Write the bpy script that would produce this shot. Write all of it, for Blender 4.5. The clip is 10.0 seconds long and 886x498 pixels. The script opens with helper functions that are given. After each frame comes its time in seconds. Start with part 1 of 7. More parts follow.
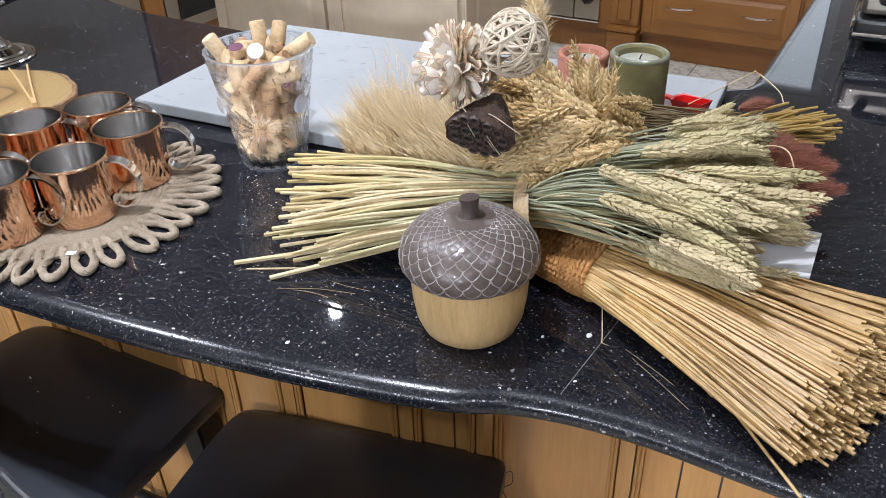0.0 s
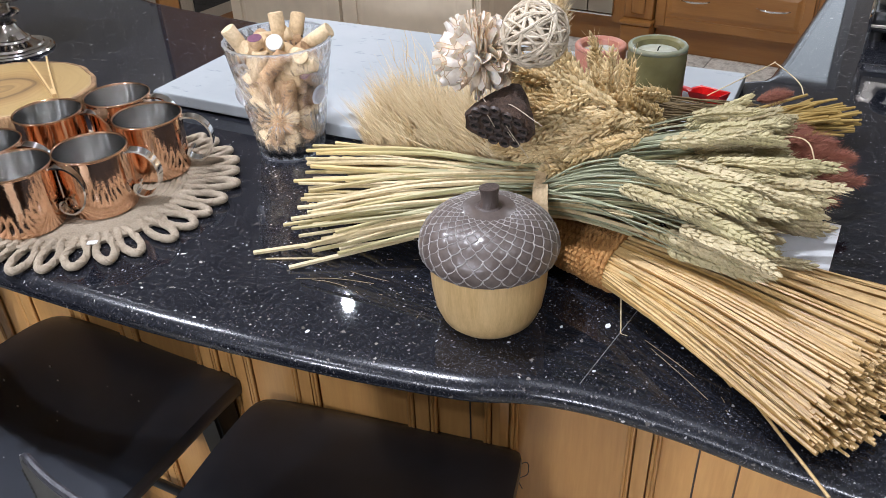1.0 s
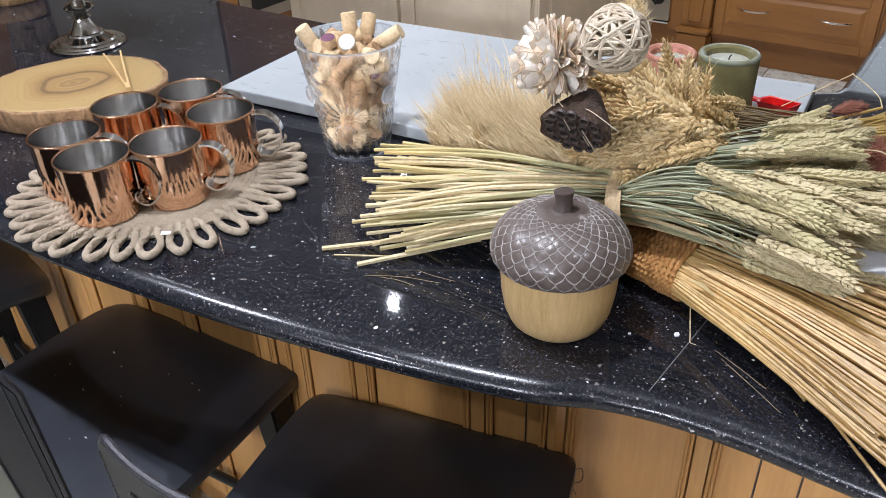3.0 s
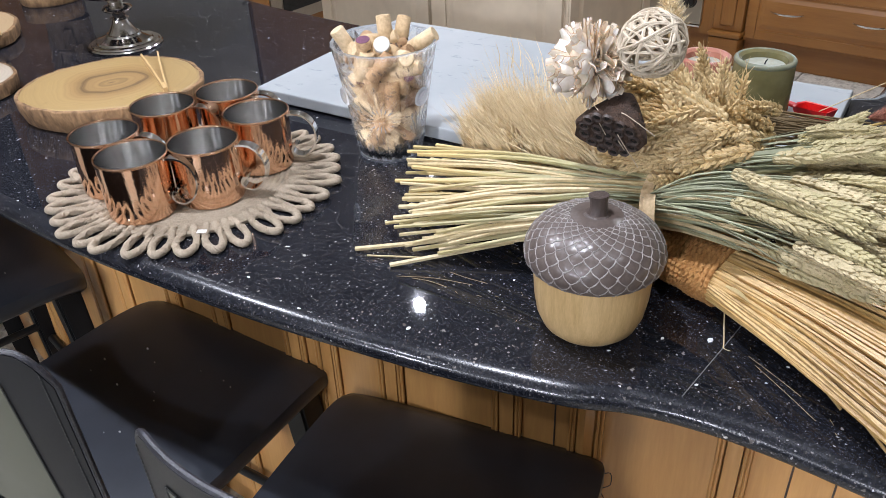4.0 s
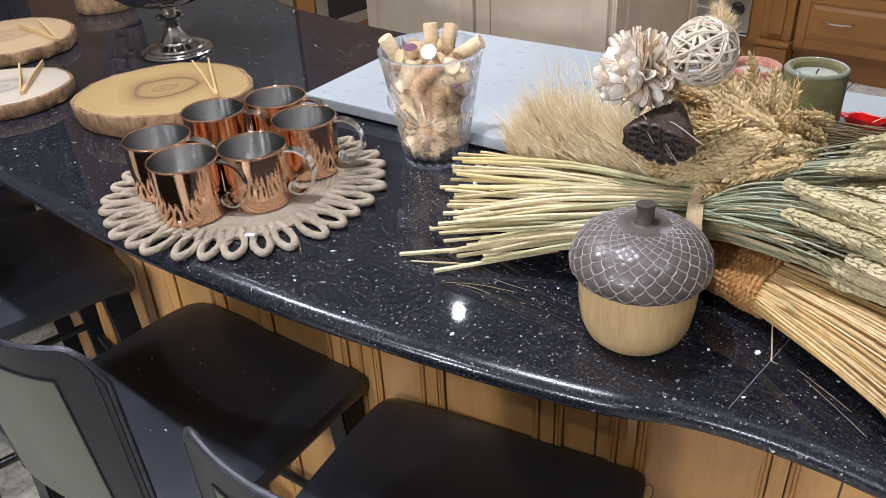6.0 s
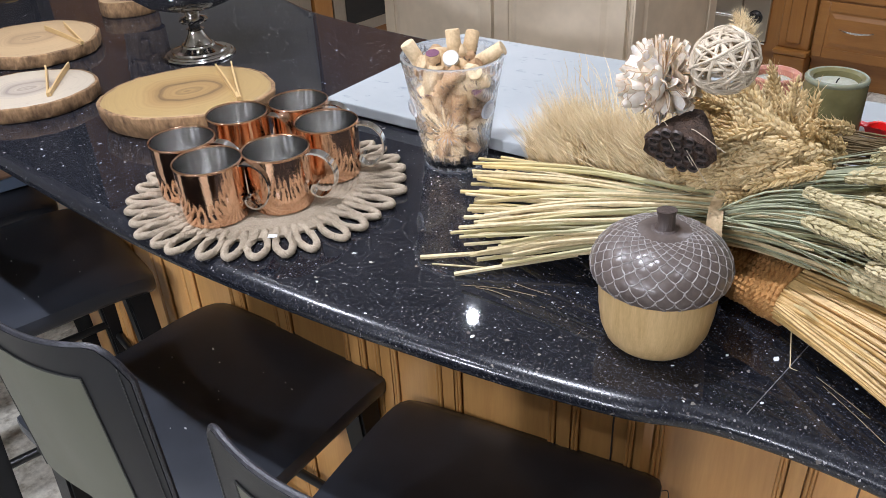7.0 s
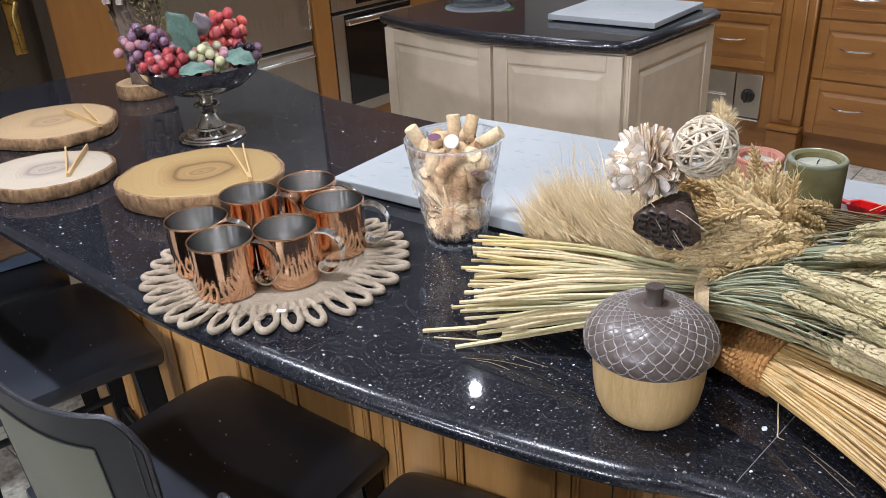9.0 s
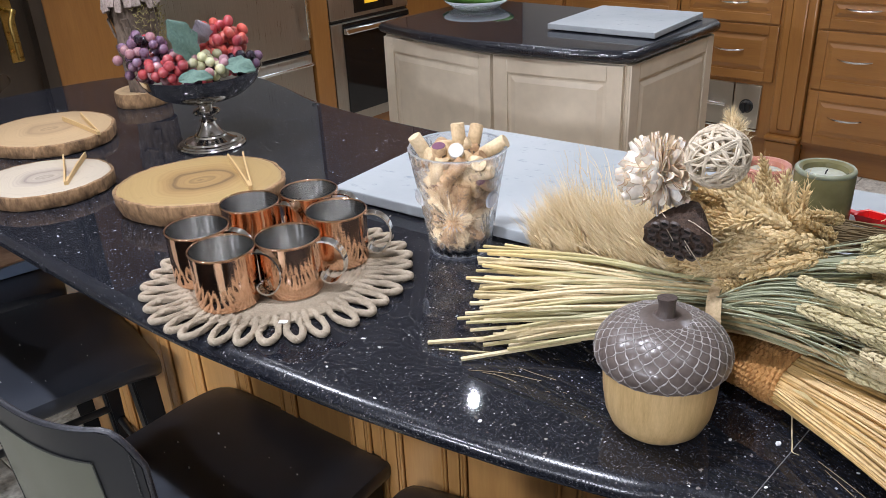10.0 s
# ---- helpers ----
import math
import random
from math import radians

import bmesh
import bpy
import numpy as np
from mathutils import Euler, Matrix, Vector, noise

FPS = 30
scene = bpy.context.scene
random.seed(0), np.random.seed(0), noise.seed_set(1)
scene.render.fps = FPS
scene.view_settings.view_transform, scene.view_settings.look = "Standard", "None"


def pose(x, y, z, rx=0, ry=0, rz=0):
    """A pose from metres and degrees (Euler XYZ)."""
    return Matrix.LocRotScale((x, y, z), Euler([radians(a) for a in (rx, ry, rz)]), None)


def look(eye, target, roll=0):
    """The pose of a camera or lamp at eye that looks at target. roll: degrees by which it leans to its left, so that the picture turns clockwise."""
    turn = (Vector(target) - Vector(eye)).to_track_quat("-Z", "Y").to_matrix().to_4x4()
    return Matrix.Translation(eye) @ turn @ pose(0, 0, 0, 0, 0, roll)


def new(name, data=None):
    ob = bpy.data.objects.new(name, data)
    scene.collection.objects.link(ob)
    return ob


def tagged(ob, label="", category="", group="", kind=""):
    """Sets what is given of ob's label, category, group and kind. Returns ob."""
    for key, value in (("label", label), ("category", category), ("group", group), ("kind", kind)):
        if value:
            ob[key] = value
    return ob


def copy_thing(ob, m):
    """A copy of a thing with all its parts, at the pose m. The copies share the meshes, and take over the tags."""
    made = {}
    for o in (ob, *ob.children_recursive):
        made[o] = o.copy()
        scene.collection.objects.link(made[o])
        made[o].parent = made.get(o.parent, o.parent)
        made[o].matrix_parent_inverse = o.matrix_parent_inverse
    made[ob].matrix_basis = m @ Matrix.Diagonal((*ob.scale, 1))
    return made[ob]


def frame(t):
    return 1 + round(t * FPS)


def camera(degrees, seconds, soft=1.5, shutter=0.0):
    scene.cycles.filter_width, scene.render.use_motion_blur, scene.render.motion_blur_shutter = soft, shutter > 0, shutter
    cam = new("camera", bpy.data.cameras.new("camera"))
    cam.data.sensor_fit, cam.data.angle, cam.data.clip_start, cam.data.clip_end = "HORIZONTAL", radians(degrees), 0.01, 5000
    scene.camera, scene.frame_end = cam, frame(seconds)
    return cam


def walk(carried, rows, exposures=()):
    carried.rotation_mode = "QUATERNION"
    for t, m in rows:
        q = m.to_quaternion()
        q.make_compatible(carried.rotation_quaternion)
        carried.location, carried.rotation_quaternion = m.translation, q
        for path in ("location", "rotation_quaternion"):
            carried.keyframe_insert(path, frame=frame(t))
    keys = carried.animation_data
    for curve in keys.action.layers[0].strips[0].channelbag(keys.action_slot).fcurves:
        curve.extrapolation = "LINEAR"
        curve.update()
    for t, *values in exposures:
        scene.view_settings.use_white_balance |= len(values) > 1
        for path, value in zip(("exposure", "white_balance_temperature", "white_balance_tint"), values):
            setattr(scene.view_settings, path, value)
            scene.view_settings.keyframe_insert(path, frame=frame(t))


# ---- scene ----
cam = camera(57.5, 10.0, soft=0.5)
PATH = [
    (0, (0.214, -0.637, 1.458), (-0.662, 0.799, 0.376), -1.9),
    (0.5, (0.213, -0.638, 1.457), (-0.675, 0.786, 0.369), -2.2),
    (1, (0.209, -0.646, 1.456), (-0.686, 0.769, 0.364), -2.2),
    (1.5, (0.204, -0.66, 1.46), (-0.706, 0.75, 0.372), -2.0),
    (2, (0.192, -0.665, 1.458), (-0.737, 0.732, 0.37), -1.8),
    (2.5, (0.188, -0.666, 1.458), (-0.765, 0.716, 0.372), -1.8),
    (4, (0.18, -0.677, 1.461), (-0.851, 0.655, 0.384), -2.3),
    (4.5, (0.18, -0.68, 1.463), (-0.873, 0.637, 0.388), -2.4),
    (5, (0.18, -0.681, 1.462), (-0.893, 0.625, 0.392), -2.7),
    (5.5, (0.178, -0.681, 1.461), (-0.916, 0.612, 0.397), -3.0),
    (7, (0.177, -0.699, 1.467), (-0.963, 0.568, 0.422), -2.9),
    (7.5, (0.173, -0.705, 1.468), (-0.976, 0.562, 0.432), -2.8),
    (8, (0.183, -0.716, 1.479), (-0.979, 0.565, 0.475), -2.7),
    (8.5, (0.2, -0.721, 1.488), (-0.988, 0.59, 0.554), -2.8),
    (9, (0.206, -0.728, 1.495), (-0.991, 0.605, 0.605), -3.0),
    (9.5, (0.199, -0.731, 1.494), (-0.996, 0.617, 0.626), -2.9),
    (10, (0.186, -0.725, 1.489), (-1.008, 0.623, 0.62), -2.7),
]
walk(cam, [(t, look(eye, target, roll)) for t, eye, target, roll in PATH])

# world, lamps and exposure
world = bpy.data.worlds.new("room_air")
scene.world = world
world.use_nodes = True
world.node_tree.nodes["Background"].inputs["Color"].default_value = (0.95, 0.95, 1.0, 1)
world.node_tree.nodes["Background"].inputs["Strength"].default_value = 0.05
scene.view_settings.exposure = 0.37

CEIL = 2.6
TOP = 0.92


# ---- materials ----
def nodes_of(name):
    m = bpy.data.materials.new(name)
    m.use_nodes = True
    t = m.node_tree
    return m, t, t.nodes["Principled BSDF"]


def link(t, a, b):
    t.links.new(a, b)


def coords(t, stretch=(1, 1, 1), kind="Object"):
    tc = t.nodes.new("ShaderNodeTexCoord")
    mp = t.nodes.new("ShaderNodeMapping")
    mp.inputs["Scale"].default_value = stretch
    link(t, tc.outputs[kind], mp.inputs["Vector"])
    return mp.outputs["Vector"]


def noise_tex(t, vec, scale, detail=4, rough=0.55):
    n = t.nodes.new("ShaderNodeTexNoise")
    n.inputs["Scale"].default_value = scale
    n.inputs["Detail"].default_value = detail
    n.inputs["Roughness"].default_value = rough
    link(t, vec, n.inputs["Vector"])
    return n.outputs["Fac"]


def ramp(t, fac, stops):
    r = t.nodes.new("ShaderNodeValToRGB")
    e = r.color_ramp.elements
    while len(e) < len(stops):
        e.new(0.5)
    for el, (p, c) in zip(e, stops):
        el.position = p
        el.color = (*c, 1) if len(c) == 3 else c
    link(t, fac, r.inputs["Fac"])
    return r.outputs["Color"]


def mix(t, fac, a, b, how="MIX"):
    m = t.nodes.new("ShaderNodeMix")
    m.data_type, m.blend_type = "RGBA", how
    for sock, val in ((m.inputs["Factor"], fac), (m.inputs["A"], a), (m.inputs["B"], b)):
        if isinstance(val, (int, float)):
            sock.default_value = val
        elif isinstance(val, tuple):
            sock.default_value = (*val, 1)
        else:
            link(t, val, sock)
    return m.outputs["Result"]


def bump(t, bsdf, fac, strength, distance=0.002):
    b = t.nodes.new("ShaderNodeBump")
    b.inputs["Strength"].default_value = strength
    b.inputs["Distance"].default_value = distance
    link(t, fac, b.inputs["Height"])
    link(t, b.outputs["Normal"], bsdf.inputs["Normal"])


def surface(name, dark, light, scale=20, stretch=(1, 1, 1), rough=0.5, rough_var=0.1, metal=0.0, relief=0.3,
            fine=None, vary=0.0, coat=0.0, depth=0.002, spread=(0.3, 0.7), sheen=0.0, through_light=0.0, tint=None):
    """A mottled surface: two colours, fine relief, uneven gloss; vary shifts the brightness from piece to piece."""
    m, t, b = nodes_of(name)
    v = coords(t, stretch)
    n1 = noise_tex(t, v, scale)
    n2 = noise_tex(t, v, fine or scale * 6, 3)
    col = ramp(t, n1, ((spread[0], dark), (spread[1], light)))
    col = mix(t, 0.35, col, ramp(t, n2, ((0.3, tuple(c * 0.7 for c in dark)), (0.7, tuple(min(1, c * 1.1) for c in light)))))
    if vary:
        info = t.nodes.new("ShaderNodeObjectInfo")
        lo = tint or (1 - vary,) * 3
        col = mix(t, 1.0, col, ramp(t, info.outputs["Random"], ((0.0, lo), (1.0, (1, 1, 1)))), "MULTIPLY")
    link(t, col, b.inputs["Base Color"])
    mr = t.nodes.new("ShaderNodeMapRange")
    mr.inputs["To Min"].default_value, mr.inputs["To Max"].default_value = max(0, rough - rough_var), min(1, rough + rough_var)
    link(t, n1, mr.inputs["Value"])
    link(t, mr.outputs["Result"], b.inputs["Roughness"])
    b.inputs["Metallic"].default_value = metal
    b.inputs["Coat Weight"].default_value = coat
    b.inputs["Coat Roughness"].default_value = 0.08
    if sheen:
        b.inputs["Sheen Weight"].default_value = sheen
    if through_light:
        b.inputs["Subsurface Weight"].default_value = through_light
        b.inputs["Subsurface Radius"].default_value = (0.01, 0.007, 0.004)
        b.inputs["Subsurface Scale"].default_value = 0.5
    if relief:
        bump(t, b, n2, relief, depth)
    return m


def granite(name, low=0.018, high=0.045, ripple=0.006):
    m, t, b = nodes_of(name)
    v = coords(t)
    base = ramp(t, noise_tex(t, v, 260, 4, 0.7), ((0.36, (0.003, 0.0035, 0.0055)), (0.54, (0.011, 0.0125, 0.0175)), (0.68, (0.055, 0.056, 0.066))))
    base = mix(t, 0.5, base, ramp(t, noise_tex(t, v, 30, 3), ((0.35, (0.006, 0.007, 0.0105)), (0.7, (0.019, 0.0195, 0.024)))))

    def fleck(scale, size, keep, warp):
        vv = mix(t, warp, v, noise_col(t, v, scale * 1.5))
        vo = t.nodes.new("ShaderNodeTexVoronoi")
        vo.inputs["Scale"].default_value = scale
        vo.inputs["Randomness"].default_value = 1.0
        link(t, vv, vo.inputs["Vector"])
        near = ramp(t, vo.outputs["Distance"], ((size * 0.85, (1, 1, 1)), (size, (0, 0, 0))))
        sep = t.nodes.new("ShaderNodeSeparateColor")
        link(t, vo.outputs["Color"], sep.inputs["Color"])
        pick = ramp(t, sep.outputs["Red"], ((keep, (0, 0, 0)), (keep + 0.01, (1, 1, 1))))
        return mix(t, 1.0, near, pick, "MULTIPLY"), sep.outputs["Green"]

    f1, g1 = fleck(95, 0.20, 0.86, 0.010)
    f2, g2 = fleck(230, 0.27, 0.62, 0.004)
    f3, g3 = fleck(520, 0.34, 0.45, 0.002)
    col = mix(t, f3, base, ramp(t, g3, ((0.1, (0.016, 0.017, 0.022)), (0.9, (0.085, 0.085, 0.095)))))
    col = mix(t, f2, col, ramp(t, g2, ((0.1, (0.04, 0.037, 0.036)), (0.6, (0.14, 0.125, 0.118)), (1.0, (0.36, 0.35, 0.35)))))
    col = mix(t, f1, col, ramp(t, g1, ((0.0, (0.08, 0.07, 0.062)), (0.6, (0.22, 0.20, 0.18)), (0.85, (0.42, 0.40, 0.38)), (1.0, (0.85, 0.84, 0.82)))))
    link(t, col, b.inputs["Base Color"])
    smear = noise_tex(t, coords(t, (3, 11, 3)), 2.2, 6, 0.65)
    rg = ramp(t, smear, ((0.35, (low,) * 3), (0.7, (high,) * 3)))
    link(t, rg, b.inputs["Roughness"])
    b.inputs["Specular IOR Level"].default_value = 0.5
    bump(t, b, noise_tex(t, v, 9, 2), ripple, 0.003)
    return m


def noise_col(t, vec, scale):
    n = t.nodes.new("ShaderNodeTexNoise")
    n.inputs["Scale"].default_value = scale
    link(t, vec, n.inputs["Vector"])
    return n.outputs["Color"]


def marble(name):
    m, t, b = nodes_of(name)
    v = coords(t)
    big = noise_tex(t, v, 2.3, 6, 0.62)
    spots = noise_tex(t, coords(t, (1.0, 2.2, 1)), 24, 7, 0.66)
    col = ramp(t, big, ((0.3, (0.31, 0.335, 0.345)), (0.5, (0.375, 0.395, 0.40)), (0.72, (0.43, 0.445, 0.445))))
    col = mix(t, ramp(t, spots, ((0.60, (0, 0, 0)), (0.70, (0.9,) * 3))), col, (0.19, 0.225, 0.25))
    link(t, col, b.inputs["Base Color"])
    b.inputs["Roughness"].default_value = 0.46
    b.inputs["Specular IOR Level"].default_value = 0.35
    b.inputs["Subsurface Weight"].default_value = 0.08
    b.inputs["Subsurface Radius"].default_value = (0.01, 0.01, 0.01)
    bump(t, b, noise_tex(t, v, 120, 2), 0.05, 0.001)
    return m


def wood(name, dark, light, along="z", scale=1.0, rough=0.35, coat=0.25, vary=0.12):
    m, t, b = nodes_of(name)
    s = {"x": (1.2, 14, 14), "y": (14, 1.2, 14), "z": (14, 14, 1.2)}[along]
    v = coords(t, tuple(k * scale for k in s))
    g = noise_tex(t, v, 2.0, 6, 0.6)
    fine = noise_tex(t, coords(t, tuple(k * scale * 7 for k in s)), 2.0, 3)
    broad = noise_tex(t, coords(t), 2.2, 2)
    col = ramp(t, g, ((0.28, dark), (0.72, light)))
    col = mix(t, 0.3, col, ramp(t, fine, ((0.3, tuple(c * 0.75 for c in dark)), (0.75, light))))
    col = mix(t, 0.25, col, ramp(t, broad, ((0.3, dark), (0.7, light))))
    info = t.nodes.new("ShaderNodeObjectInfo")
    col = mix(t, 1.0, col, ramp(t, info.outputs["Random"], ((0.0, (1 - vary, 1 - vary * 1.15, 1 - vary * 1.3)), (1.0, (1, 1, 1)))), "MULTIPLY")
    link(t, col, b.inputs["Base Color"])
    link(t, ramp(t, broad, ((0.2, (rough - 0.08,) * 3), (0.8, (rough + 0.12,) * 3))), b.inputs["Roughness"])
    b.inputs["Coat Weight"].default_value = coat
    b.inputs["Coat Roughness"].default_value = 0.18
    bump(t, b, fine, 0.12, 0.0008)
    return m


def slice_wood(name, pale, mid, heart, ring=(0.10, 0.045, 0.02), size=0.13):
    """The cut face of a trunk: wobbling rings round an oval dark heart."""
    m, t, b = nodes_of(name)
    v = coords(t, (1.0, 1.0, 0.0))
    off = mix(t, 0.055, v, noise_col(t, v, 9), "ADD")
    ln = t.nodes.new("ShaderNodeVectorMath")
    ln.operation = "LENGTH"
    sh = t.nodes.new("ShaderNodeVectorMath")
    sh.operation = "SUBTRACT"
    sh.inputs[1].default_value = (0.0275, 0.0275, 0.0275)
    link(t, off, sh.inputs[0])
    link(t, sh.outputs["Vector"], ln.inputs[0])
    d = t.nodes.new("ShaderNodeMath")
    d.operation = "DIVIDE"
    d.inputs[1].default_value = size
    link(t, ln.outputs["Value"], d.inputs[0])
    col = ramp(t, d.outputs["Value"], ((0.0, heart), (0.05, tuple(c * 0.9 for c in mid)), (0.13, tuple(c * 0.62 for c in mid)), (0.16, mid), (0.29, tuple(c * 0.85 for c in mid)), (0.345, heart), (0.37, tuple(c * 0.66 for c in mid)), (0.45, mid), (0.62, pale), (1.0, tuple(c * 0.9 for c in pale))))
    w = t.nodes.new("ShaderNodeTexNoise")
    w.noise_dimensions = "1D"
    w.inputs["Scale"].default_value = 26
    w.inputs["Detail"].default_value = 3
    link(t, d.outputs["Value"], w.inputs["W"])
    col = mix(t, 0.22, col, ramp(t, w.outputs["Fac"], ((0.3, tuple(c * 0.72 for c in mid)), (0.6, pale))))
    col = mix(t, ramp(t, noise_tex(t, v, 30, 5), ((0.62, (0, 0, 0)), (0.9, (0.5,) * 3))), col, ring)
    link(t, col, b.inputs["Base Color"])
    b.inputs["Roughness"].default_value = 0.5
    bump(t, b, noise_tex(t, v, 160, 3), 0.12, 0.001)
    return m


def plain(name, col, rough=0.4, metal=0.0, emit=None, strength=0.0):
    m, t, b = nodes_of(name)
    b.inputs["Base Color"].default_value = (*col, 1)
    b.inputs["Roughness"].default_value = rough
    b.inputs["Metallic"].default_value = metal
    if emit:
        b.inputs["Emission Color"].default_value = (*emit, 1)
        b.inputs["Emission Strength"].default_value = strength
    return m


def glass(name, col=(0.97, 0.985, 0.99), rough=0.0, ior=1.5, clear=0.0):
    m, t, b = nodes_of(name)
    b.inputs["Base Color"].default_value = (*col, 1)
    b.inputs["Transmission Weight"].default_value = 1.0
    b.inputs["Roughness"].default_value = rough
    b.inputs["IOR"].default_value = ior
    if clear:
        tr, mx, out = t.nodes.new("ShaderNodeBsdfTransparent"), t.nodes.new("ShaderNodeMixShader"), t.nodes["Material Output"]
        tr.inputs["Color"].default_value = (0.97, 0.98, 0.985, 1)
        mx.inputs["Fac"].default_value = clear
        # sparkle of the cuts painted as pale translucent white on sharp edges
        geo, wh, edge = t.nodes.new("ShaderNodeNewGeometry"), t.nodes.new("ShaderNodeBsdfTranslucent"), t.nodes.new("ShaderNodeMixShader")
        wh.inputs["Color"].default_value = (0.86, 0.90, 0.95, 1)
        link(t, ramp(t, geo.outputs["Pointiness"], ((0.508, (0.012,) * 3), (0.57, (0.45,) * 3))), edge.inputs["Fac"])
        link(t, b.outputs["BSDF"], mx.inputs[1])
        link(t, tr.outputs["BSDF"], mx.inputs[2])
        link(t, mx.outputs["Shader"], edge.inputs[1])
        link(t, wh.outputs["BSDF"], edge.inputs[2])
        link(t, edge.outputs["Shader"], out.inputs["Surface"])
    return m


def brushed(name, col, rough, stretch=(1, 1, 60), scale=30, relief=0.04):
    m, t, b = nodes_of(name)
    n = noise_tex(t, coords(t, stretch), scale, 3)
    b.inputs["Metallic"].default_value = 1.0
    link(t, ramp(t, n, ((0.3, tuple(c * 0.85 for c in col)), (0.7, col))), b.inputs["Base Color"])
    link(t, ramp(t, n, ((0.2, (rough * 0.7,) * 3), (0.8, (rough * 1.3,) * 3))), b.inputs["Roughness"])
    bump(t, b, n, relief, 0.0006)
    return m


def turned_steel(name, col, rough):
    m, t, b = nodes_of(name)
    n = noise_tex(t, coords(t, (1, 1, 90)), 14, 3)
    b.inputs["Metallic"].default_value = 1.0
    link(t, ramp(t, n, ((0.3, tuple(c * 0.82 for c in col)), (0.7, col))), b.inputs["Base Color"])
    b.inputs["Roughness"].default_value = rough
    b.inputs["Anisotropic"].default_value = 0.96
    b.inputs["Anisotropic Rotation"].default_value = 0.25
    tg = t.nodes.new("ShaderNodeTangent")
    tg.direction_type, tg.axis = "RADIAL", "Z"
    link(t, tg.outputs["Tangent"], b.inputs["Tangent"])
    return m


M = {}
M["granite"] = granite("black_granite")
M["granite_nose"] = granite("black_granite_nose", 0.18, 0.29, 0.0)
M["marble"] = marble("white_marble")
M["panel"] = wood("honey_pine", (0.60, 0.285, 0.085), (0.78, 0.44, 0.155), "z", 1.0, 0.34, 0.25, 0.16)
M["cabinet"] = wood("honey_oak", (0.26, 0.105, 0.022), (0.37, 0.165, 0.04), "x", 1.0, 0.34, 0.3, 0.10)
M["cabinet_v"] = wood("honey_oak_upright", (0.26, 0.105, 0.022), (0.37, 0.165, 0.04), "z", 1.0, 0.34, 0.3, 0.10)
M["cream"] = surface("cream_paint", (0.605, 0.515, 0.385), (0.62, 0.53, 0.40), 3, rough=0.42, relief=0.015, fine=12)
M["wall"] = surface("wall_paint", (0.66, 0.62, 0.55), (0.71, 0.67, 0.60), 2, rough=0.8, relief=0.1, fine=200)
M["ceiling"] = surface("ceiling_paint", (0.76, 0.75, 0.72), (0.8, 0.79, 0.76), 2, rough=0.9, relief=0.1, fine=200)
# seat leather: lifted and blued so its colour carries the lamps' sheen
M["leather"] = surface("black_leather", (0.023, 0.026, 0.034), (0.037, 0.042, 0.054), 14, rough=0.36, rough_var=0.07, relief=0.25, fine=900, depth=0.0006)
# same leather for backs and legs, darkened to offset the far lamps' light
M["leather_dimmed"] = surface("black_leather_dimmed", (0.008, 0.0085, 0.010), (0.014, 0.015, 0.018), 10, rough=0.42, rough_var=0.06, relief=0.2, fine=800, depth=0.0006)
M["leather_dimmed"].node_tree.nodes["Principled BSDF"].inputs["Specular IOR Level"].default_value = 0.25
M["leather_grey"] = surface("olive_grey_leather", (0.070, 0.074, 0.050), (0.105, 0.110, 0.077), 6, rough=0.40, relief=0.2, fine=700, depth=0.0006)
M["edge_worn"] = surface("worn_leather_edge", (0.010, 0.010, 0.012), (0.10, 0.10, 0.12), 60, rough=0.4, relief=0.3, spread=(0.55, 0.9))
M["thread"] = surface("dark_thread", (0.03, 0.03, 0.03), (0.09, 0.09, 0.085), 200, rough=0.8, relief=0.1)
M["floor"] = surface("speckled_stone", (0.34, 0.30, 0.23), (0.80, 0.76, 0.66), 26, rough=0.35, relief=0.04, fine=90, vary=0.12, spread=(0.36, 0.52))
M["grout"] = surface("tile_grout", (0.28, 0.25, 0.2), (0.36, 0.32, 0.26), 40, rough=0.9)
M["copper"] = surface("polished_copper", (0.96, 0.54, 0.35), (1.0, 0.68, 0.49), 14, rough=0.09, rough_var=0.05, metal=1.0, relief=0.16, fine=260, depth=0.0010)
M["steel_in"] = turned_steel("turned_steel", (0.82, 0.81, 0.79), 0.17)
M["chrome"] = surface("bright_chrome", (0.80, 0.80, 0.80), (0.92, 0.92, 0.92), 12, rough=0.1, rough_var=0.04, metal=1.0, relief=0.02)
M["silver"] = surface("tarnished_silver", (0.46, 0.44, 0.41), (0.84, 0.82, 0.79), 22, rough=0.10, rough_var=0.06, metal=1.0, relief=0.08, fine=60)
M["stainless"] = brushed("stainless_front", (0.50, 0.46, 0.39), 0.34, (1, 60, 1), 6, 0.02)
M["black_glass"] = plain("black_oven_glass", (0.006, 0.006, 0.006), 0.06)
M["black_plastic"] = surface("black_plastic", (0.012, 0.012, 0.012), (0.02, 0.02, 0.02), 20, rough=0.3, relief=0.05)
M["brass"] = surface("aged_brass", (0.36, 0.24, 0.06), (0.55, 0.38, 0.12), 30, rough=0.3, metal=1.0, relief=0.05)
M["dark_wood"] = wood("dark_stained_wood", (0.018, 0.012, 0.008), (0.04, 0.028, 0.018), "z", 1.0, 0.3)
M["display"] = plain("yellow_display", (0.3, 0.2, 0.0), 0.3, 0.0, (1.0, 0.55, 0.04), 0.55)
M["lamp_lens"] = plain("lamp_lens", (0.9, 0.9, 0.9), 0.4, 0.0, (0.90, 0.93, 1.0), 90.0)
M["white_trim"] = plain("white_enamel", (0.8, 0.8, 0.78), 0.4)
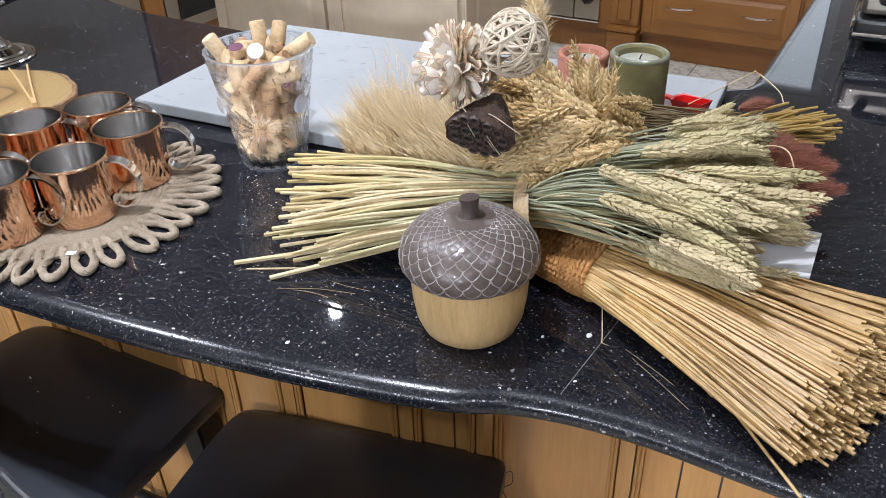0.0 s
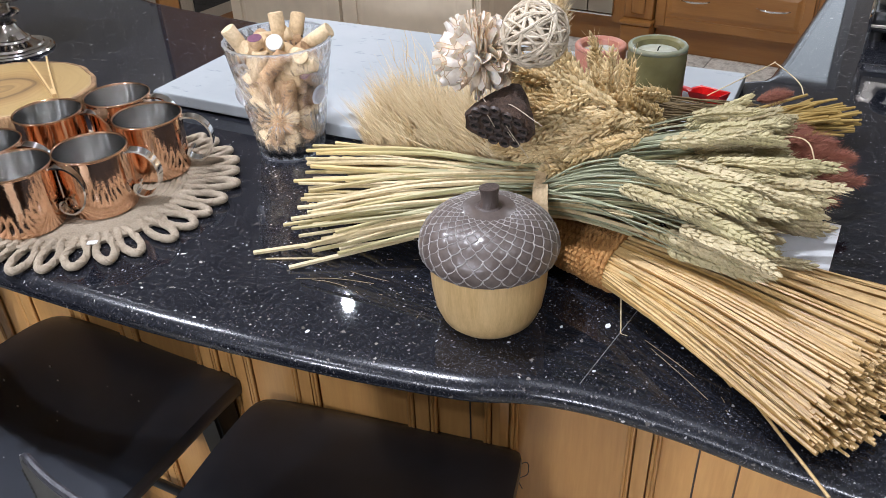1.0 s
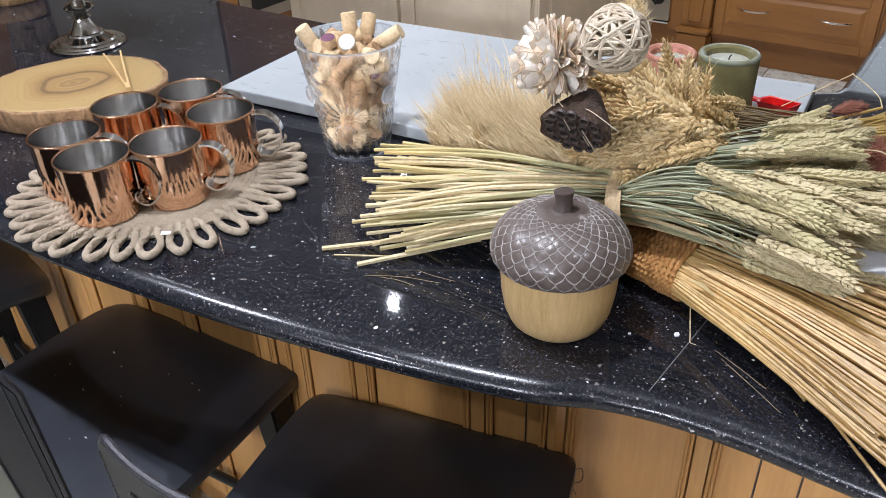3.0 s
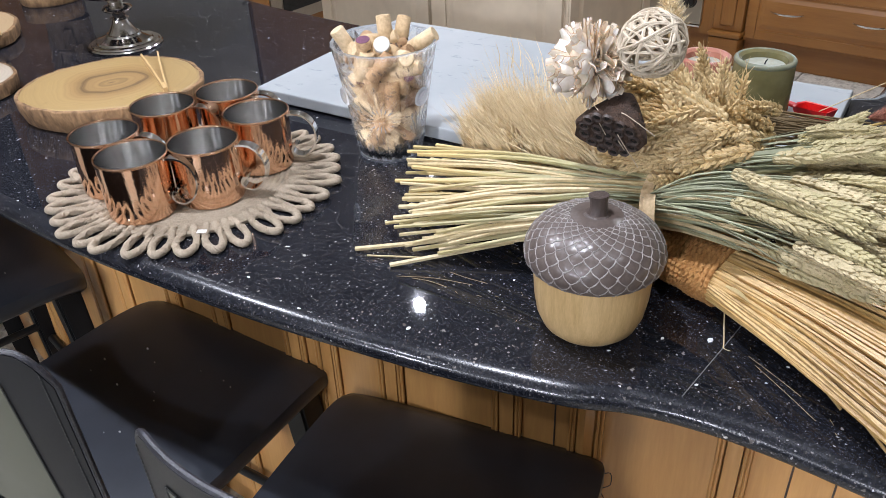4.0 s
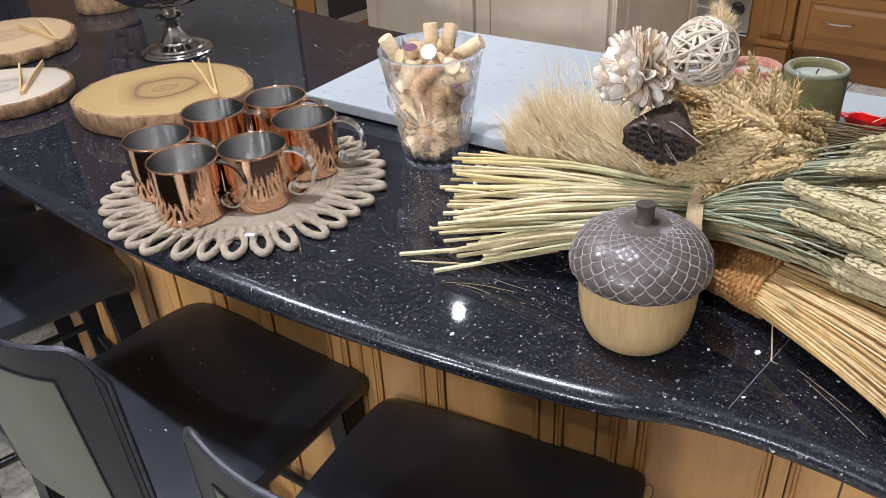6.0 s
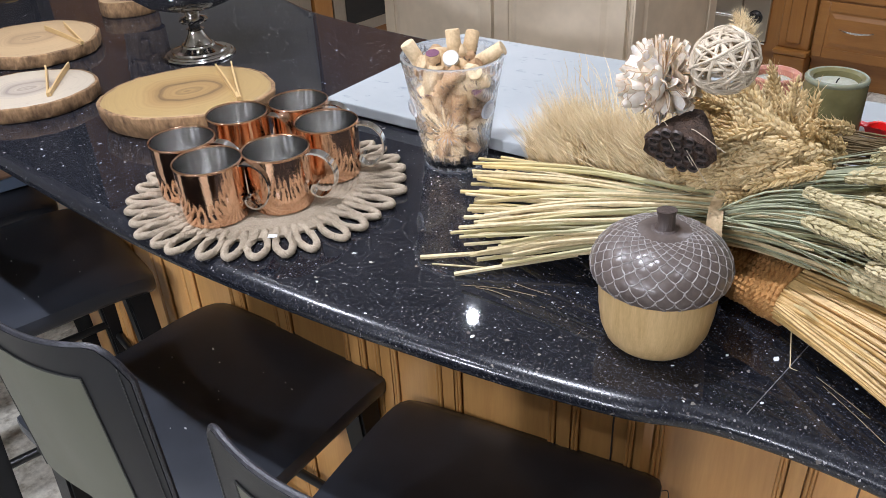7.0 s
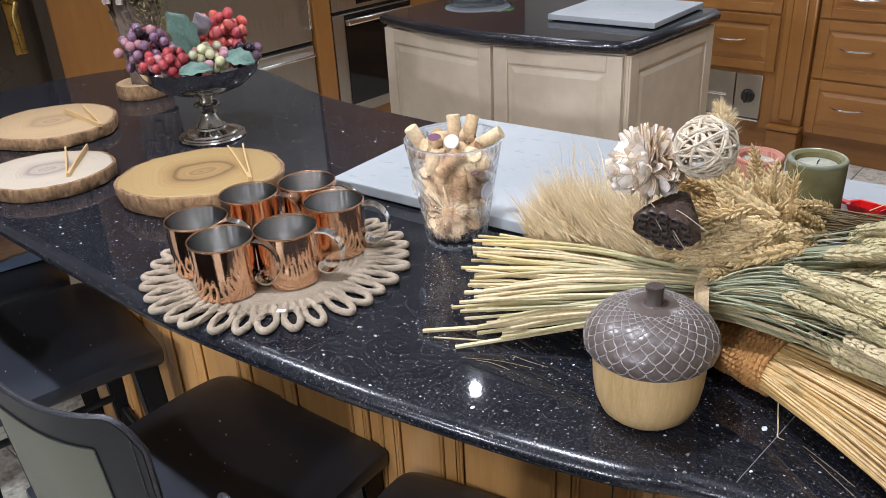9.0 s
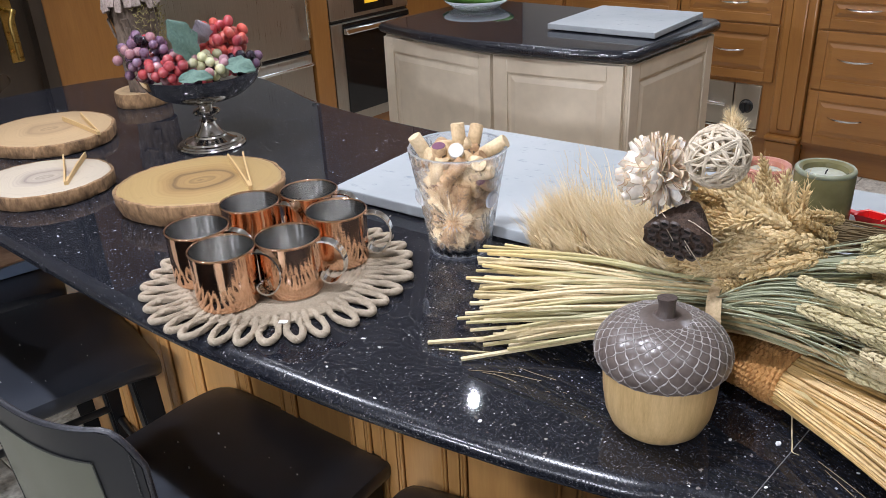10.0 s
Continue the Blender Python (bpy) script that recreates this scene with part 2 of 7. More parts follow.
M["jute"] = surface("jute_rope", (0.30, 0.235, 0.165), (0.47, 0.39, 0.29), 60, rough=0.9, relief=0.9, fine=420, depth=0.0015, vary=0.10)
M["cork"] = surface("wine_cork", (0.27, 0.145, 0.065), (0.70, 0.48, 0.265), 85, rough=0.8, relief=0.6, fine=260, vary=0.4, depth=0.001, tint=(0.60, 0.50, 0.44))
M["cork_pale"] = surface("pale_cork", (0.52, 0.37, 0.20), (0.80, 0.63, 0.41), 70, rough=0.75, relief=0.4, fine=260, vary=0.25, tint=(0.80, 0.72, 0.62))
M["cork_end"] = surface("wine_stained_cork_end", (0.10, 0.03, 0.06), (0.20, 0.08, 0.13), 60, rough=0.8, relief=0.3)
M["cork_cap"] = plain("pale_plastic_cap", (0.56, 0.54, 0.49), 0.4)
M["ink"] = plain("cork_ink", (0.12, 0.08, 0.05), 0.8)
M["crystal"] = glass("cut_crystal", (1.0, 1.0, 1.0), 0.0, 1.46, 0.28)
M["window_glass"] = glass("window_glass")
M["cap_brown"] = surface("grey_brown_glaze", (0.092, 0.070, 0.060), (0.142, 0.112, 0.098), 30, rough=0.34, rough_var=0.08, relief=0.05, fine=200, coat=0.15)
M["ridge"] = surface("silvery_ridge", (0.12, 0.10, 0.09), (0.46, 0.43, 0.41), 120, rough=0.4, relief=0.3)
M["stem_brown"] = surface("dark_stem", (0.05, 0.035, 0.03), (0.10, 0.075, 0.065), 30, (1, 1, 0.2), rough=0.5, relief=0.6, fine=300)
M["bamboo"] = wood("blond_bamboo", (0.50, 0.31, 0.12), (0.80, 0.57, 0.28), "z", 6.0, 0.34, 0.2, 0.0)
M["straw_pale"] = surface("pale_cut_straw", (0.54, 0.415, 0.21), (0.78, 0.655, 0.42), 8, rough=0.5, relief=0.2, fine=160, vary=0.35, tint=(0.70, 0.66, 0.54))
def cut_straw(name):
    """Straw that is pale at its cut end and turns grey-green towards the tie."""
    m, t, b = nodes_of(name)
    v = coords(t)
    sep = t.nodes.new("ShaderNodeSeparateXYZ")
    link(t, v, sep.inputs["Vector"])
    mr = t.nodes.new("ShaderNodeMapRange")
    mr.inputs["From Min"].default_value, mr.inputs["From Max"].default_value = -0.44, -0.10
    link(t, sep.outputs["X"], mr.inputs["Value"])
    col = ramp(t, mr.outputs["Result"], ((0.0, (0.70, 0.50, 0.22)), (0.35, (0.50, 0.425, 0.21)), (0.75, (0.30, 0.32, 0.19)), (1.0, (0.26, 0.28, 0.17))))
    n = noise_tex(t, coords(t, (1, 1, 1)), 60, 4)
    col = mix(t, 0.4, col, mix(t, n, (0.26, 0.22, 0.11), (0.70, 0.62, 0.43)))
    info = t.nodes.new("ShaderNodeObjectInfo")
    col = mix(t, 1.0, col, ramp(t, info.outputs["Random"], ((0.0, (0.70, 0.72, 0.60)), (0.5, (0.95, 0.92, 0.84)), (1.0, (1, 0.97, 0.80)))), "MULTIPLY")
    link(t, col, b.inputs["Base Color"])
    b.inputs["Roughness"].default_value = 0.48
    bump(t, b, n, 0.2, 0.001)
    return m


M["straw_green"] = cut_straw("cut_green_straw")
M["leaf_dry"] = surface("dry_green_blade", (0.27, 0.30, 0.175), (0.50, 0.50, 0.33), 14, rough=0.6, relief=0.2, vary=0.3)
M["ear_green"] = surface("pale_green_wheat", (0.39, 0.315, 0.165), (0.71, 0.595, 0.37), 60, rough=0.6, relief=0.3, fine=500, vary=0.30, tint=(0.86, 0.90, 0.80))
M["ear_gold"] = surface("golden_wheat", (0.51, 0.37, 0.17), (0.89, 0.71, 0.42), 70, rough=0.55, relief=0.3, fine=500, vary=0.28, tint=(0.88, 0.82, 0.72))
M["barley"] = surface("blond_barley", (0.66, 0.49, 0.265), (0.98, 0.83, 0.565), 60, rough=0.6, relief=0.2, fine=400, vary=0.28, tint=(0.80, 0.74, 0.66))
M["maroon"] = surface("maroon_grass", (0.21, 0.055, 0.035), (0.52, 0.21, 0.13), 150, rough=0.8, relief=0.4, fine=500, vary=0.25)
M["stem_dull"] = surface("dull_brown_stem", (0.17, 0.115, 0.055), (0.36, 0.26, 0.13), 12, rough=0.6, relief=0.2, vary=0.4)
M["stem_gold"] = surface("gold_cut_stem", (0.46, 0.30, 0.085), (0.70, 0.49, 0.17), 12, rough=0.5, relief=0.2, vary=0.3)
M["broom"] = surface("broom_straw", (0.39, 0.235, 0.074), (0.69, 0.48, 0.22), 9, rough=0.46, relief=0.2, fine=120, vary=0.4, tint=(0.70, 0.61, 0.43))
M["broom_mass"] = surface("packed_broom_straw", (0.38, 0.22, 0.064), (0.68, 0.465, 0.205), 9, rough=0.42, relief=0.2, fine=120)
M["coir"] = surface("coir_rope", (0.40, 0.17, 0.042), (0.66, 0.35, 0.12), 120, rough=0.85, relief=0.8, fine=500, depth=0.0015, vary=0.2)
M["husk"] = surface("husk_tie", (0.46, 0.30, 0.14), (0.82, 0.64, 0.40), 45, rough=0.6, relief=0.3)
M["shaving"] = surface("bleached_shaving", (0.86, 0.78, 0.66), (0.95, 0.94, 0.92), 50, rough=0.7, relief=0.25, fine=260, vary=0.2, tint=(0.94, 0.80, 0.66), through_light=0.15)
M["shaving_edge"] = surface("tan_shaving_edge", (0.34, 0.20, 0.10), (0.60, 0.42, 0.26), 80, rough=0.8, relief=0.2)
M["vine"] = surface("bleached_vine", (0.52, 0.41, 0.28), (0.82, 0.72, 0.57), 40, rough=0.7, relief=0.4, fine=260, vary=0.2)
M["pod"] = surface("dark_lotus_pod", (0.022, 0.012, 0.007), (0.085, 0.046, 0.028), 90, rough=0.8, relief=1.0, fine=300, depth=0.003)
M["bark"] = surface("rough_bark", (0.05, 0.022, 0.010), (0.44, 0.26, 0.125), 46, (1, 1, 0.45), rough=0.85, relief=1.0, fine=150, depth=0.003)
M["bark_grey"] = surface("grey_bark", (0.045, 0.032, 0.024), (0.23, 0.165, 0.12), 24, (1, 1, 0.5), rough=0.9, relief=1.0, fine=120, depth=0.004)
M["scale_pale"] = surface("pale_bark_scale", (0.22, 0.16, 0.13), (0.52, 0.42, 0.37), 60, rough=0.85, relief=0.8, fine=200, depth=0.002, vary=0.25)
M["slice_gold"] = slice_wood("golden_slice", (0.37, 0.245, 0.095), (0.31, 0.185, 0.068), (0.075, 0.034, 0.013), size=0.15)
M["slice_pale"] = slice_wood("pale_slice", (0.52, 0.44, 0.335), (0.42, 0.35, 0.28), (0.20, 0.15, 0.145), size=0.105)
M["slice_mid"] = slice_wood("buff_slice", (0.50, 0.345, 0.19), (0.43, 0.29, 0.16), (0.36, 0.23, 0.13), size=0.12)
M["clip"] = wood("pale_tongs_wood", (0.55, 0.36, 0.15), (0.70, 0.50, 0.25), "x", 6.0, 0.55, 0.0)
M["candle_green"] = surface("olive_wax", (0.140, 0.124, 0.052), (0.19, 0.17, 0.08), 10, rough=0.22, relief=0.05, through_light=0.3, coat=0.2)
M["rim_green"] = surface("olive_rim", (0.19, 0.20, 0.135), (0.27, 0.285, 0.20), 16, rough=0.2, relief=0.05, through_light=0.4, coat=0.5)
M["candle_red"] = surface("terracotta_wax", (0.40, 0.15, 0.10), (0.48, 0.21, 0.145), 10, rough=0.35, relief=0.05, through_light=0.25)
M["wax_top"] = surface("pale_wax", (0.36, 0.37, 0.29), (0.48, 0.48, 0.40), 20, rough=0.25, relief=0.05, through_light=0.3)
M["wick"] = plain("burnt_wick", (0.01, 0.01, 0.01), 0.9)
M["red_plastic"] = plain("red_plastic", (0.62, 0.012, 0.012), 0.28)
M["paper"] = surface("white_card", (0.74, 0.74, 0.74), (0.8, 0.8, 0.8), 5, rough=0.6, relief=0.03)
M["pink_ink"] = plain("pink_ink", (0.75, 0.12, 0.35), 0.6)
M["grey_ink"] = plain("grey_ink", (0.35, 0.36, 0.38), 0.6)
M["moss"] = surface("dry_moss", (0.20, 0.16, 0.05), (0.42, 0.36, 0.15), 60, rough=0.9, relief=0.6)
M["leaf_cloth"] = surface("blue_green_cloth_leaf", (0.065, 0.125, 0.098), (0.135, 0.215, 0.17), 40, rough=0.7, relief=0.5, fine=160)
M["leaf_grey"] = surface("grey_violet_leaf", (0.20, 0.17, 0.20), (0.36, 0.31, 0.35), 60, rough=0.6, relief=0.3)
M["cucumber"] = surface("cucumber_skin", (0.03, 0.10, 0.015), (0.12, 0.26, 0.05), 30, rough=0.35, relief=0.2)
M["gap_black"] = plain("shadow_gap", (0.01, 0.008, 0.006), 0.9)
M["magazine"] = surface("printed_cover", (0.30, 0.16, 0.08), (0.55, 0.36, 0.24), 9, rough=0.4, relief=0.02)
M["book_blue"] = plain("blue_grey_cover", (0.18, 0.24, 0.34), 0.5)


def grape_mat(name, a, c):
    return surface(name, a, c, 90, rough=0.20, rough_var=0.08, relief=0.03, fine=300, vary=0.35, coat=0.6, through_light=0.25, tint=(0.70, 0.66, 0.72))


M["grape_red"] = grape_mat("red_grape", (0.34, 0.035, 0.045), (0.52, 0.10, 0.10))
M["grape_coral"] = grape_mat("coral_grape", (0.50, 0.07, 0.055), (0.66, 0.15, 0.11))
M["grape_violet"] = grape_mat("violet_grape", (0.12, 0.06, 0.105), (0.30, 0.18, 0.25))
M["grape_pink"] = grape_mat("dusty_pink_grape", (0.36, 0.16, 0.18), (0.52, 0.30, 0.30))
M["grape_green"] = grape_mat("pale_green_grape", (0.42, 0.42, 0.20), (0.62, 0.60, 0.38))
M["grape_black"] = grape_mat("black_grape", (0.010, 0.007, 0.012), (0.035, 0.02, 0.03))


# ---- building helpers ----
def mesh_of(name, bm, material, smooth=True):
    me = bpy.data.meshes.new(name)
    bmesh.ops.recalc_face_normals(bm, faces=bm.faces)
    lay = bm.faces.layers.int.get("plane")
    bm.faces.index_update()
    level = {f.index for f in bm.faces if f[lay]} if lay else set()
    bm.to_mesh(me)
    bm.free()
    for p in me.polygons:
        p.use_smooth = smooth and p.index not in level
    for mm in (material if isinstance(material, (list, tuple)) else [material]):
        me.materials.append(mm)
    return me


def sharpen(me, degrees=38):
    soft_faces = [p.use_smooth for p in me.polygons]
    me.set_sharp_from_angle(angle=radians(degrees))
    me.polygons.foreach_set("use_smooth", soft_faces)
    return me


def part(name, bm, material, parent, label="", at=None, angle=38):
    """Links a bmesh as one mesh object under a thing or a part."""
    me = bm if isinstance(bm, bpy.types.Mesh) else sharpen(mesh_of(name, bm, material), angle)
    ob = new(name, me)
    if parent is not None:
        ob.parent = parent
    if at is not None:
        ob.matrix_basis = at
    if label:
        ob["label"] = label
    return ob


def thing(name, at, label, category, group="", kind=""):
    ob = new(name)
    ob.empty_display_size = 0.05
    ob.matrix_basis = at
    return tagged(ob, label, category, group, kind)


def solid(name, bm, material, label, category, kind="", at=None, group="", angle=38):
    ob = part(name, bm, material, None, "", at, angle)
    return tagged(ob, label, category, group, kind)


def box(x0, x1, y0, y1, z0, z1, bevel=0.0, seg=2, bm=None):
    bm = bm or bmesh.new()
    r = bmesh.ops.create_cube(bm, size=1.0)
    vs = r["verts"]
    bmesh.ops.scale(bm, vec=(x1 - x0, y1 - y0, z1 - z0), verts=vs)
    bmesh.ops.translate(bm, vec=((x0 + x1) / 2, (y0 + y1) / 2, (z0 + z1) / 2), verts=vs)
    if bevel:
        es = {e for v in vs for e in v.link_edges}
        bmesh.ops.bevel(bm, geom=list(es), offset=bevel, segments=seg, profile=0.5, affect="EDGES")
        lay = bm.faces.layers.int.get("plane") or bm.faces.layers.int.new("plane")
        bm.normal_update()
        for f in bm.faces:
            f[lay] = int(max(abs(c) for c in f.normal) > 0.99999)
    return bm


def lathe(profile, seg=48, bm=None, wobble=None, close=False):
    """Turns (radius, height) pairs round z. wobble(angle, i) scales the radius."""
    bm = bm or bmesh.new()
    rings = []
    for i, (r, z) in enumerate(profile):
        if r < 1e-6:
            rings.append([bm.verts.new((0, 0, z))])
        else:
            ring = []
            for k in range(seg):
                a = 2 * math.pi * k / seg
                rr = r * (wobble(a, i) if wobble else 1)
                ring.append(bm.verts.new((rr * math.cos(a), rr * math.sin(a), z)))
            rings.append(ring)
    pairs = list(zip(rings, rings[1:]))
    if close:
        pairs.append((rings[-1], rings[0]))
    for a, b in pairs:
        for k in range(seg):
            l = (k + 1) % seg
            if len(a) == 1 and len(b) == 1:
                continue
            if len(a) == 1:
                bm.faces.new((a[0], b[k], b[l]))
            elif len(b) == 1:
                bm.faces.new((a[k], b[0], a[l]))
            else:
                bm.faces.new((a[k], a[l], b[l], b[k]))
    return bm


def frames_along(pts):
    pts = [Vector(p) for p in pts]
    tang = []
    for i in range(len(pts)):
        d = pts[min(i + 1, len(pts) - 1)] - pts[max(i - 1, 0)]
        tang.append(d.normalized() if d.length > 1e-9 else Vector((0, 0, 1)))
    up = Vector((0, 0, 1)) if abs(tang[0].z) < 0.9 else Vector((1, 0, 0))
    n = (up - tang[0] * up.dot(tang[0])).normalized()
    out = []
    for p, d in zip(pts, tang):
        n = (n - d * n.dot(d))
        n = n.normalized() if n.length > 1e-6 else d.orthogonal().normalized()
        out.append((p, d, n, d.cross(n)))
    return out


def tube(pts, r, seg=6, bm=None, caps=True, closed=False, flat=1.0):
    """A round rod along points; r is a number or one number per point; flat squeezes it along its second axis."""
    bm = bm or bmesh.new()
    fr = frames_along(pts)
    rad = r if isinstance(r, (list, tuple)) else [r] * len(fr)
    rings = []
    for (p, d, n, b), rr in zip(fr, rad):
        rings.append([bm.verts.new(p + (n * math.cos(2 * math.pi * k / seg) * flat + b * math.sin(2 * math.pi * k / seg)) * rr) for k in range(seg)])
    pairs = list(zip(rings, rings[1:]))
    if closed:
        pairs.append((rings[-1], rings[0]))
    for a, c in pairs:
        for k in range(seg):
            l = (k + 1) % seg
            bm.faces.new((a[k], a[l], c[l], c[k]))
    if caps and not closed:
        bm.faces.new(rings[0][::-1])
        bm.faces.new(rings[-1])
    return bm


def ribbon(pts, width, thick, side, bm=None):
    """A flat strip along points, width across the given side direction."""
    bm = bm or bmesh.new()
    side = Vector(side).normalized()
    fr = frames_along(pts)
    rings = []
    for i, (p, d, n, b) in enumerate(fr):
        w = width if not isinstance(width, (list, tuple)) else width[i]
        up = d.cross(side).normalized()
        s = side
        rings.append([bm.verts.new(p + s * a * w / 2 + up * c * thick / 2) for a, c in ((-1, -1), (1, -1), (1, 1), (-1, 1))])
    for a, c in zip(rings, rings[1:]):
        for k in range(4):
            l = (k + 1) % 4
            bm.faces.new((a[k], a[l], c[l], c[k]))
    bm.faces.new(rings[0][::-1])
    bm.faces.new(rings[-1])
    return bm


def curve_pts(ctrl, n):
    """A smooth curve (Catmull-Rom) through the control points."""
    c = [Vector(p) for p in ctrl]
    c = [c[0] * 2 - c[1]] + c + [c[-1] * 2 - c[-2]]
    out = []
    segs = len(c) - 3
    for k in range(n + 1):
        u = k / n * segs
        i = min(int(u), segs - 1)
        f = u - i
        a, b, d, e = c[i:i + 4]
        out.append(0.5 * ((2 * b) + (d - a) * f + (2 * a - 5 * b + 4 * d - e) * f * f + (3 * b - a - 3 * d + e) * f ** 3))
    return out


def offset_loop(loop, d):
    """A closed plan line moved inward by d (the loop runs anticlockwise)."""
    out = []
    n = len(loop)
    for i, p in enumerate(loop):
        a, c = loop[i - 1], loop[(i + 1) % n]
        e1, e2 = (p - a).normalized(), (c - p).normalized()
        n1, n2 = Vector((-e1.y, e1.x)), Vector((-e2.y, e2.x))
        m = (n1 + n2)
        m = m.normalized() if m.length > 1e-6 else n1
        out.append(p + m * d / max(0.5, m.dot(n1)))
    return out


def slab_with_nose(loop, z_top, thick, nose, steps=8):
    """A worktop: a flat sheet with a rounded nose all round."""
    bm = bmesh.new()
    rings = []
    for k in range(steps + 1):
        a = math.pi / 2 - math.pi * k / steps
        inset = nose * (1 - math.cos(a))
        z = z_top - thick / 2 + thick / 2 * math.sin(a)
        rings.append([bm.verts.new((p.x, p.y, z)) for p in offset_loop(loop, inset)])
    n = len(loop)
    for a, c in zip(rings, rings[1:]):
        for k in range(n):
            l = (k + 1) % n
            bm.faces.new((a[k], c[k], c[l], a[l])).material_index = 1
    bm.faces.new(rings[0])
    bm.faces.new(rings[-1][::-1])
    bmesh.ops.triangulate(bm, faces=[f for f in bm.faces if len(f.verts) > 4])
    lay = bm.faces.layers.int.new("plane")
    bm.normal_update()
    for f in bm.faces:
        f[lay] = int(abs(f.normal.z) > 0.9999)
    return bm


def rnd(a, b):
    return random.uniform(a, b)


def aim(p, d, roll=0.0):
    """A pose at p whose z axis points along d."""
    q = Vector(d).to_track_quat("Z", "Y").to_matrix().to_4x4()
    return Matrix.Translation(p) @ q @ Matrix.Rotation(roll, 4, "Z")


# ---- room ----
X0, X1, Y0, Y1 = -3.85, 2.8, -5.6, 4.0
solid("floor", box(X0, X1, Y0, Y1, -0.08, -0.006), M["grout"], "beige stone floor with pale grout joints", "floor", "structure")
solid("ceiling", box(X0, X1, Y0, Y1, CEIL, CEIL + 0.1), M["ceiling"], "plain white painted kitchen ceiling", "ceiling", "structure")
def holed(x0, x1, y0, y1, hole):
    """A wall with one opening that goes right through it."""
    h0, h1, z0, z1 = hole
    bm = box(x0, h0, y0, y1, 0, CEIL)
    box(h1, x1, y0, y1, 0, CEIL, bm=bm)
    box(h0, h1, y0, y1, z1, CEIL, bm=bm)
    if z0 > 0:
        box(h0, h1, y0, y1, 0, z0, bm=bm)
    return bm


def window(name, y, hole, inward, panes, watts, label):
    """A glazed opening: frame, mullions and panes, with the daylight that comes in through it."""
    x0, x1, z0, z1 = hole
    w = thing(name, pose(0, 0, 0), label, "window", kind="structure")
    f = 0.05
    for a, b, c, d in ((x0, x0 + f, z0, z1), (x1 - f, x1, z0, z1), (x0 + f, x1 - f, z0, z0 + f), (x0 + f, x1 - f, z1 - f, z1)):
        part("window_frame", box(a, b, y - 0.03, y + 0.03, c, d, 0.004), M["white_trim"], w)
    step = (x1 - x0 - 2 * f) / panes
    for k in range(panes):
        a = x0 + f + step * k
        if k:
            part("mullion", box(a - 0.02, a + 0.02, y - 0.025, y + 0.025, z0 + f, z1 - f, 0.003), M["white_trim"], w)
        g = part("pane", box(a + 0.021 * (k > 0), a + step - 0.021 * (k < panes - 1), y - 0.004, y + 0.004, z0 + f, z1 - f), M["window_glass"], w)
        g.visible_shadow = False
    sky = bpy.data.lights.new("window_sky", "AREA")
    sky.shape, sky.size, sky.size_y, sky.energy, sky.color = "RECTANGLE", x1 - x0 - 2 * f, z1 - z0 - 2 * f, watts, (0.78, 0.88, 1.0)
    so = new("window_sky", sky)
    so.matrix_basis = look((0.5 * (x0 + x1), y + inward * 0.06, 0.5 * (z0 + z1)), (0.5 * (x0 + x1), y + inward, 0.5 * (z0 + z1)))


NORTH = (-1.05, -0.16, 1.20, 2.15)
solid("wall_north", holed(X0 - 0.1, X1 + 0.1, Y1, Y1 + 0.1, NORTH), M["wall"], "cream painted wall behind the base cabinets", "wall", "structure")
solid("wall_south", box(X0 - 0.1, X1 + 0.1, Y0 - 0.1, Y0, 0, CEIL), M["wall"], "plain cream painted wall", "wall", "structure")
window("window_1", Y1 + 0.05, NORTH, -1, 2, 3.0, "white framed window over the far counter")
solid("wall_west", box(X0 - 0.1, X0, Y0, Y1, 0, CEIL), M["wall"], "cream painted wall behind the tall cabinets", "wall", "structure")
solid("wall_east", box(X1, X1 + 0.1, Y0, Y1, 0, CEIL), M["wall"], "plain cream painted wall", "wall", "structure")


def downlight(x, y, power, tilt=0.0, cone=130, colour=(0.825, 0.865, 1.0), wide=0.024):
    ob = thing("ceiling_downlight", pose(x, y, CEIL), "small round recessed ceiling downlight, switched on", "ceiling light", "ceiling downlights")
    part("trim_ring", lathe([(0.024, -0.001), (0.062, -0.001), (0.064, -0.006), (0.050, -0.010), (0.024, -0.004)], 32), M["white_trim"], ob)
    part("lens", lathe([(0.0, -0.003), (0.022, -0.003)], 32), M["lamp_lens"], ob)
    li = bpy.data.lights.new("downlight_beam", "SPOT")
    li.energy, li.color, li.shadow_soft_size, li.spot_size, li.spot_blend = power, colour, wide, radians(cone), 0.6
    lo = new("downlight_beam", li)
    lo.matrix_basis = pose(x, y, CEIL - 0.03, tilt)


LAMPS = [(-1.73, 1.60, 42), (-0.35, 1.60, 30), (-0.47, -0.28, 76), (-1.60, -0.30, 70), (0.75, -0.25, 20), (-2.45, 0.75, 8),
         (-0.9, -1.9, 34), (0.75, -2.0, 16), (-2.5, 2.7, 22), (-0.9, 2.8, 50)]
for lx, ly, lp in LAMPS:
    downlight(lx, ly, lp)
# two unseen downlights added at the room's far end, turned to brighten the bar
for lx in (-1.15, 0.55):
    downlight(lx, -4.9, 440, 66, 56, wide=0.20)

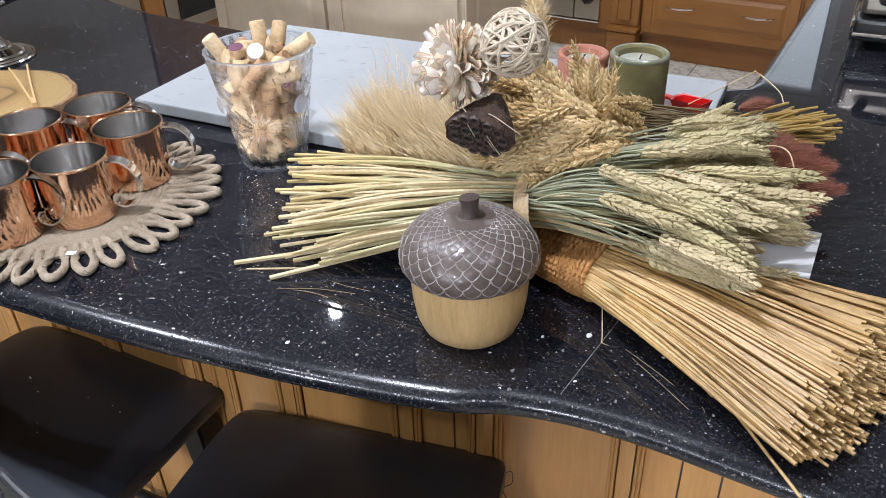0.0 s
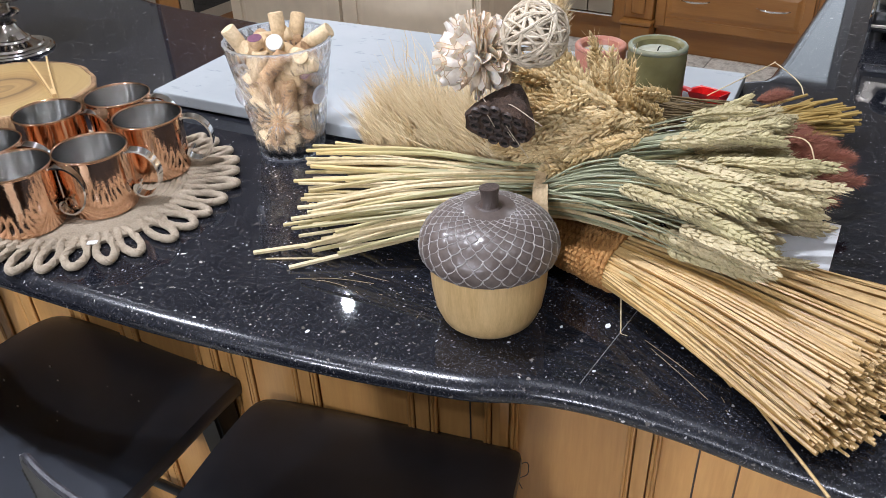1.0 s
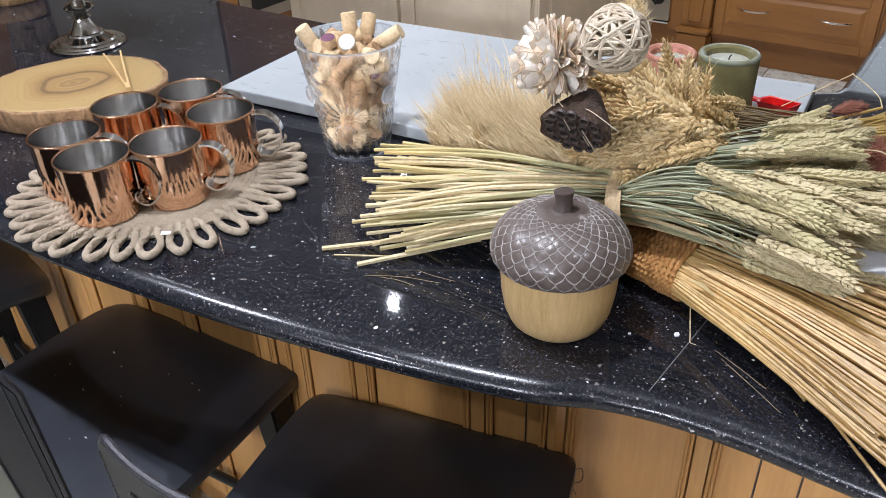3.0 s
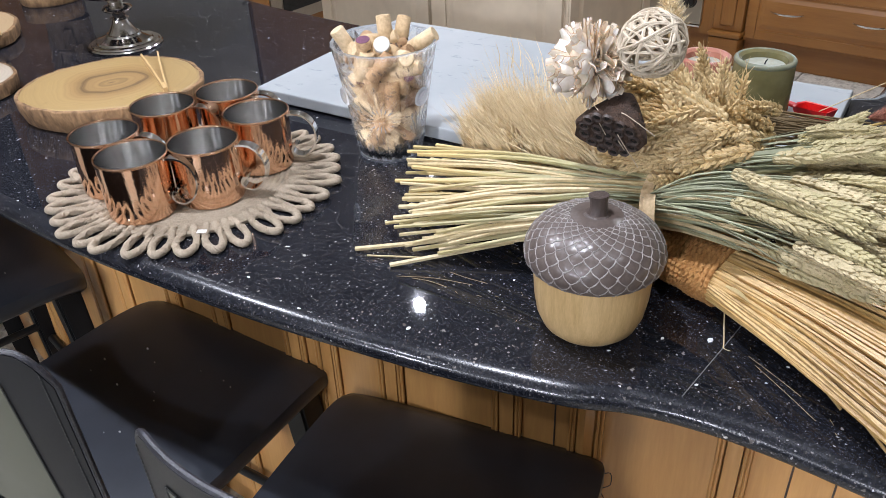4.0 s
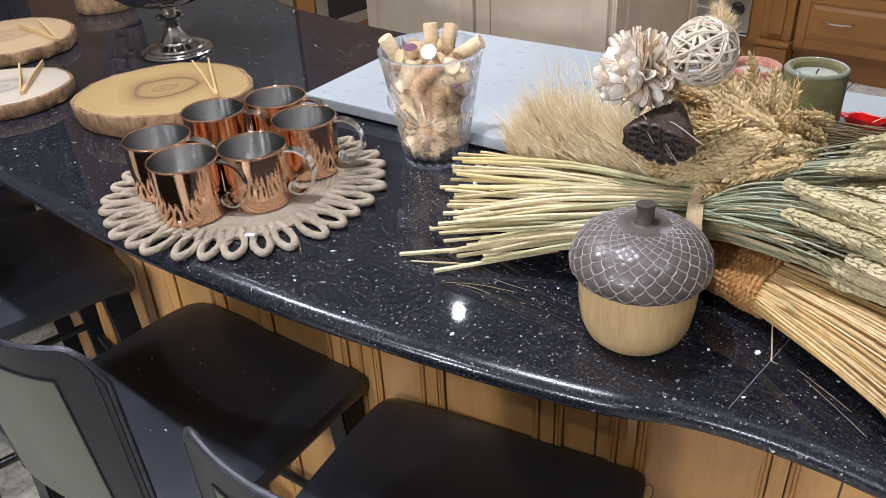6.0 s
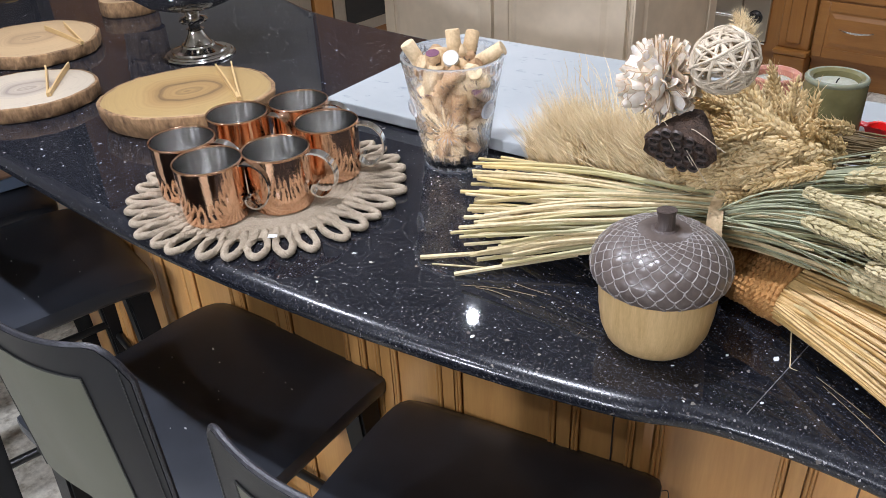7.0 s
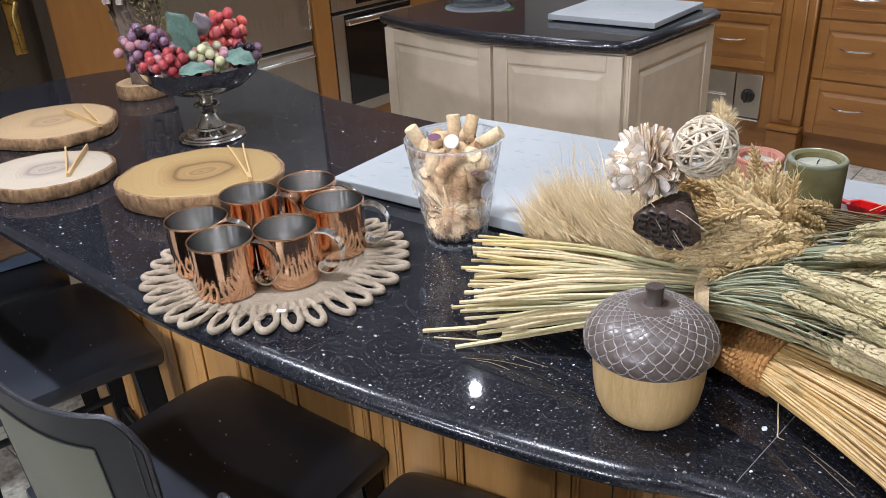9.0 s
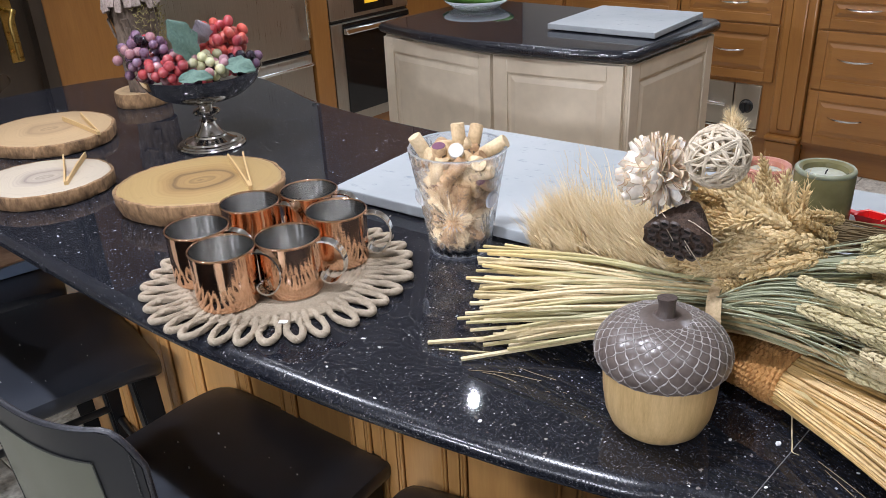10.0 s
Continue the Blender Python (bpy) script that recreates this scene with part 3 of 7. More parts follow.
# ---- bar counter ----
FRONT = [(-1.80, -0.260), (-1.29, -0.262), (-0.88, -0.262), (-0.744, -0.258), (-0.614, -0.246), (-0.446, -0.225), (-0.30, -0.199),
         (-0.2, -0.178), (-0.09, -0.148), (-0.03, -0.121), (0.035, -0.105), (0.106, -0.099), (0.19, -0.100), (0.45, -0.102), (0.70, -0.10)]
RIGHT = [(0.74, -0.085), (0.755, -0.05), (0.755, 0.6), (0.755, 3.33)]
INNER = [(-0.012, 3.33), (-0.012, 1.6), (-0.012, 1.17), (-0.012, 0.90), (-0.014, 0.81), (-0.024, 0.780), (-0.050, 0.762), (-0.10, 0.755)]
BACK = [(-0.474, 0.708), (-0.75, 0.668), (-1.02, 0.645), (-1.40, 0.655), (-1.70, 0.73), (-1.86, 0.752), (-2.05, 0.68), (-2.24, 0.50), (-2.31, 0.18), (-2.28, -0.06), (-2.12, -0.21)]


def dense(pts, n):
    return [Vector((p.x, p.y)) for p in curve_pts([(x, y, 0) for x, y in pts], n)]


front_line = dense(FRONT, 90)
loop = front_line + [Vector(p) for p in RIGHT + INNER] + dense(BACK, 50)
counter = thing("bar_counter", pose(0, 0, 0), "curved peninsula bar counter with polished black granite top", "counter", kind="structure")
part("worktop", slab_with_nose(loop, TOP, 0.031, 0.021, 20), [M["granite"], M["granite_nose"]], counter, "polished black granite with pale flecks", angle=60)
# the joint between the two granite slabs
part("joint", ribbon([(0.008, -0.092, TOP + 0.0004), (0.014, 0.0, TOP + 0.0004), (0.020, 0.10, TOP + 0.0004), (0.03, 0.69, TOP + 0.0004)], 0.0010, 0.0006, (1, 0, 0)),
     surface("joint_filler", (0.07, 0.07, 0.07), (0.20, 0.2, 0.2), 90, rough=0.7), counter, "thin pale filler line")

# panelled front: boards follow the curve, set back under the overhang
SETBACK = 0.27
base_line = [p for p in offset_loop(loop, SETBACK)][2:86]


def arc_of(line):
    s = [0.0]
    for a, b in zip(line, line[1:]):
        s.append(s[-1] + (b - a).length)
    return s


arc = arc_of(base_line)


def on_base(x):
    """The point of the panelled front at plan position x, and its outward normal."""
    for a, b in zip(base_line, base_line[1:]):
        if a.x <= x <= b.x:
            f = (x - a.x) / (b.x - a.x)
            d = (b - a).normalized()
            return a.lerp(b, f), Vector((d.y, -d.x))
    d = (base_line[-1] - base_line[-2]).normalized()
    return base_line[-1], Vector((d.y, -d.x))


def board(xa, xb, proud, name, bevel=0.003, z0=0.09, z1=TOP - 0.034):
    bm = bmesh.new()
    n = max(2, int((xb - xa) / 0.03))
    rings = []
    for k in range(n + 1):
        p, o = on_base(xa + (xb - xa) * k / n)
        e = min(1, min(k, n - k))
        q = p + o * (proud if e else proud - bevel)
        r = p - o * 0.02
        rings.append([bm.verts.new((q.x, q.y, z0)), bm.verts.new((q.x, q.y, z1)), bm.verts.new((r.x, r.y, z1)), bm.verts.new((r.x, r.y, z0))])
    for a, c in zip(rings, rings[1:]):
        for k in range(4):
            l = (k + 1) % 4
            bm.faces.new((a[k], c[k], c[l], a[l]))
    bm.faces.new(rings[0])
    bm.faces.new(rings[-1][::-1])
    return part(name, bm, M["panel"], counter, angle=25)


def strip_group(x):
    """A narrow upright strip with a double bead on each side."""
    w = 0.012
    board(x - w + 0.0015, x + w - 0.0015, 0.006, "strip", 0.002)
    for s in (-1, 1):
        for k in (0, 1):
            p, o = on_base(x + s * (w + 0.0035 + 0.0055 * k))
            q = p + o * 0.003
            part("bead", tube([(q.x, q.y, 0.09), (q.x, q.y, TOP - 0.035)], 0.0028, 8), M["panel"], counter)


STRIPS = [-1.56, -1.43, -1.303, -1.183, -1.007, -0.866, -0.683, -0.615, -0.49, -0.295, -0.180, 0.015, 0.30]
last = base_line[0].x + 0.02
for sx in STRIPS:
    board(last, sx - 0.024, 0.0, "panel_board", 0.001)
    strip_group(sx)
    last = sx + 0.024
board(last, base_line[-1].x, 0.0, "panel_board", 0.001)
for gx in (-0.223, 0.089, 0.142):
    p, o = on_base(gx)
    q = p + o * 0.0005
    part("board_joint", tube([(q.x, q.y, 0.09), (q.x, q.y, TOP - 0.035)], 0.0014, 6), M["stem_brown"], counter, "dark open joint")
body_loop = offset_loop(loop, SETBACK + 0.021)
bm = bmesh.new()
lo = [bm.verts.new((p.x, p.y, 0.0)) for p in body_loop]
hi = [bm.verts.new((p.x, p.y, TOP - 0.032)) for p in body_loop]
for k in range(len(lo)):
    l = (k + 1) % len(lo)
    bm.faces.new((lo[k], lo[l], hi[l], hi[k]))
part("carcass", bm, M["panel"], counter)

# ---- kitchen island ----
ISL = [(-2.135, 1.575), (-1.85, 1.502), (-1.58, 1.472), (-1.30, 1.503), (-1.07, 1.560), (-1.022, 1.60), (-1.005, 2.20), (-1.03, 2.235), (-2.11, 2.235), (-2.14, 2.20)]
isl_loop = [Vector(p) for p in ISL]
island = thing("kitchen_island", pose(0, 0, 0), "cream painted kitchen island with black granite top", "kitchen island", kind="structure")
part("worktop", slab_with_nose(isl_loop, TOP, 0.042, 0.022, 16), [M["granite"], M["granite_nose"]], island, "polished black granite", angle=60)


def prism(pts, z0, z1):
    bm = bmesh.new()
    a = [bm.verts.new((x, y, z0)) for x, y in pts]
    c = [bm.verts.new((x, y, z1)) for x, y in pts]
    for k in range(len(pts)):
        l = (k + 1) % len(pts)
        bm.faces.new((a[k], a[l], c[l], c[k]))
    bm.faces.new(a[::-1])
    bm.faces.new(c)
    return bm


BODY = [(-2.112, 1.590), (-1.527, 1.524), (-1.055, 1.600), (-1.040, 2.20), (-2.10, 2.20)]
part("body", prism(BODY, 0.08, TOP - 0.045), M["cream"], island, angle=20)
part("plinth", prism([(x * 0.985 - 0.018, y * 0.985 + 0.022) for x, y in BODY], 0.0, 0.085), M["cream"], island)


def raised_panel(parent, a, b, z0, z1, material, name="door_panel", frame_w=0.055, proud=0.018, gap=0.004, arch=0.0):
    """A framed panel between plan points a and b: four frame rails and a bevelled field. It faces the right-hand side of a to b."""
    a, b = Vector(a), Vector(b)
    L = (b - a).length - 2 * gap
    d = (b - a).normalized()
    o = Vector((d.y, -d.x))
    base = Matrix.Translation((a.x + d.x * gap, a.y + d.y * gap, z0)) @ Matrix(((d.x, -o.x, 0, 0), (d.y, -o.y, 0, 0), (0, 0, 1, 0), (0, 0, 0, 1)))
    H_ = z1 - z0
    p = part(name, box(0, L, -0.010, 0.0, 0, H_), material, parent, at=base)
    f = frame_w
    for x0, x1, y0, y1, nm in ((0, f, 0, H_, "stile"), (L - f, L, 0, H_, "stile"), (f, L - f, 0, f, "rail"), (f, L - f, H_ - f, H_, "rail")):
        part(nm, box(x0, x1, -proud, -0.010, y0, y1, 0.003), material, p)
    i = f + 0.012
    if L - 2 * i > 0.02 and H_ - 2 * i > 0.02:
        bm = bmesh.new()
        c = 0.018
        q = [[bm.verts.new((x, -y, z)) for x, z in ((i + e, i + e), (L - i - e, i + e), (L - i - e, H_ - i - e), (i + e, H_ - i - e))] for y, e in ((0.010, 0), (0.0165, c))]
        for k in range(4):
            l = (k + 1) % 4
            bm.faces.new((q[0][k], q[0][l], q[1][l], q[1][k]))
        bm.faces.new(q[1])
        part("field", bm, material, p, angle=10)
    return p


raised_panel(island, BODY[0], BODY[1], 0.10, TOP - 0.05, M["cream"])
raised_panel(island, BODY[1], BODY[2], 0.10, TOP - 0.05, M["cream"])
raised_panel(island, BODY[2], BODY[3], 0.10, TOP - 0.05, M["cream"])


# ---- base cabinets on the far wall ----
YF = 3.36


def pull(parent, x, z, length=0.15, y=YF - 0.02, turn=0):
    """A bowed chrome drawer pull."""
    pts = [(-length / 2 + length * k / 12, -0.026 * math.sin(math.pi * min(1, max(0, k / 12))) ** 0.6 - 0.002, -0.003 * math.sin(math.pi * k / 12)) for k in range(13)]
    return part("pull", tube(pts, [0.0045 + 0.003 * math.sin(math.pi * k / 12) for k in range(13)], 8, flat=0.75), M["chrome"], parent, "bowed chrome pull",
                at=pose(x, y, z, 0, 0, turn))


def drawer_unit(x0, x1, rows, pulls, label):
    ob = thing("base_cabinet", pose(0, 0, 0), label, "cabinet", "base cabinets")
    part("carcass", box(x0, x1, YF, Y1 - 0.005, 0.12, 0.875), M["cabinet_v"], ob)
    part("plinth", box(x0 + 0.001, x1 - 0.001, YF + 0.03, YF + 0.05, 0.0, 0.118), M["cabinet"], ob)
    for z0, z1 in rows:
        dr = raised_panel(ob, (x0 + 0.006, YF), (x1 - 0.006, YF), z0, z1, M["cabinet"], "drawer_front", 0.045)
        for px in pulls:
            pull(dr, px - x0 - 0.01, (z1 - z0) / 2 + 0.012, 0.15, -0.018)
    return ob


ROWS_Z = [(0.140, 0.405), (0.415, 0.690), (0.700, 0.868)]
drawer_unit(-1.005, -0.26, ROWS_Z, (-0.815, -0.445), "honey oak drawer cabinet with chrome pulls")
drawer_unit(-0.258, 0.50, ROWS_Z, (-0.06, 0.3), "honey oak drawer cabinet with chrome pulls")
warm = thing("base_cabinet", pose(0, 0, 0), "honey oak cabinet with drawers over a steel appliance", "cabinet", "base cabinets")
part("carcass", box(-1.70, -1.165, YF, Y1 - 0.005, 0.12, 0.875), M["cabinet_v"], warm)
part("plinth", box(-1.699, -1.166, YF + 0.03, YF + 0.05, 0.0, 0.118), M["cabinet"], warm)
for z0, z1 in ROWS_Z[1:]:
    dr = raised_panel(warm, (-1.694, YF), (-1.175, YF), z0, z1, M["cabinet"], "drawer_front", 0.045)
    pull(dr, 0.275, (z1 - z0) / 2 + 0.012, 0.15, -0.018)
appl = thing("warming_drawer", pose(-1.425, YF, 0.282), "stainless steel built-in appliance with black knob", "appliance")
part("front_panel", box(-0.21, 0.06, -0.022, -0.001, -0.115, 0.11, 0.003), M["stainless"], appl)
part("control_panel", box(0.066, 0.20, -0.022, -0.001, -0.115, 0.11, 0.003), M["stainless"], appl)
part("lower_trim", box(-0.21, 0.20, -0.026, -0.001, -0.128, -0.119, 0.002), M["chrome"], appl)
part("bar_handle", tube([(-0.19, -0.05, 0.0), (0.035, -0.05, 0.0)], 0.009, 12), M["chrome"], appl)
knob = part("knob", lathe([(0.0, 0.03), (0.026, 0.028), (0.03, 0.02), (0.03, 0.004), (0.036, 0.002), (0.036, 0.0)], 28), M["black_plastic"], appl, "round black knob",
            at=pose(0.135, -0.022, 0.0, 90))
part("grip", box(-0.006, 0.006, -0.028, 0.028, 0.02, 0.042, 0.003), M["black_plastic"], knob)
drawer_unit(-2.40, -1.705, ROWS_Z, (-2.2, -1.87), "honey oak drawer cabinet with chrome pulls")
drawer_unit(-3.04, -2.405, ROWS_Z, (-2.9, -2.55), "honey oak drawer cabinet with chrome pulls")
pil = thing("pilaster", pose(-1.085, YF - 0.02, 0), "turned honey oak corner post on a moulded foot", "pilaster", kind="structure")
part("shaft", box(-0.076, 0.076, -0.012, 0.06, 0.16, 0.872, 0.01), M["cabinet_v"], pil)
part("flute", box(-0.035, 0.035, -0.022, -0.013, 0.19, 0.84, 0.008), M["cabinet_v"], pil)
part("foot", box(-0.078, 0.078, -0.045, 0.06, 0.0, 0.135, 0.012), M["cabinet"], pil)
part("foot_moulding", box(-0.084, 0.084, -0.050, 0.06, 0.135, 0.162, 0.012), M["cabinet"], pil)
back_top = thing("back_counter", pose(0, 0, 0), "black granite counter along the far wall", "counter", kind="structure")
part("worktop", slab_with_nose([Vector(p) for p in ((-3.05, 3.335), (0.10, 3.335), (0.76, 3.335), (0.76, 3.99), (-3.05, 3.99))], TOP, 0.04, 0.02, 6), [M["granite"], M["granite_nose"]], back_top, angle=60)

# ---- tall wall with fridge and oven ----
XF = -3.15


def wx(y0, y1, z0, z1, out0, out1, bevel=0.0):
    """A box on the west wall, out0 to out1 proud of its front."""
    return box(XF + out0, XF + out1, y0, y1, z0, z1, bevel)


fridge = thing("refrigerator", pose(0, 0, 0), "tall brushed stainless steel fridge above freezer drawer", "refrigerator")
part("body", wx(1.18, 2.065, 0.06, 2.1, -0.62, -0.03), M["stainless"], fridge)
fd = part("door", wx(1.185, 2.06, 0.615, 2.1, -0.028, 0.012, 0.006), M["stainless"], fridge)
part("handle", tube([(XF + 0.013, 2.03, 0.68), (XF + 0.05, 2.025, 0.69), (XF + 0.05, 2.025, 1.5), (XF + 0.013, 2.03, 1.51)], 0.010, 10), M["chrome"], fd)
fz = part("freezer_drawer", wx(1.185, 2.06, 0.10, 0.595, -0.028, 0.012, 0.006), M["stainless"], fridge)
part("handle", wx(1.22, 2.045, 0.540, 0.558, 0.012, 0.045, 0.006), M["chrome"], fz)
# black strip painted as the shade between door and drawer
part("gap_shade", wx(1.19, 2.055, 0.596, 0.614, -0.025, -0.004), M["gap_black"], fridge)
solid("tall_panel", wx(2.075, 2.195, 0.0, 2.1, -0.6, 0.02, 0.004), M["cabinet_v"], "upright honey oak end panel beside the fridge", "panel", "structure")
solid("tall_panel", wx(0.735, 1.17, 0.0, 2.1, -0.6, 0.0, 0.004), M["cabinet_v"], "upright honey oak cabinet side beside the fridge", "panel", "structure")
solid("tall_cabinet_filler", wx(2.82, 3.99, 0.0, 2.1, -0.6, 0.0, 0.004), M["cabinet_v"], "honey oak corner filler panel beside the oven", "panel", "structure")
oven = thing("wall_oven", pose(0, 0, 0), "stainless built-in oven with black glass door", "oven")
part("body", wx(2.20, 2.81, 0.15, 0.88, -0.55, -0.002), M["black_plastic"], oven)
cp = part("control_panel", wx(2.202, 2.808, 0.735, 0.88, -0.001, 0.022, 0.003), M["stainless"], oven)
part("display_surround", wx(2.38, 2.68, 0.755, 0.865, 0.0225, 0.026), M["black_glass"], cp)
part("display", wx(2.46, 2.56, 0.795, 0.828, 0.0265, 0.028), M["display"], cp, "lit yellow display")
od = part("door", wx(2.202, 2.808, 0.155, 0.715, -0.001, 0.022, 0.003), M["stainless"], oven)
part("glass", wx(2.285, 2.808, 0.215, 0.71, 0.0225, 0.026), M["black_glass"], od, "dark glass pane")
part("handle", wx(2.28, 2.79, 0.655, 0.690, 0.030, 0.062, 0.008), M["chrome"], od)
part("maker_plate", wx(2.63, 2.68, 0.183, 0.190, 0.0225, 0.0235), M["grey_ink"], od)
solid("oven_housing", wx(2.20, 2.81, 0.89, 2.1, -0.6, 0.004, 0.004), M["cabinet_v"], "honey oak cupboard above the built-in oven", "cabinet")
solid("oven_plinth", wx(2.20, 2.81, 0.0, 0.145, -0.6, -0.02), M["cabinet"], "honey oak plinth under the oven", "plinth", "structure")
door = thing("door_1", pose(0, 0, 0), "dark stained interior door with brass handle", "door", kind="structure")
part("leaf", wx(-0.30, 0.70, 0.0, 2.05, -0.3, -0.02, 0.004), M["dark_wood"], door)
part("frame", wx(0.672, 0.725, 0.0, 2.08, -0.3, 0.03, 0.004), M["dark_wood"], door)
part("back_plate", wx(0.575, 0.625, 0.84, 1.12, -0.02, -0.012, 0.004), M["brass"], door)
part("handle", tube([(XF - 0.012, 0.60, 1.04), (XF + 0.05, 0.60, 1.04), (XF + 0.055, 0.58, 1.0), (XF + 0.05, 0.585, 0.86)], 0.011, 10), M["brass"], door)


# ---- bar stools ----
SEAT = 0.582


def seat_mesh(w=0.45, d=0.44, top=SEAT):
    bm = bmesh.new()
    n = 22
    grid = []
    for j in range(n + 1):
        row = []
        for i in range(n + 1):
            u, v = -1 + 2 * i / n, -1 + 2 * j / n
            k = 1 - 0.030 * (u * u) ** 5 * (v * v) ** 5 - 0.014 * u * u * v * v
            x, y = u * w / 2 * k, v * d / 2 * k
            x *= 1 - 0.03 * v
            edge = max(abs(u), abs(v))
            z = top - 0.010 * (edge ** 6) - 0.016 * max(0, v) ** 5 + 0.004 * v * v * (v < 0) - 0.005 * (1 - u * u) * (1 - v * v)
            row.append(bm.verts.new((x, y, z)))
        grid.append(row)
    for j in range(n):
        for i in range(n):
            bm.faces.new((grid[j][i], grid[j][i + 1], grid[j + 1][i + 1], grid[j + 1][i]))
    rim = [grid[0][i] for i in range(n + 1)] + [grid[j][n] for j in range(1, n + 1)] + [grid[n][i] for i in range(n - 1, -1, -1)] + [grid[j][0] for j in range(n - 1, 0, -1)]
    prev = rim
    for dz, s in ((0.006, 1.006), (0.018, 1.006), (0.030, 0.995), (0.038, 0.96)):
        ring = [bm.verts.new((v.co.x * s, v.co.y * s, v.co.z - dz)) for v in rim]
        for k in range(len(rim)):
            l = (k + 1) % len(rim)
            bm.faces.new((prev[k], ring[k], ring[l], prev[l]))
        prev = ring
    bm.faces.new(prev[::-1])
    return bm


def back_point(u, v, w=0.40, out=0.0):
    """A point on the stool's back: u across, v up; out moves it off the middle surface."""
    corner = max(0.0, abs(u) - 0.80) / 0.20
    topz = 0.318 - 0.050 * corner ** 2.2 - 0.012 * math.cos(min(1, abs(u) / 0.8) * math.pi / 2) + 0.0
    low = -0.085 + 0.055 * (1 - abs(u)) ** 0.5 * (abs(u) < 1)
    z = SEAT + low + (topz - low) * v
    x = u * (w / 2) * (1.0 - 0.02 * v)
    y = -0.225 - 0.035 * v + 0.050 * abs(u) ** 2.6 * (0.5 + 0.5 * v)
    return Vector((x, y - out, z))


def back_shell(out, sign, uw=1.0, vh=1.0):
    bm = bmesh.new()
    n, m = 28, 16
    g = [[bm.verts.new(back_point((-1 + 2 * i / n) * uw, j / m * vh, out=out)) for i in range(n + 1)] for j in range(m + 1)]
    for j in range(m):
        for i in range(n):
            bm.faces.new((g[j][i], g[j][i + 1], g[j + 1][i + 1], g[j + 1][i]))
    r = bmesh.ops.extrude_face_region(bm, geom=bm.faces[:])
    bmesh.ops.translate(bm, vec=(0, sign * 0.0042, 0), verts=[v for v in r["geom"] if isinstance(v, bmesh.types.BMVert)])
    return bm


def dashes(pts, r, keep=0.62):
    bm = bmesh.new()
    for a, b in zip(pts, pts[1:]):
        a, b = Vector(a), Vector(b)
        tube([a, a.lerp(b, keep)], r, 5, bm)
    return bm


def bar_stool(m, label):
    st = thing("bar_stool", m, label, "bar stool", "bar stools")
    seat = part("seat", seat_mesh(), M["leather"], st, "padded black leather seat", angle=60)
    sp = []
    for k in range(121):
        a = 2 * math.pi * k / 120
        c, s = math.cos(a), math.sin(a)
        q = (abs(c) ** 14 + abs(s) ** 22) ** (-1 / 22)
        x, y = c * q * 0.222, s * q * 0.217
        sp.append((x * (1 - 0.03 * y / 0.2) * 1.006, y * 1.006, SEAT - 0.022 - 0.012 * max(0, y / 0.2) ** 5))
    part("stitching", dashes(sp, 0.0012), M["thread"], seat)
    back = part("backrest", back_shell(0.0, 1), M["leather_dimmed"], st, "low curved leather backrest", angle=60)
    part("border", back_shell(0.001, -1), M["leather_dimmed"], back, "black leather border", angle=60)
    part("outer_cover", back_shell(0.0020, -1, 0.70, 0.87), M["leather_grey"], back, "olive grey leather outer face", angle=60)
    rim = [back_point(-1, k / 10) for k in range(11)] + [back_point(-1 + 2 * k / 40, 1) for k in range(1, 40)] + [back_point(1, 1 - k / 10) for k in range(11)]
    part("edge_piping", tube(rim, 0.0042, 8, flat=1.0), M["edge_worn"], back, "worn black leather edge")
    inset = [back_point(-0.70, k / 60 * 0.87, out=0.0066) for k in range(0, 61)] + [back_point(-0.70 + 1.4 * k / 70, 0.87, out=0.0066) for k in range(1, 70)] + [back_point(0.70, 0.87 * (1 - k / 60), out=0.0066) for k in range(0, 61)]
    part("stitching", dashes(inset, 0.0013), M["thread"], back)
    for su in (-1, 1):
        part("stitching", dashes([back_point(su * 0.955, k / 56, out=0.0060) for k in range(57)], 0.0011), M["thread"], back)
    for sx, sy in ((-1, 1), (1, 1), (-1, -1), (1, -1)):
        bm = bmesh.new()
        for z, s, spread in ((SEAT - 0.035, 0.026, 0.172), (0.30, 0.022, 0.183), (0.0, 0.018, 0.195)):
            cx, cy = sx * spread, sy * spread
            ring = [bm.verts.new((cx + a * s, cy + b * s, z)) for a, b in ((-1, -1), (1, -1), (1, 1), (-1, 1))]
            if z < 0.5:
                for k in range(4):
                    l = (k + 1) % 4
                    bm.faces.new((prev[k], ring[k], ring[l], prev[l]))
            else:
                bm.faces.new(ring)
            prev = ring
        bm.faces.new(prev[::-1])
        bmesh.ops.bevel(bm, geom=bm.edges[:], offset=0.005, segments=2, affect="EDGES")
        part("leg", bm, M["leather_dimmed"], st)
    for a, b in (((-1, 1), (1, 1)), ((-1, -1), (1, -1)), ((-1, 1), (-1, -1)), ((1, 1), (1, -1))):
        z = 0.24 if a[1] != b[1] else 0.20
        part("foot_rail", tube([(a[0] * 0.177, a[1] * 0.187, z), (b[0] * 0.177, b[1] * 0.187, z)], 0.010, 10), M["black_plastic"], st)
    return st


STOOL = "black leather bar stool tucked under the counter"
stool = bar_stool(pose(-0.300, -0.148, 0, 0, 0, 13.8), STOOL)
for sx, sy, sr in ((-0.812, -0.203, 4.8), (-1.478, -0.214, -10), (-1.98, -0.15, -18)):
    tagged(copy_thing(stool, pose(sx, sy, 0, 0, 0, sr)), STOOL)
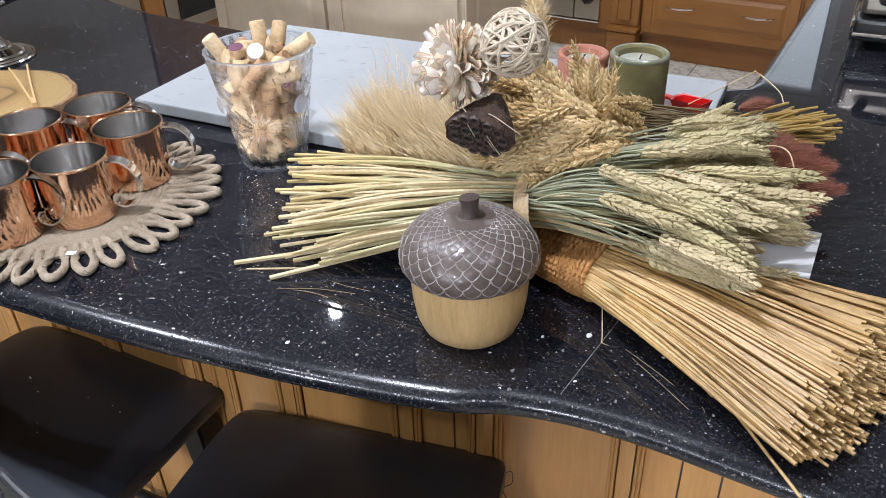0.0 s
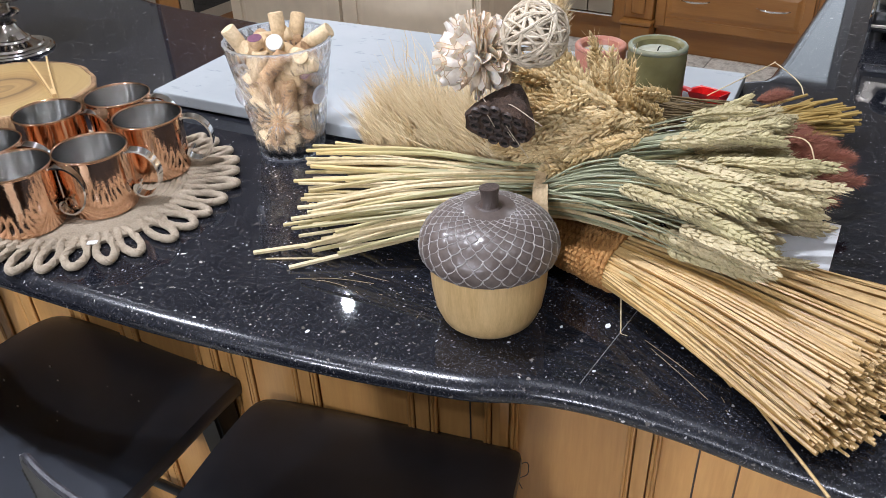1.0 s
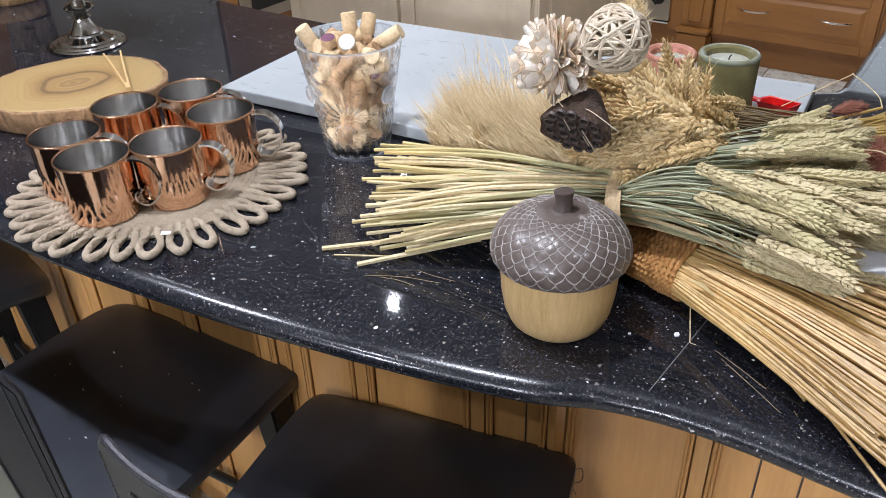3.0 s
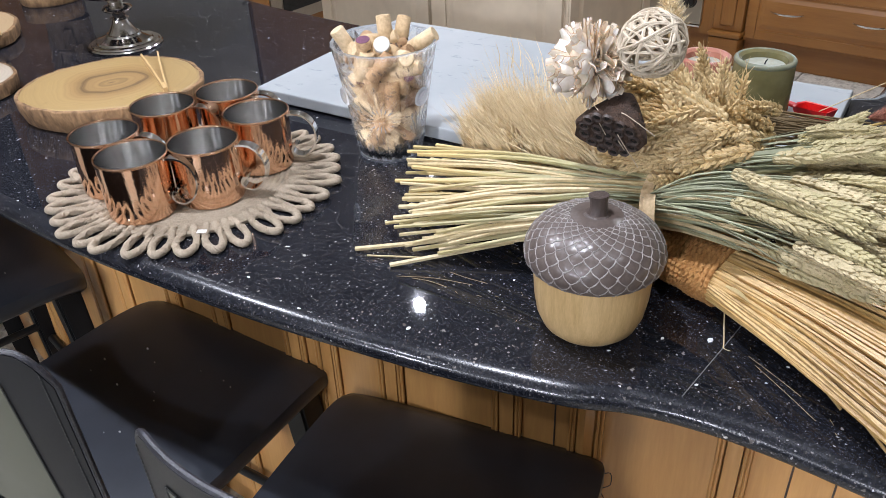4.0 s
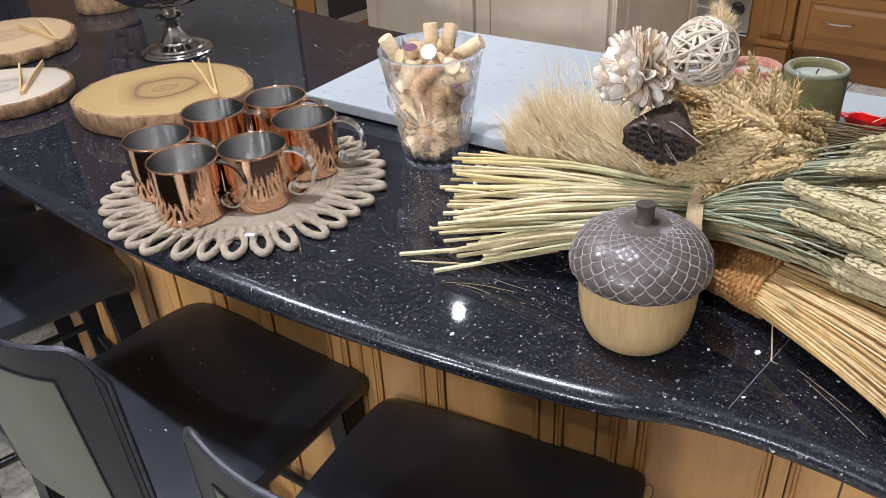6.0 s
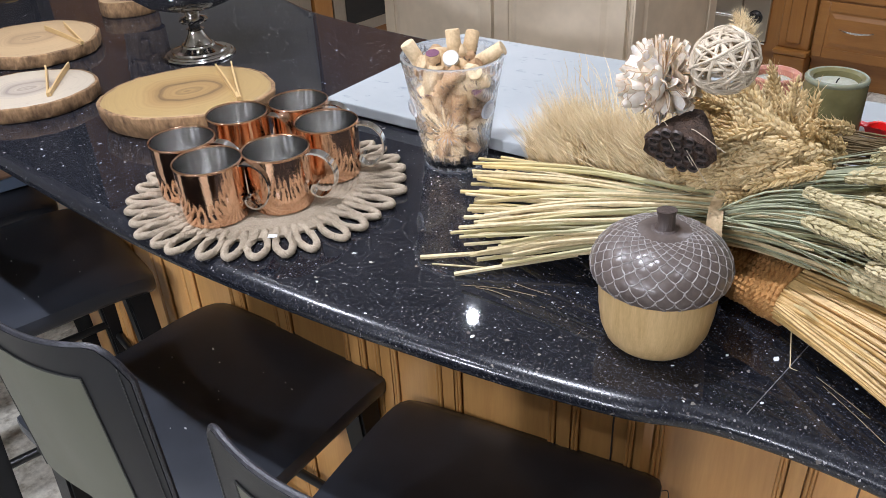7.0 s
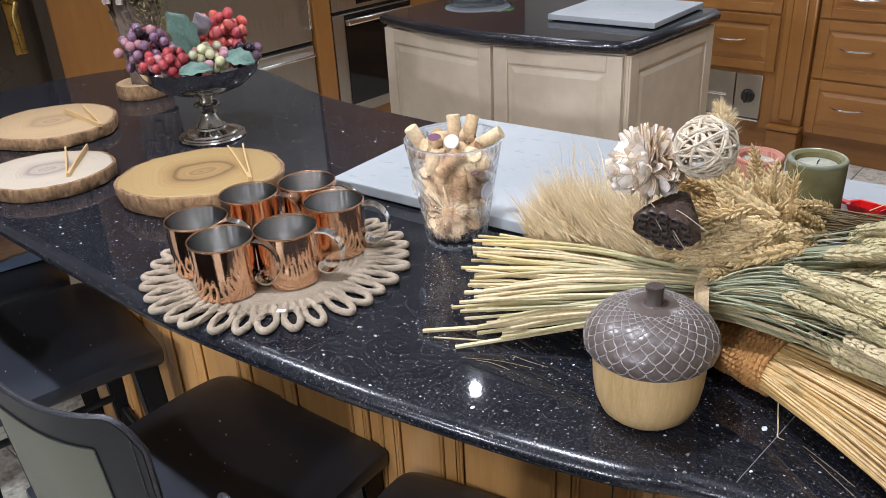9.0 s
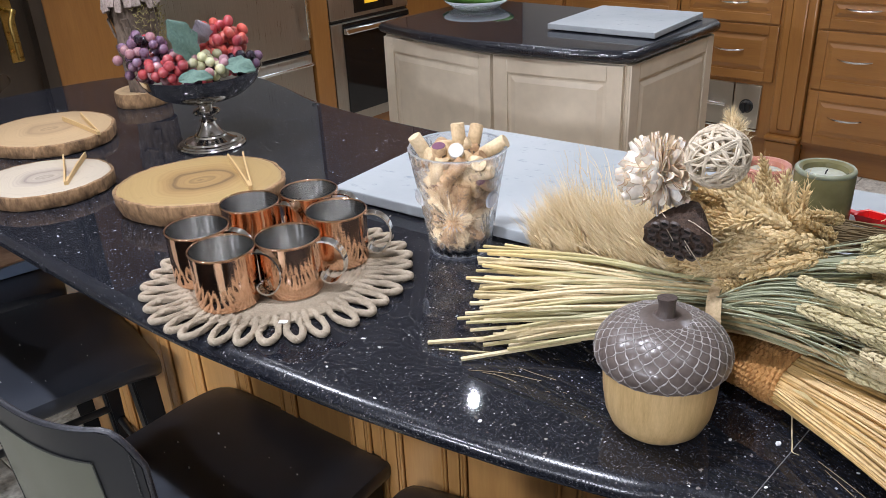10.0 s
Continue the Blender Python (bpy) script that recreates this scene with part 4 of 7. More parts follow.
# loose thread on a seat corner
part("loose_thread", tube(curve_pts([(0.205, 0.197, 0.540), (0.222, 0.202, 0.548), (0.226, 0.188, 0.540), (0.214, 0.182, 0.532), (0.222, 0.172, 0.525)], 16), 0.0007, 5), M["thread"], stool)
# crumbs on the seats
random.seed(5)
bm = bmesh.new()
for k in range(46):
    cx, cy, rot = random.choice(((-0.812, -0.203, 4.8), (-0.300, -0.148, 13.8), (-1.478, -0.214, -10)))
    q = pose(cx, cy, 0, 0, 0, rot) @ Vector((rnd(-0.17, 0.17), rnd(-0.17, 0.10), SEAT - 0.003))
    s = rnd(0.0006, 0.0017)
    r = bmesh.ops.create_icosphere(bm, subdivisions=1, radius=s, matrix=Matrix.Translation(q) @ pose(0, 0, 0, rnd(0, 90), rnd(0, 90), 0) @ Matrix.Diagonal((1.8, 1, 0.7, 1)))
# and a few on the granite
for cx, cy, s in ((-0.001, 0.003, 0.0036), (-0.274, -0.157, 0.0026), (0.013, -0.069, 0.0018), (0.077, 0.006, 0.0016), (-0.043, -0.021, 0.0020), (0.071, 0.038, 0.0015)):
    bmesh.ops.create_icosphere(bm, subdivisions=1, radius=s, matrix=Matrix.Translation((cx, cy, TOP + s * 0.3)) @ pose(0, 0, 0, 0, 0, rnd(0, 90)) @ Matrix.Diagonal((1.3, 0.9, 0.35, 1)))
solid("crumbs", bm, M["paper"], "tiny pale crumbs scattered on black seats and granite", "crumbs", "stuff")

# reading matter on the farthest stool
solid("book", box(-0.10, 0.10, -0.14, 0.14, 0, 0.03, 0.002), M["book_blue"], "blue-grey book lying on a bar stool", "book", at=pose(-1.96, -0.13, SEAT + 0.001, 0, 0, -12))
solid("magazine", box(-0.10, 0.10, -0.14, 0.14, 0, 0.006, 0.001), M["magazine"], "brown printed magazine lying on a book", "magazine", at=pose(-1.95, -0.14, SEAT + 0.032, 0, 0, -2))

# ---- marble slab on the bar ----
slab = thing("marble_slab", pose(-0.472, 0.464, TOP, 0, 0, 5), "large white marble pastry board with grey veins on the counter", "marble board")
part("board", box(-0.454, 0.454, -0.22, 0.22, 0.004, 0.025, 0.003), M["marble"], slab)
for fx in (-0.40, 0.40):
    for fy in (-0.18, 0.18):
        part("foot", lathe([(0, 0), (0.012, 0), (0.012, 0.0041), (0, 0.0041)], 16), M["black_plastic"], slab, at=pose(fx, fy, 0))
SLAB_Z = TOP + 0.025


# ---- acorn jar ----
jar = thing("acorn_jar", pose(-0.119, -0.040, TOP, 0, 0, 20) @ Matrix.Diagonal((0.955, 0.955, 1.0, 1)), "acorn-shaped lidded jar, grey-brown scaled cap, blond wooden body", "jar")
part("body", lathe([(0, 0.0), (0.036, 0.0), (0.045, 0.0025), (0.053, 0.010), (0.059, 0.024), (0.0625, 0.045), (0.0640, 0.070), (0.0640, 0.090), (0.057, 0.091), (0.056, 0.02), (0, 0.012)], 64),
     M["bamboo"], jar, "blond grained wood body")


def cap_profile(s):
    """Radius and height on the acorn cap, s from 0 at its rim to 1 at its crown."""
    pts = [(0.0650, 0.0815), (0.0705, 0.0835), (0.0738, 0.0888), (0.0745, 0.0962), (0.0712, 0.1072), (0.0625, 0.1185), (0.0490, 0.1278), (0.0330, 0.1338), (0.0150, 0.1366), (0.0, 0.137)]
    u = s * (len(pts) - 1)
    i = min(int(u), len(pts) - 2)
    f = u - i
    p = [Vector((*pts[max(0, min(len(pts) - 1, i + k))], 0)) for k in (-1, 0, 1, 2)]
    q = 0.5 * ((2 * p[1]) + (p[2] - p[0]) * f + (2 * p[0] - 5 * p[1] + 4 * p[2] - p[3]) * f * f + (3 * p[1] - p[0] - 3 * p[2] + p[3]) * f ** 3)
    return max(0.0, q.x), q.y


NS = 25
SCALLOP = 0.12
ROW_TABLE = [0.0]
for k in range(200):
    (ra, za), (rb, zb) = cap_profile(k / 200), cap_profile((k + 1) / 200)
    ROW_TABLE.append(ROW_TABLE[-1] + math.hypot(rb - ra, zb - za) * NS / (math.pi * max(0.012, (ra + rb) / 2)) * 0.95)


def row_of(s):
    u = s * 200
    i = min(int(u), 199)
    return ROW_TABLE[i] + (ROW_TABLE[i + 1] - ROW_TABLE[i]) * (u - i)


def cap_scale(a, s):
    """How far a scale swells: 0 on the lines between scales, 1 in the middle of one."""
    r = row_of(s)
    x = a / (2 * math.pi) * NS
    w = SCALLOP * abs(math.sin(math.pi * r))
    p, q = (x + r / 2 + w) % 1, (x - r / 2 - w) % 1
    return min(p, 1 - p) * min(q, 1 - q) * 4


bm = bmesh.new()
A_N, S_N = 312, 84
rings = []
for j in range(S_N + 1):
    s = j / S_N
    r, z = cap_profile(s)
    if r < 1e-5:
        rings.append([bm.verts.new((0, 0, z))])
        continue
    ring = []
    for k in range(A_N):
        a = 2 * math.pi * k / A_N
        b = 0.0006 * cap_scale(a, s) ** 0.6 if s < 0.80 else 0
        ring.append(bm.verts.new(((r + b) * math.cos(a), (r + b) * math.sin(a), z + b * 0.4)))
    rings.append(ring)
for a, c in zip(rings, rings[1:]):
    for k in range(A_N):
        l = (k + 1) % A_N
        if len(c) == 1:
            bm.faces.new((a[k], a[l], c[0]))
        else:
            bm.faces.new((a[k], a[l], c[l], c[k]))
cap = part("cap", bm, M["cap_brown"], jar, "grey-brown glazed lid with raised scales", angle=80)
part("rim_band", lathe([(0.0630, 0.0795), (0.0655, 0.0800), (0.0665, 0.0820), (0.065, 0.0835)], 64), M["cap_brown"], cap)
for k in range(NS):
    for sgn in (1, -1):
        pts, rad = [], []
        for j in range(121):
            s = 0.02 + 0.79 * j / 120
            a = 2 * math.pi * (k - sgn * row_of(s) / 2) / NS
            wob = -sgn * SCALLOP * abs(math.sin(math.pi * row_of(s)))
            a += wob * 2 * math.pi / NS
            r, z = cap_profile(s)
            pts.append((r * math.cos(a), r * math.sin(a), z + 0.0002))
            rad.append(0.00095 * (1 - 0.45 * s) * (0.85 + 0.3 * math.sin(j * 0.45 + k * 2.3)))
        part("scale_ridge", tube(pts, rad, 5), M["ridge"], cap)
stem_p = [(0.0, 0.0, 0.134), (0.001, 0.0, 0.142), (0.0005, 0.001, 0.150), (0.0, 0.0015, 0.1565)]
part("stem", tube(stem_p, [0.0125, 0.0092, 0.0092, 0.0108], 14), M["stem_brown"], cap, "short dark ridged stem", angle=30)
part("collar", lathe([(0.017, 0.1345), (0.013, 0.1375), (0.0, 0.1385)], 24), M["stem_brown"], cap)


# ---- round jute mat ----
MAT = (-0.740, -0.063)
mat = thing("jute_placemat", pose(*MAT, TOP), "round natural jute placemat with looped rope border", "placemat")
spiral = []
turns, gap = 20, 0.0074
for k in range(turns * 40 + 1):
    a = 2 * math.pi * k / 40
    r = 0.003 + gap * a / (2 * math.pi)
    spiral.append((r * math.cos(a), r * math.sin(a), 0.0042))
part("coil", tube(spiral, 0.0040, 6), M["jute"], mat, "coiled jute cord")
random.seed(11)


def strand_rope(pts, r, twist=900.0, strands=2, seg=6, lay=0.45, fuzz=0):
    """A laid rope: strands twisted round the line of points."""
    fr = frames_along(pts)
    bm = bmesh.new()
    for s in range(strands):
        line, dist = [], 0.0
        for i, (p, d, n, b) in enumerate(fr):
            if i:
                dist += (p - fr[i - 1][0]).length
            a = dist * twist + 2 * math.pi * s / strands
            line.append(p + (n * math.cos(a) + b * math.sin(a)) * r * lay)
        tube(line, r * (1.13 - lay), seg, bm)
    for k in range(fuzz):
        p, d, n, b = fr[random.randrange(1, len(fr) - 1)]
        a = rnd(0, 6.28)
        o = n * math.cos(a) + b * math.sin(a)
        q = p + o * r * 0.9
        e = q + (o * rnd(0.1, 0.5) + d * rnd(-1, 1)) * r * rnd(0.6, 1.5)
        s = d.cross(o) * 0.00022
        v = [bm.verts.new(x) for x in (q - s, q + s, e, q + o * 0.0003)]
        for f in ((0, 1, 2), (1, 3, 2), (3, 0, 2)):
            bm.faces.new([v[i] for i in f])
    return bm


N_LOOP = 33
for k in range(N_LOOP):
    a = 2 * math.pi * k / N_LOOP + rnd(-0.02, 0.02)
    L_ = rnd(0.044, 0.052)
    w = rnd(0.0105, 0.0135)
    lean = rnd(-0.004, 0.004)
    ctrl = [(0.135, -0.005, 0.005), (0.150, -0.007, 0.0055), (0.150 + L_ * 0.55, -w + lean, 0.006), (0.148 + L_, -w * 0.62 + lean, 0.006), (0.150 + L_ * 1.1, lean, 0.006),
            (0.148 + L_, w * 0.62 + lean, 0.006), (0.150 + L_ * 0.55, w + lean, 0.006), (0.150, 0.007, 0.0055), (0.135, 0.005, 0.005)]
    part("border_loop", strand_rope(curve_pts(ctrl, 72), 0.0050, 560, 4, 5, 0.52, 90), M["jute"], mat, at=pose(0, 0, rnd(0, 0.001), 0, 0, math.degrees(a)))
# little white price tag under the border
solid("price_tag", box(-0.006, 0.006, -0.004, 0.004, 0, 0.0006), M["paper"], "tiny white paper tag at the mat's edge", "tag", at=pose(-0.612, -0.159, TOP + 0.0105, 0, 0, 35))


# ---- copper mugs ----
MUG_H, MUG_R = 0.0845, 0.0468


def copper_mug(m, label):
    mg = thing("copper_mug", m, label, "mug", "copper mugs on the mat")
    prof = [(0, 0.0), (MUG_R - 0.006, 0.0), (MUG_R - 0.0035, 0.0008), (MUG_R - 0.0018, 0.0035), (MUG_R - 0.001, 0.02), (MUG_R - 0.0008, 0.045), (MUG_R - 0.0004, 0.075), (MUG_R, MUG_H - 0.003)]
    part("outer_wall", lathe(prof, 72), M["copper"], mg, "polished copper wall")
    rim = [(MUG_R + 0.0016 * math.cos(t) - 0.0004, MUG_H - 0.0016 + 0.0018 * math.sin(t)) for t in [2 * math.pi * k / 10 for k in range(10)]]
    part("rolled_rim", lathe(rim, 72, close=True), M["copper"], mg, "rolled copper rim")
    part("lining", lathe([(MUG_R - 0.0012, MUG_H - 0.001), (MUG_R - 0.002, 0.06), (MUG_R - 0.0026, 0.006), (MUG_R - 0.007, 0.0028), (0, 0.0025)], 72), M["steel_in"], mg, "brushed steel lining")
    h = [(MUG_R - 0.003, 0, 0.0785), (MUG_R + 0.008, 0, 0.0800), (MUG_R + 0.022, 0, 0.0765), (MUG_R + 0.034, 0, 0.0635), (MUG_R + 0.0375, 0, 0.045), (MUG_R + 0.031, 0, 0.0255), (MUG_R + 0.018, 0, 0.0150),
         (MUG_R + 0.006, 0, 0.0165), (MUG_R + 0.0005, 0, 0.0235), (MUG_R + 0.0035, 0, 0.0315), (MUG_R + 0.0095, 0, 0.0330)]
    hb = ribbon(curve_pts(h, 50), 0.0150, 0.0026, (0, 1, 0))
    part("handle", hb, M["chrome"], mg, "bright steel scroll handle", angle=50)
    return mg


MUGS = [((-0.727, -0.163), 32), ((-0.680, -0.083), 30), ((-0.694, 0.025), 34), ((-0.794, 0.057), 30), ((-0.834, -0.032), 34), ((-0.819, -0.141), 32)]
first_mug = None
for (mx, my), ang in MUGS:
    p = pose(mx, my, TOP + 0.0085, 0, 0, ang)
    if first_mug is None:
        first_mug = copper_mug(p, "shiny copper mug with steel lining and scroll handle")
    else:
        copy_thing(first_mug, p)


# ---- crystal vase of corks ----
VASE = (-0.578, 0.182)
VH = 0.172


def ray_cut(du, dz, angle, length, width):
    """Depth share of one tapering V groove that runs from the middle outwards."""
    c, s = math.cos(angle), math.sin(angle)
    along, off = du * c + dz * s, abs(-du * s + dz * c)
    if along <= 0 or along >= length:
        return 0.0
    w = width * math.sin(math.pi * min(1, 0.10 + 0.9 * along / length))
    return max(0.0, 1 - off / w) if w > 1e-6 else 0.0


def vase_cut(a, i):
    """The cut pattern: rim flutes, three starbursts, fan cuts between them and a faceted foot."""
    r, h = VASE_PROF[i]
    if i >= VASE_OUT or i < 3:
        return 1.0
    if h > VH * 0.90:
        return 1 - 0.014 * abs(math.sin(a * 14))
    depth = 0.0
    if h < 0.030:
        depth = 0.0030 * abs(((a * 20 / (2 * math.pi) + h * 18) % 1) * 2 - 1) + 0.0014 * abs(((a * 20 / (2 * math.pi) - h * 30) % 1) * 2 - 1)
    else:
        p, q = (a * 16 / (2 * math.pi) + h * 55) % 1, (a * 16 / (2 * math.pi) - h * 55) % 1
        depth = 0.0005 * (abs(p * 2 - 1) + abs(q * 2 - 1))
    for k in range(3):
        d = (a - VASE_STAR - 2 * math.pi * k / 3 + math.pi) % (2 * math.pi) - math.pi
        du, dz = d * r, h - 0.070
        if abs(du) < 0.050:
            for q in range(16):
                ln = (0.060, 0.034, 0.046, 0.034)[q % 4]
                depth = max(depth, 0.0032 * ray_cut(du, dz, 2 * math.pi * (q + 0.25) / 16, ln, 0.0034))
        du = ((d - math.pi / 3 + math.pi) % (2 * math.pi) - math.pi) * r
        for q in range(7):
            depth = max(depth, 0.0020 * ray_cut(du, h - 0.026, math.radians(60 + 10 * q), 0.058, 0.0030))
            depth = max(depth, 0.0020 * ray_cut(du, h - 0.150, math.radians(-60 - 10 * q), 0.036, 0.0026))
    return 1 - depth / r


VASE_STAR = -1.05
VASE_PROF = [(0.0, 0.0), (0.040, 0.0), (0.048, 0.002), (0.0515, 0.008)]
for k in range(1, 84):
    f = k / 84
    VASE_PROF.append((0.0515 + 0.026 * f ** 1.15, 0.008 + (VH - 0.010) * f))
VASE_PROF += [(0.0778, VH - 0.001), (0.0770, VH)]
VASE_OUT = len(VASE_PROF)
VASE_PROF += [(0.0730, VH - 0.0005)] + [(0.0722 - 0.0260 * (k / 12), VH - 0.002 - (VH - 0.016) * k / 12) for k in range(13)] + [(0.040, 0.0105), (0.0, 0.0095)]
vase = thing("crystal_vase", pose(*VASE, TOP), "clear cut-crystal vase with flared rim filled with corks", "vase")
vase_wall = part("glass_wall", lathe(VASE_PROF, 330, wobble=vase_cut), M["crystal"], vase, "cut crystal with starburst pattern", angle=20)
vase_wall.visible_shadow = False
for k in range(3):
    a = VASE_STAR + 2 * math.pi * k / 3 + math.pi / 3
    bm = lathe([(0.0, 0.0055), (0.006, 0.005), (0.011, 0.003), (0.014, 0.0005), (0.0145, -0.001), (0.0, -0.001)], 24)
    md = part("medallion", bm, M["crystal"], vase, "round raised crystal boss", at=aim((0.0655 * math.cos(a), 0.0655 * math.sin(a), 0.098), (math.cos(a), math.sin(a), -0.16)))
    md.visible_shadow = False


def cork_mesh(r, h, material, name="cork"):
    bm = lathe([(0, 0), (r - 0.001, 0), (r, 0.0012), (r, h - 0.0012), (r - 0.001, h), (0, h)], 18)
    return sharpen(mesh_of(name, bm, material), 40)


CR, CH = 0.0108, 0.043
cork_a, cork_b = cork_mesh(CR, CH, M["cork"]), cork_mesh(CR, CH * 1.03, M["cork_pale"])
random.seed(21)
placed = []
VR, VT = Vector((0.76, 0.65, 0)), Vector((0.65, -0.76, 0))
VC = Vector((*VASE, TOP))


def put_cork(p, d, mesh, label, over=True, stain=None, cap=None, marks=0):
    d = Vector(d).normalized()
    c = thing("cork", aim(p, d, rnd(0, 6)), label, "cork", "corks in the vase")
    part("stopper", mesh, None, c)
    if stain:
        part("stained_end", lathe([(0, CH + 0.0004), (CR - 0.001, CH + 0.0004), (CR - 0.0008, CH - 0.0008)], 18), stain, c, "wine-stained end")
    if cap:
        part("plastic_cap", lathe([(0, CH + 0.005), (CR + 0.0004, CH + 0.005), (CR + 0.001, CH + 0.004), (CR + 0.001, CH - 0.002), (CR, CH - 0.002)], 18), cap, c, "pale plastic cap")
    for k in range(marks):
        a = k * 0.5
        zz = 0.010 + 0.006 * (k % 4)
        q = aim((CR * math.cos(a) * 1.005, CR * math.sin(a) * 1.005, zz), (0, 0, 1), a)
        part("printed_mark", box(-0.0003, 0.0003, -0.0035, 0.0035, 0, 0.0024), M["ink"], c, at=q)


def pack_corks(count):
    tries = 0
    while len(placed) < count and tries < 40000:
        tries += 1
        z = rnd(0.018, VH - 0.012)
        rmax = 0.044 + 0.026 * z / VH - 0.015
        a, rr = rnd(0, 2 * math.pi), rmax * math.sqrt(rnd(0.10, 1))
        c = Vector((rr * math.cos(a), rr * math.sin(a), z))
        d = Vector((rnd(-1, 1), rnd(-1, 1), rnd(-0.9, 0.9))).normalized()
        balls = [c + d * f for f in (-0.017, -0.006, 0.006, 0.017)]
        if any(b.z < 0.0165 or b.z > VH or Vector((b.x, b.y)).length > 0.046 + 0.026 * b.z / VH - 0.0145 for b in balls):
            continue
        lim = 0.0165 if tries < 9000 else 0.0112
        if any((b - o).length < lim for q in placed for b in balls for o in q):
            continue
        placed.append(balls)
        put_cork(VC + c - d * CH / 2, d, cork_a if rnd(0, 1) < 0.50 else cork_b, "used wine cork among others in the vase", stain=M["cork_end"] if rnd(0, 1) < 0.25 else None, marks=3)


TOPS = [(-0.060, 0.000, 0.150, (-0.55, 0.05, 0.75), None, None), (-0.034, 0.030, 0.140, (-0.10, 0.25, 1.0), "stain", None), (-0.014, 0.030, 0.132, (0.15, 0.12, 1), None, None),
        (0.006, -0.020, 0.155, (-0.10, -0.2, 1.0), None, None), (0.004, 0.004, 0.146, (-0.15, 0.75, 0.62), None, "cap"), (0.030, 0.030, 0.150, (0.25, 0.9, 0.25), None, None),
        (0.052, -0.008, 0.152, (0.8, 0.15, 0.40), None, None), (0.030, -0.035, 0.150, (0.3, -0.5, 0.8), None, None), (-0.025, -0.03, 0.148, (0.9, 0.1, 0.35), None, None),
        (0.012, 0.046, 0.135, (0.95, 0.25, 0.15), None, None), (-0.045, 0.040, 0.122, (0.3, 0.15, 0.9), None, None)]
for r_, t_, z_, (dr, dt, dz), stain, cap_ in TOPS:
    z_ += 0.002
    r_ *= 0.74
    t_ *= 0.74
    dr *= 0.75
    p = VC + VR * r_ + VT * t_ + Vector((0, 0, z_))
    d = VR * dr + VT * dt + Vector((0, 0, dz))
    dn = d.normalized()
    placed.append([p - VC + dn * f for f in (0.006, 0.016, 0.027, 0.038)])
    put_cork(p, d, cork_a if stain else cork_b, "wine cork standing out at the top of the vase", stain=M["cork_end"] if stain else None, cap=M["cork_cap"] if cap_ else None, marks=5)
pack_corks(84)


# ---- dried wheat, barley and the broom ----
def kernel(bm, p, d, length, width, n=5):
    """A plump pointed grain at p along d."""
    d = Vector(d).normalized()
    s = d.orthogonal().normalized()
    t = d.cross(s)
    rings = []
    for f, w in ((0.0, 0.35), (0.22, 0.9), (0.5, 1.0), (0.8, 0.55)):
        rings.append([bm.verts.new(p + d * length * f + (s * math.cos(2 * math.pi * k / n) + t * math.sin(2 * math.pi * k / n) * 0.8) * width / 2 * w) for k in range(n)])
    tip = bm.verts.new(p + d * length)
    for a, c in zip(rings, rings[1:]):
        for k in range(n):
            l = (k + 1) % n
            bm.faces.new((a[k], a[l], c[l], c[k]))
    for k in range(n):
        bm.faces.new((rings[-1][k], rings[-1][(k + 1) % n], tip))


def hair(bm, p, q, r):
    p, q = Vector(p), Vector(q)
    d = (q - p).normalized()
    s = d.orthogonal().normalized()
    t = d.cross(s)
    a = [bm.verts.new(p + (s * math.cos(2.094 * k) + t * math.sin(2.094 * k)) * r) for k in range(3)]
    e = bm.verts.new(q)
    for k in range(3):
        bm.faces.new((a[k], a[(k + 1) % 3], e))


def ear_mesh(name, material, length, nodes, klen, kwid, splay, awns, awn_len, seed, bend=0.08, awn_r=0.0003, rows=(-0.75, 0.0, 0.75), core=0.12):
    """An ear along z: paired spikelets on a bent rachis, with awns."""
    random.seed(seed)
    bm = bmesh.new()
    bend_a = rnd(0, 6.28)
    bv = Vector((math.cos(bend_a), math.sin(bend_a), 0)) * bend

    def axis(f):
        return Vector((0, 0, length * f)) + bv * length * f * f

    tube([axis(0.02 + 0.93 * k / 8) for k in range(9)], [max(0.0011, kwid * core * math.sin(math.pi * (0.12 + 0.80 * k / 8))) for k in range(9)], 7, bm)
    for i in range(nodes):
        f = 0.03 + 0.90 * i / nodes
        size = math.sin(math.pi * min(1, 0.18 + 0.80 * f)) ** 0.5
        side = 1 if i % 2 else -1
        for j, off in enumerate(rows):
            a = (0 if side > 0 else math.pi) + off + rnd(-0.2, 0.2)
            o = Vector((math.cos(a), math.sin(a) * 0.95, 0))
            d = (o * splay * rnd(0.6, 1.45) + Vector((0, 0, 1)) + bv * f).normalized()
            p = axis(f) + o * kwid * 0.30
            kernel(bm, p, d, klen * size * rnd(0.8, 1.25), kwid * size * rnd(0.48, 0.64))
            if rnd(0, 1) < awns:
                hair(bm, p + d * klen * size * 0.9, p + d * (klen + awn_len * rnd(0.6, 1.1)) + Vector((rnd(-1, 1), rnd(-1, 1), 0)) * awn_len * 0.10, awn_r)
    kernel(bm, axis(0.93), Vector((0, 0, 1)) + bv * 2, klen * 0.9, kwid * 0.5)
    return sharpen(mesh_of(name, bm, material), 50)


GREEN_EARS = [ear_mesh("wheat_ear", M["ear_green"], rnd(0.090, 0.110), 27, 0.0112, 0.0112, 0.36, 0.75, 0.006, 100 + k, 0.10, 0.0003, (-1.05, -0.35, 0.35, 1.05), 0.34) for k in range(5)]
GOLD_EARS = [ear_mesh("wheat_ear", M["ear_gold"], rnd(0.07, 0.09), 24, 0.0100, 0.0104, 0.62, 0.95, 0.009, 200 + k, 0.22, 0.0003, (-0.95, 0.0, 0.95), 0.32) for k in range(5)]
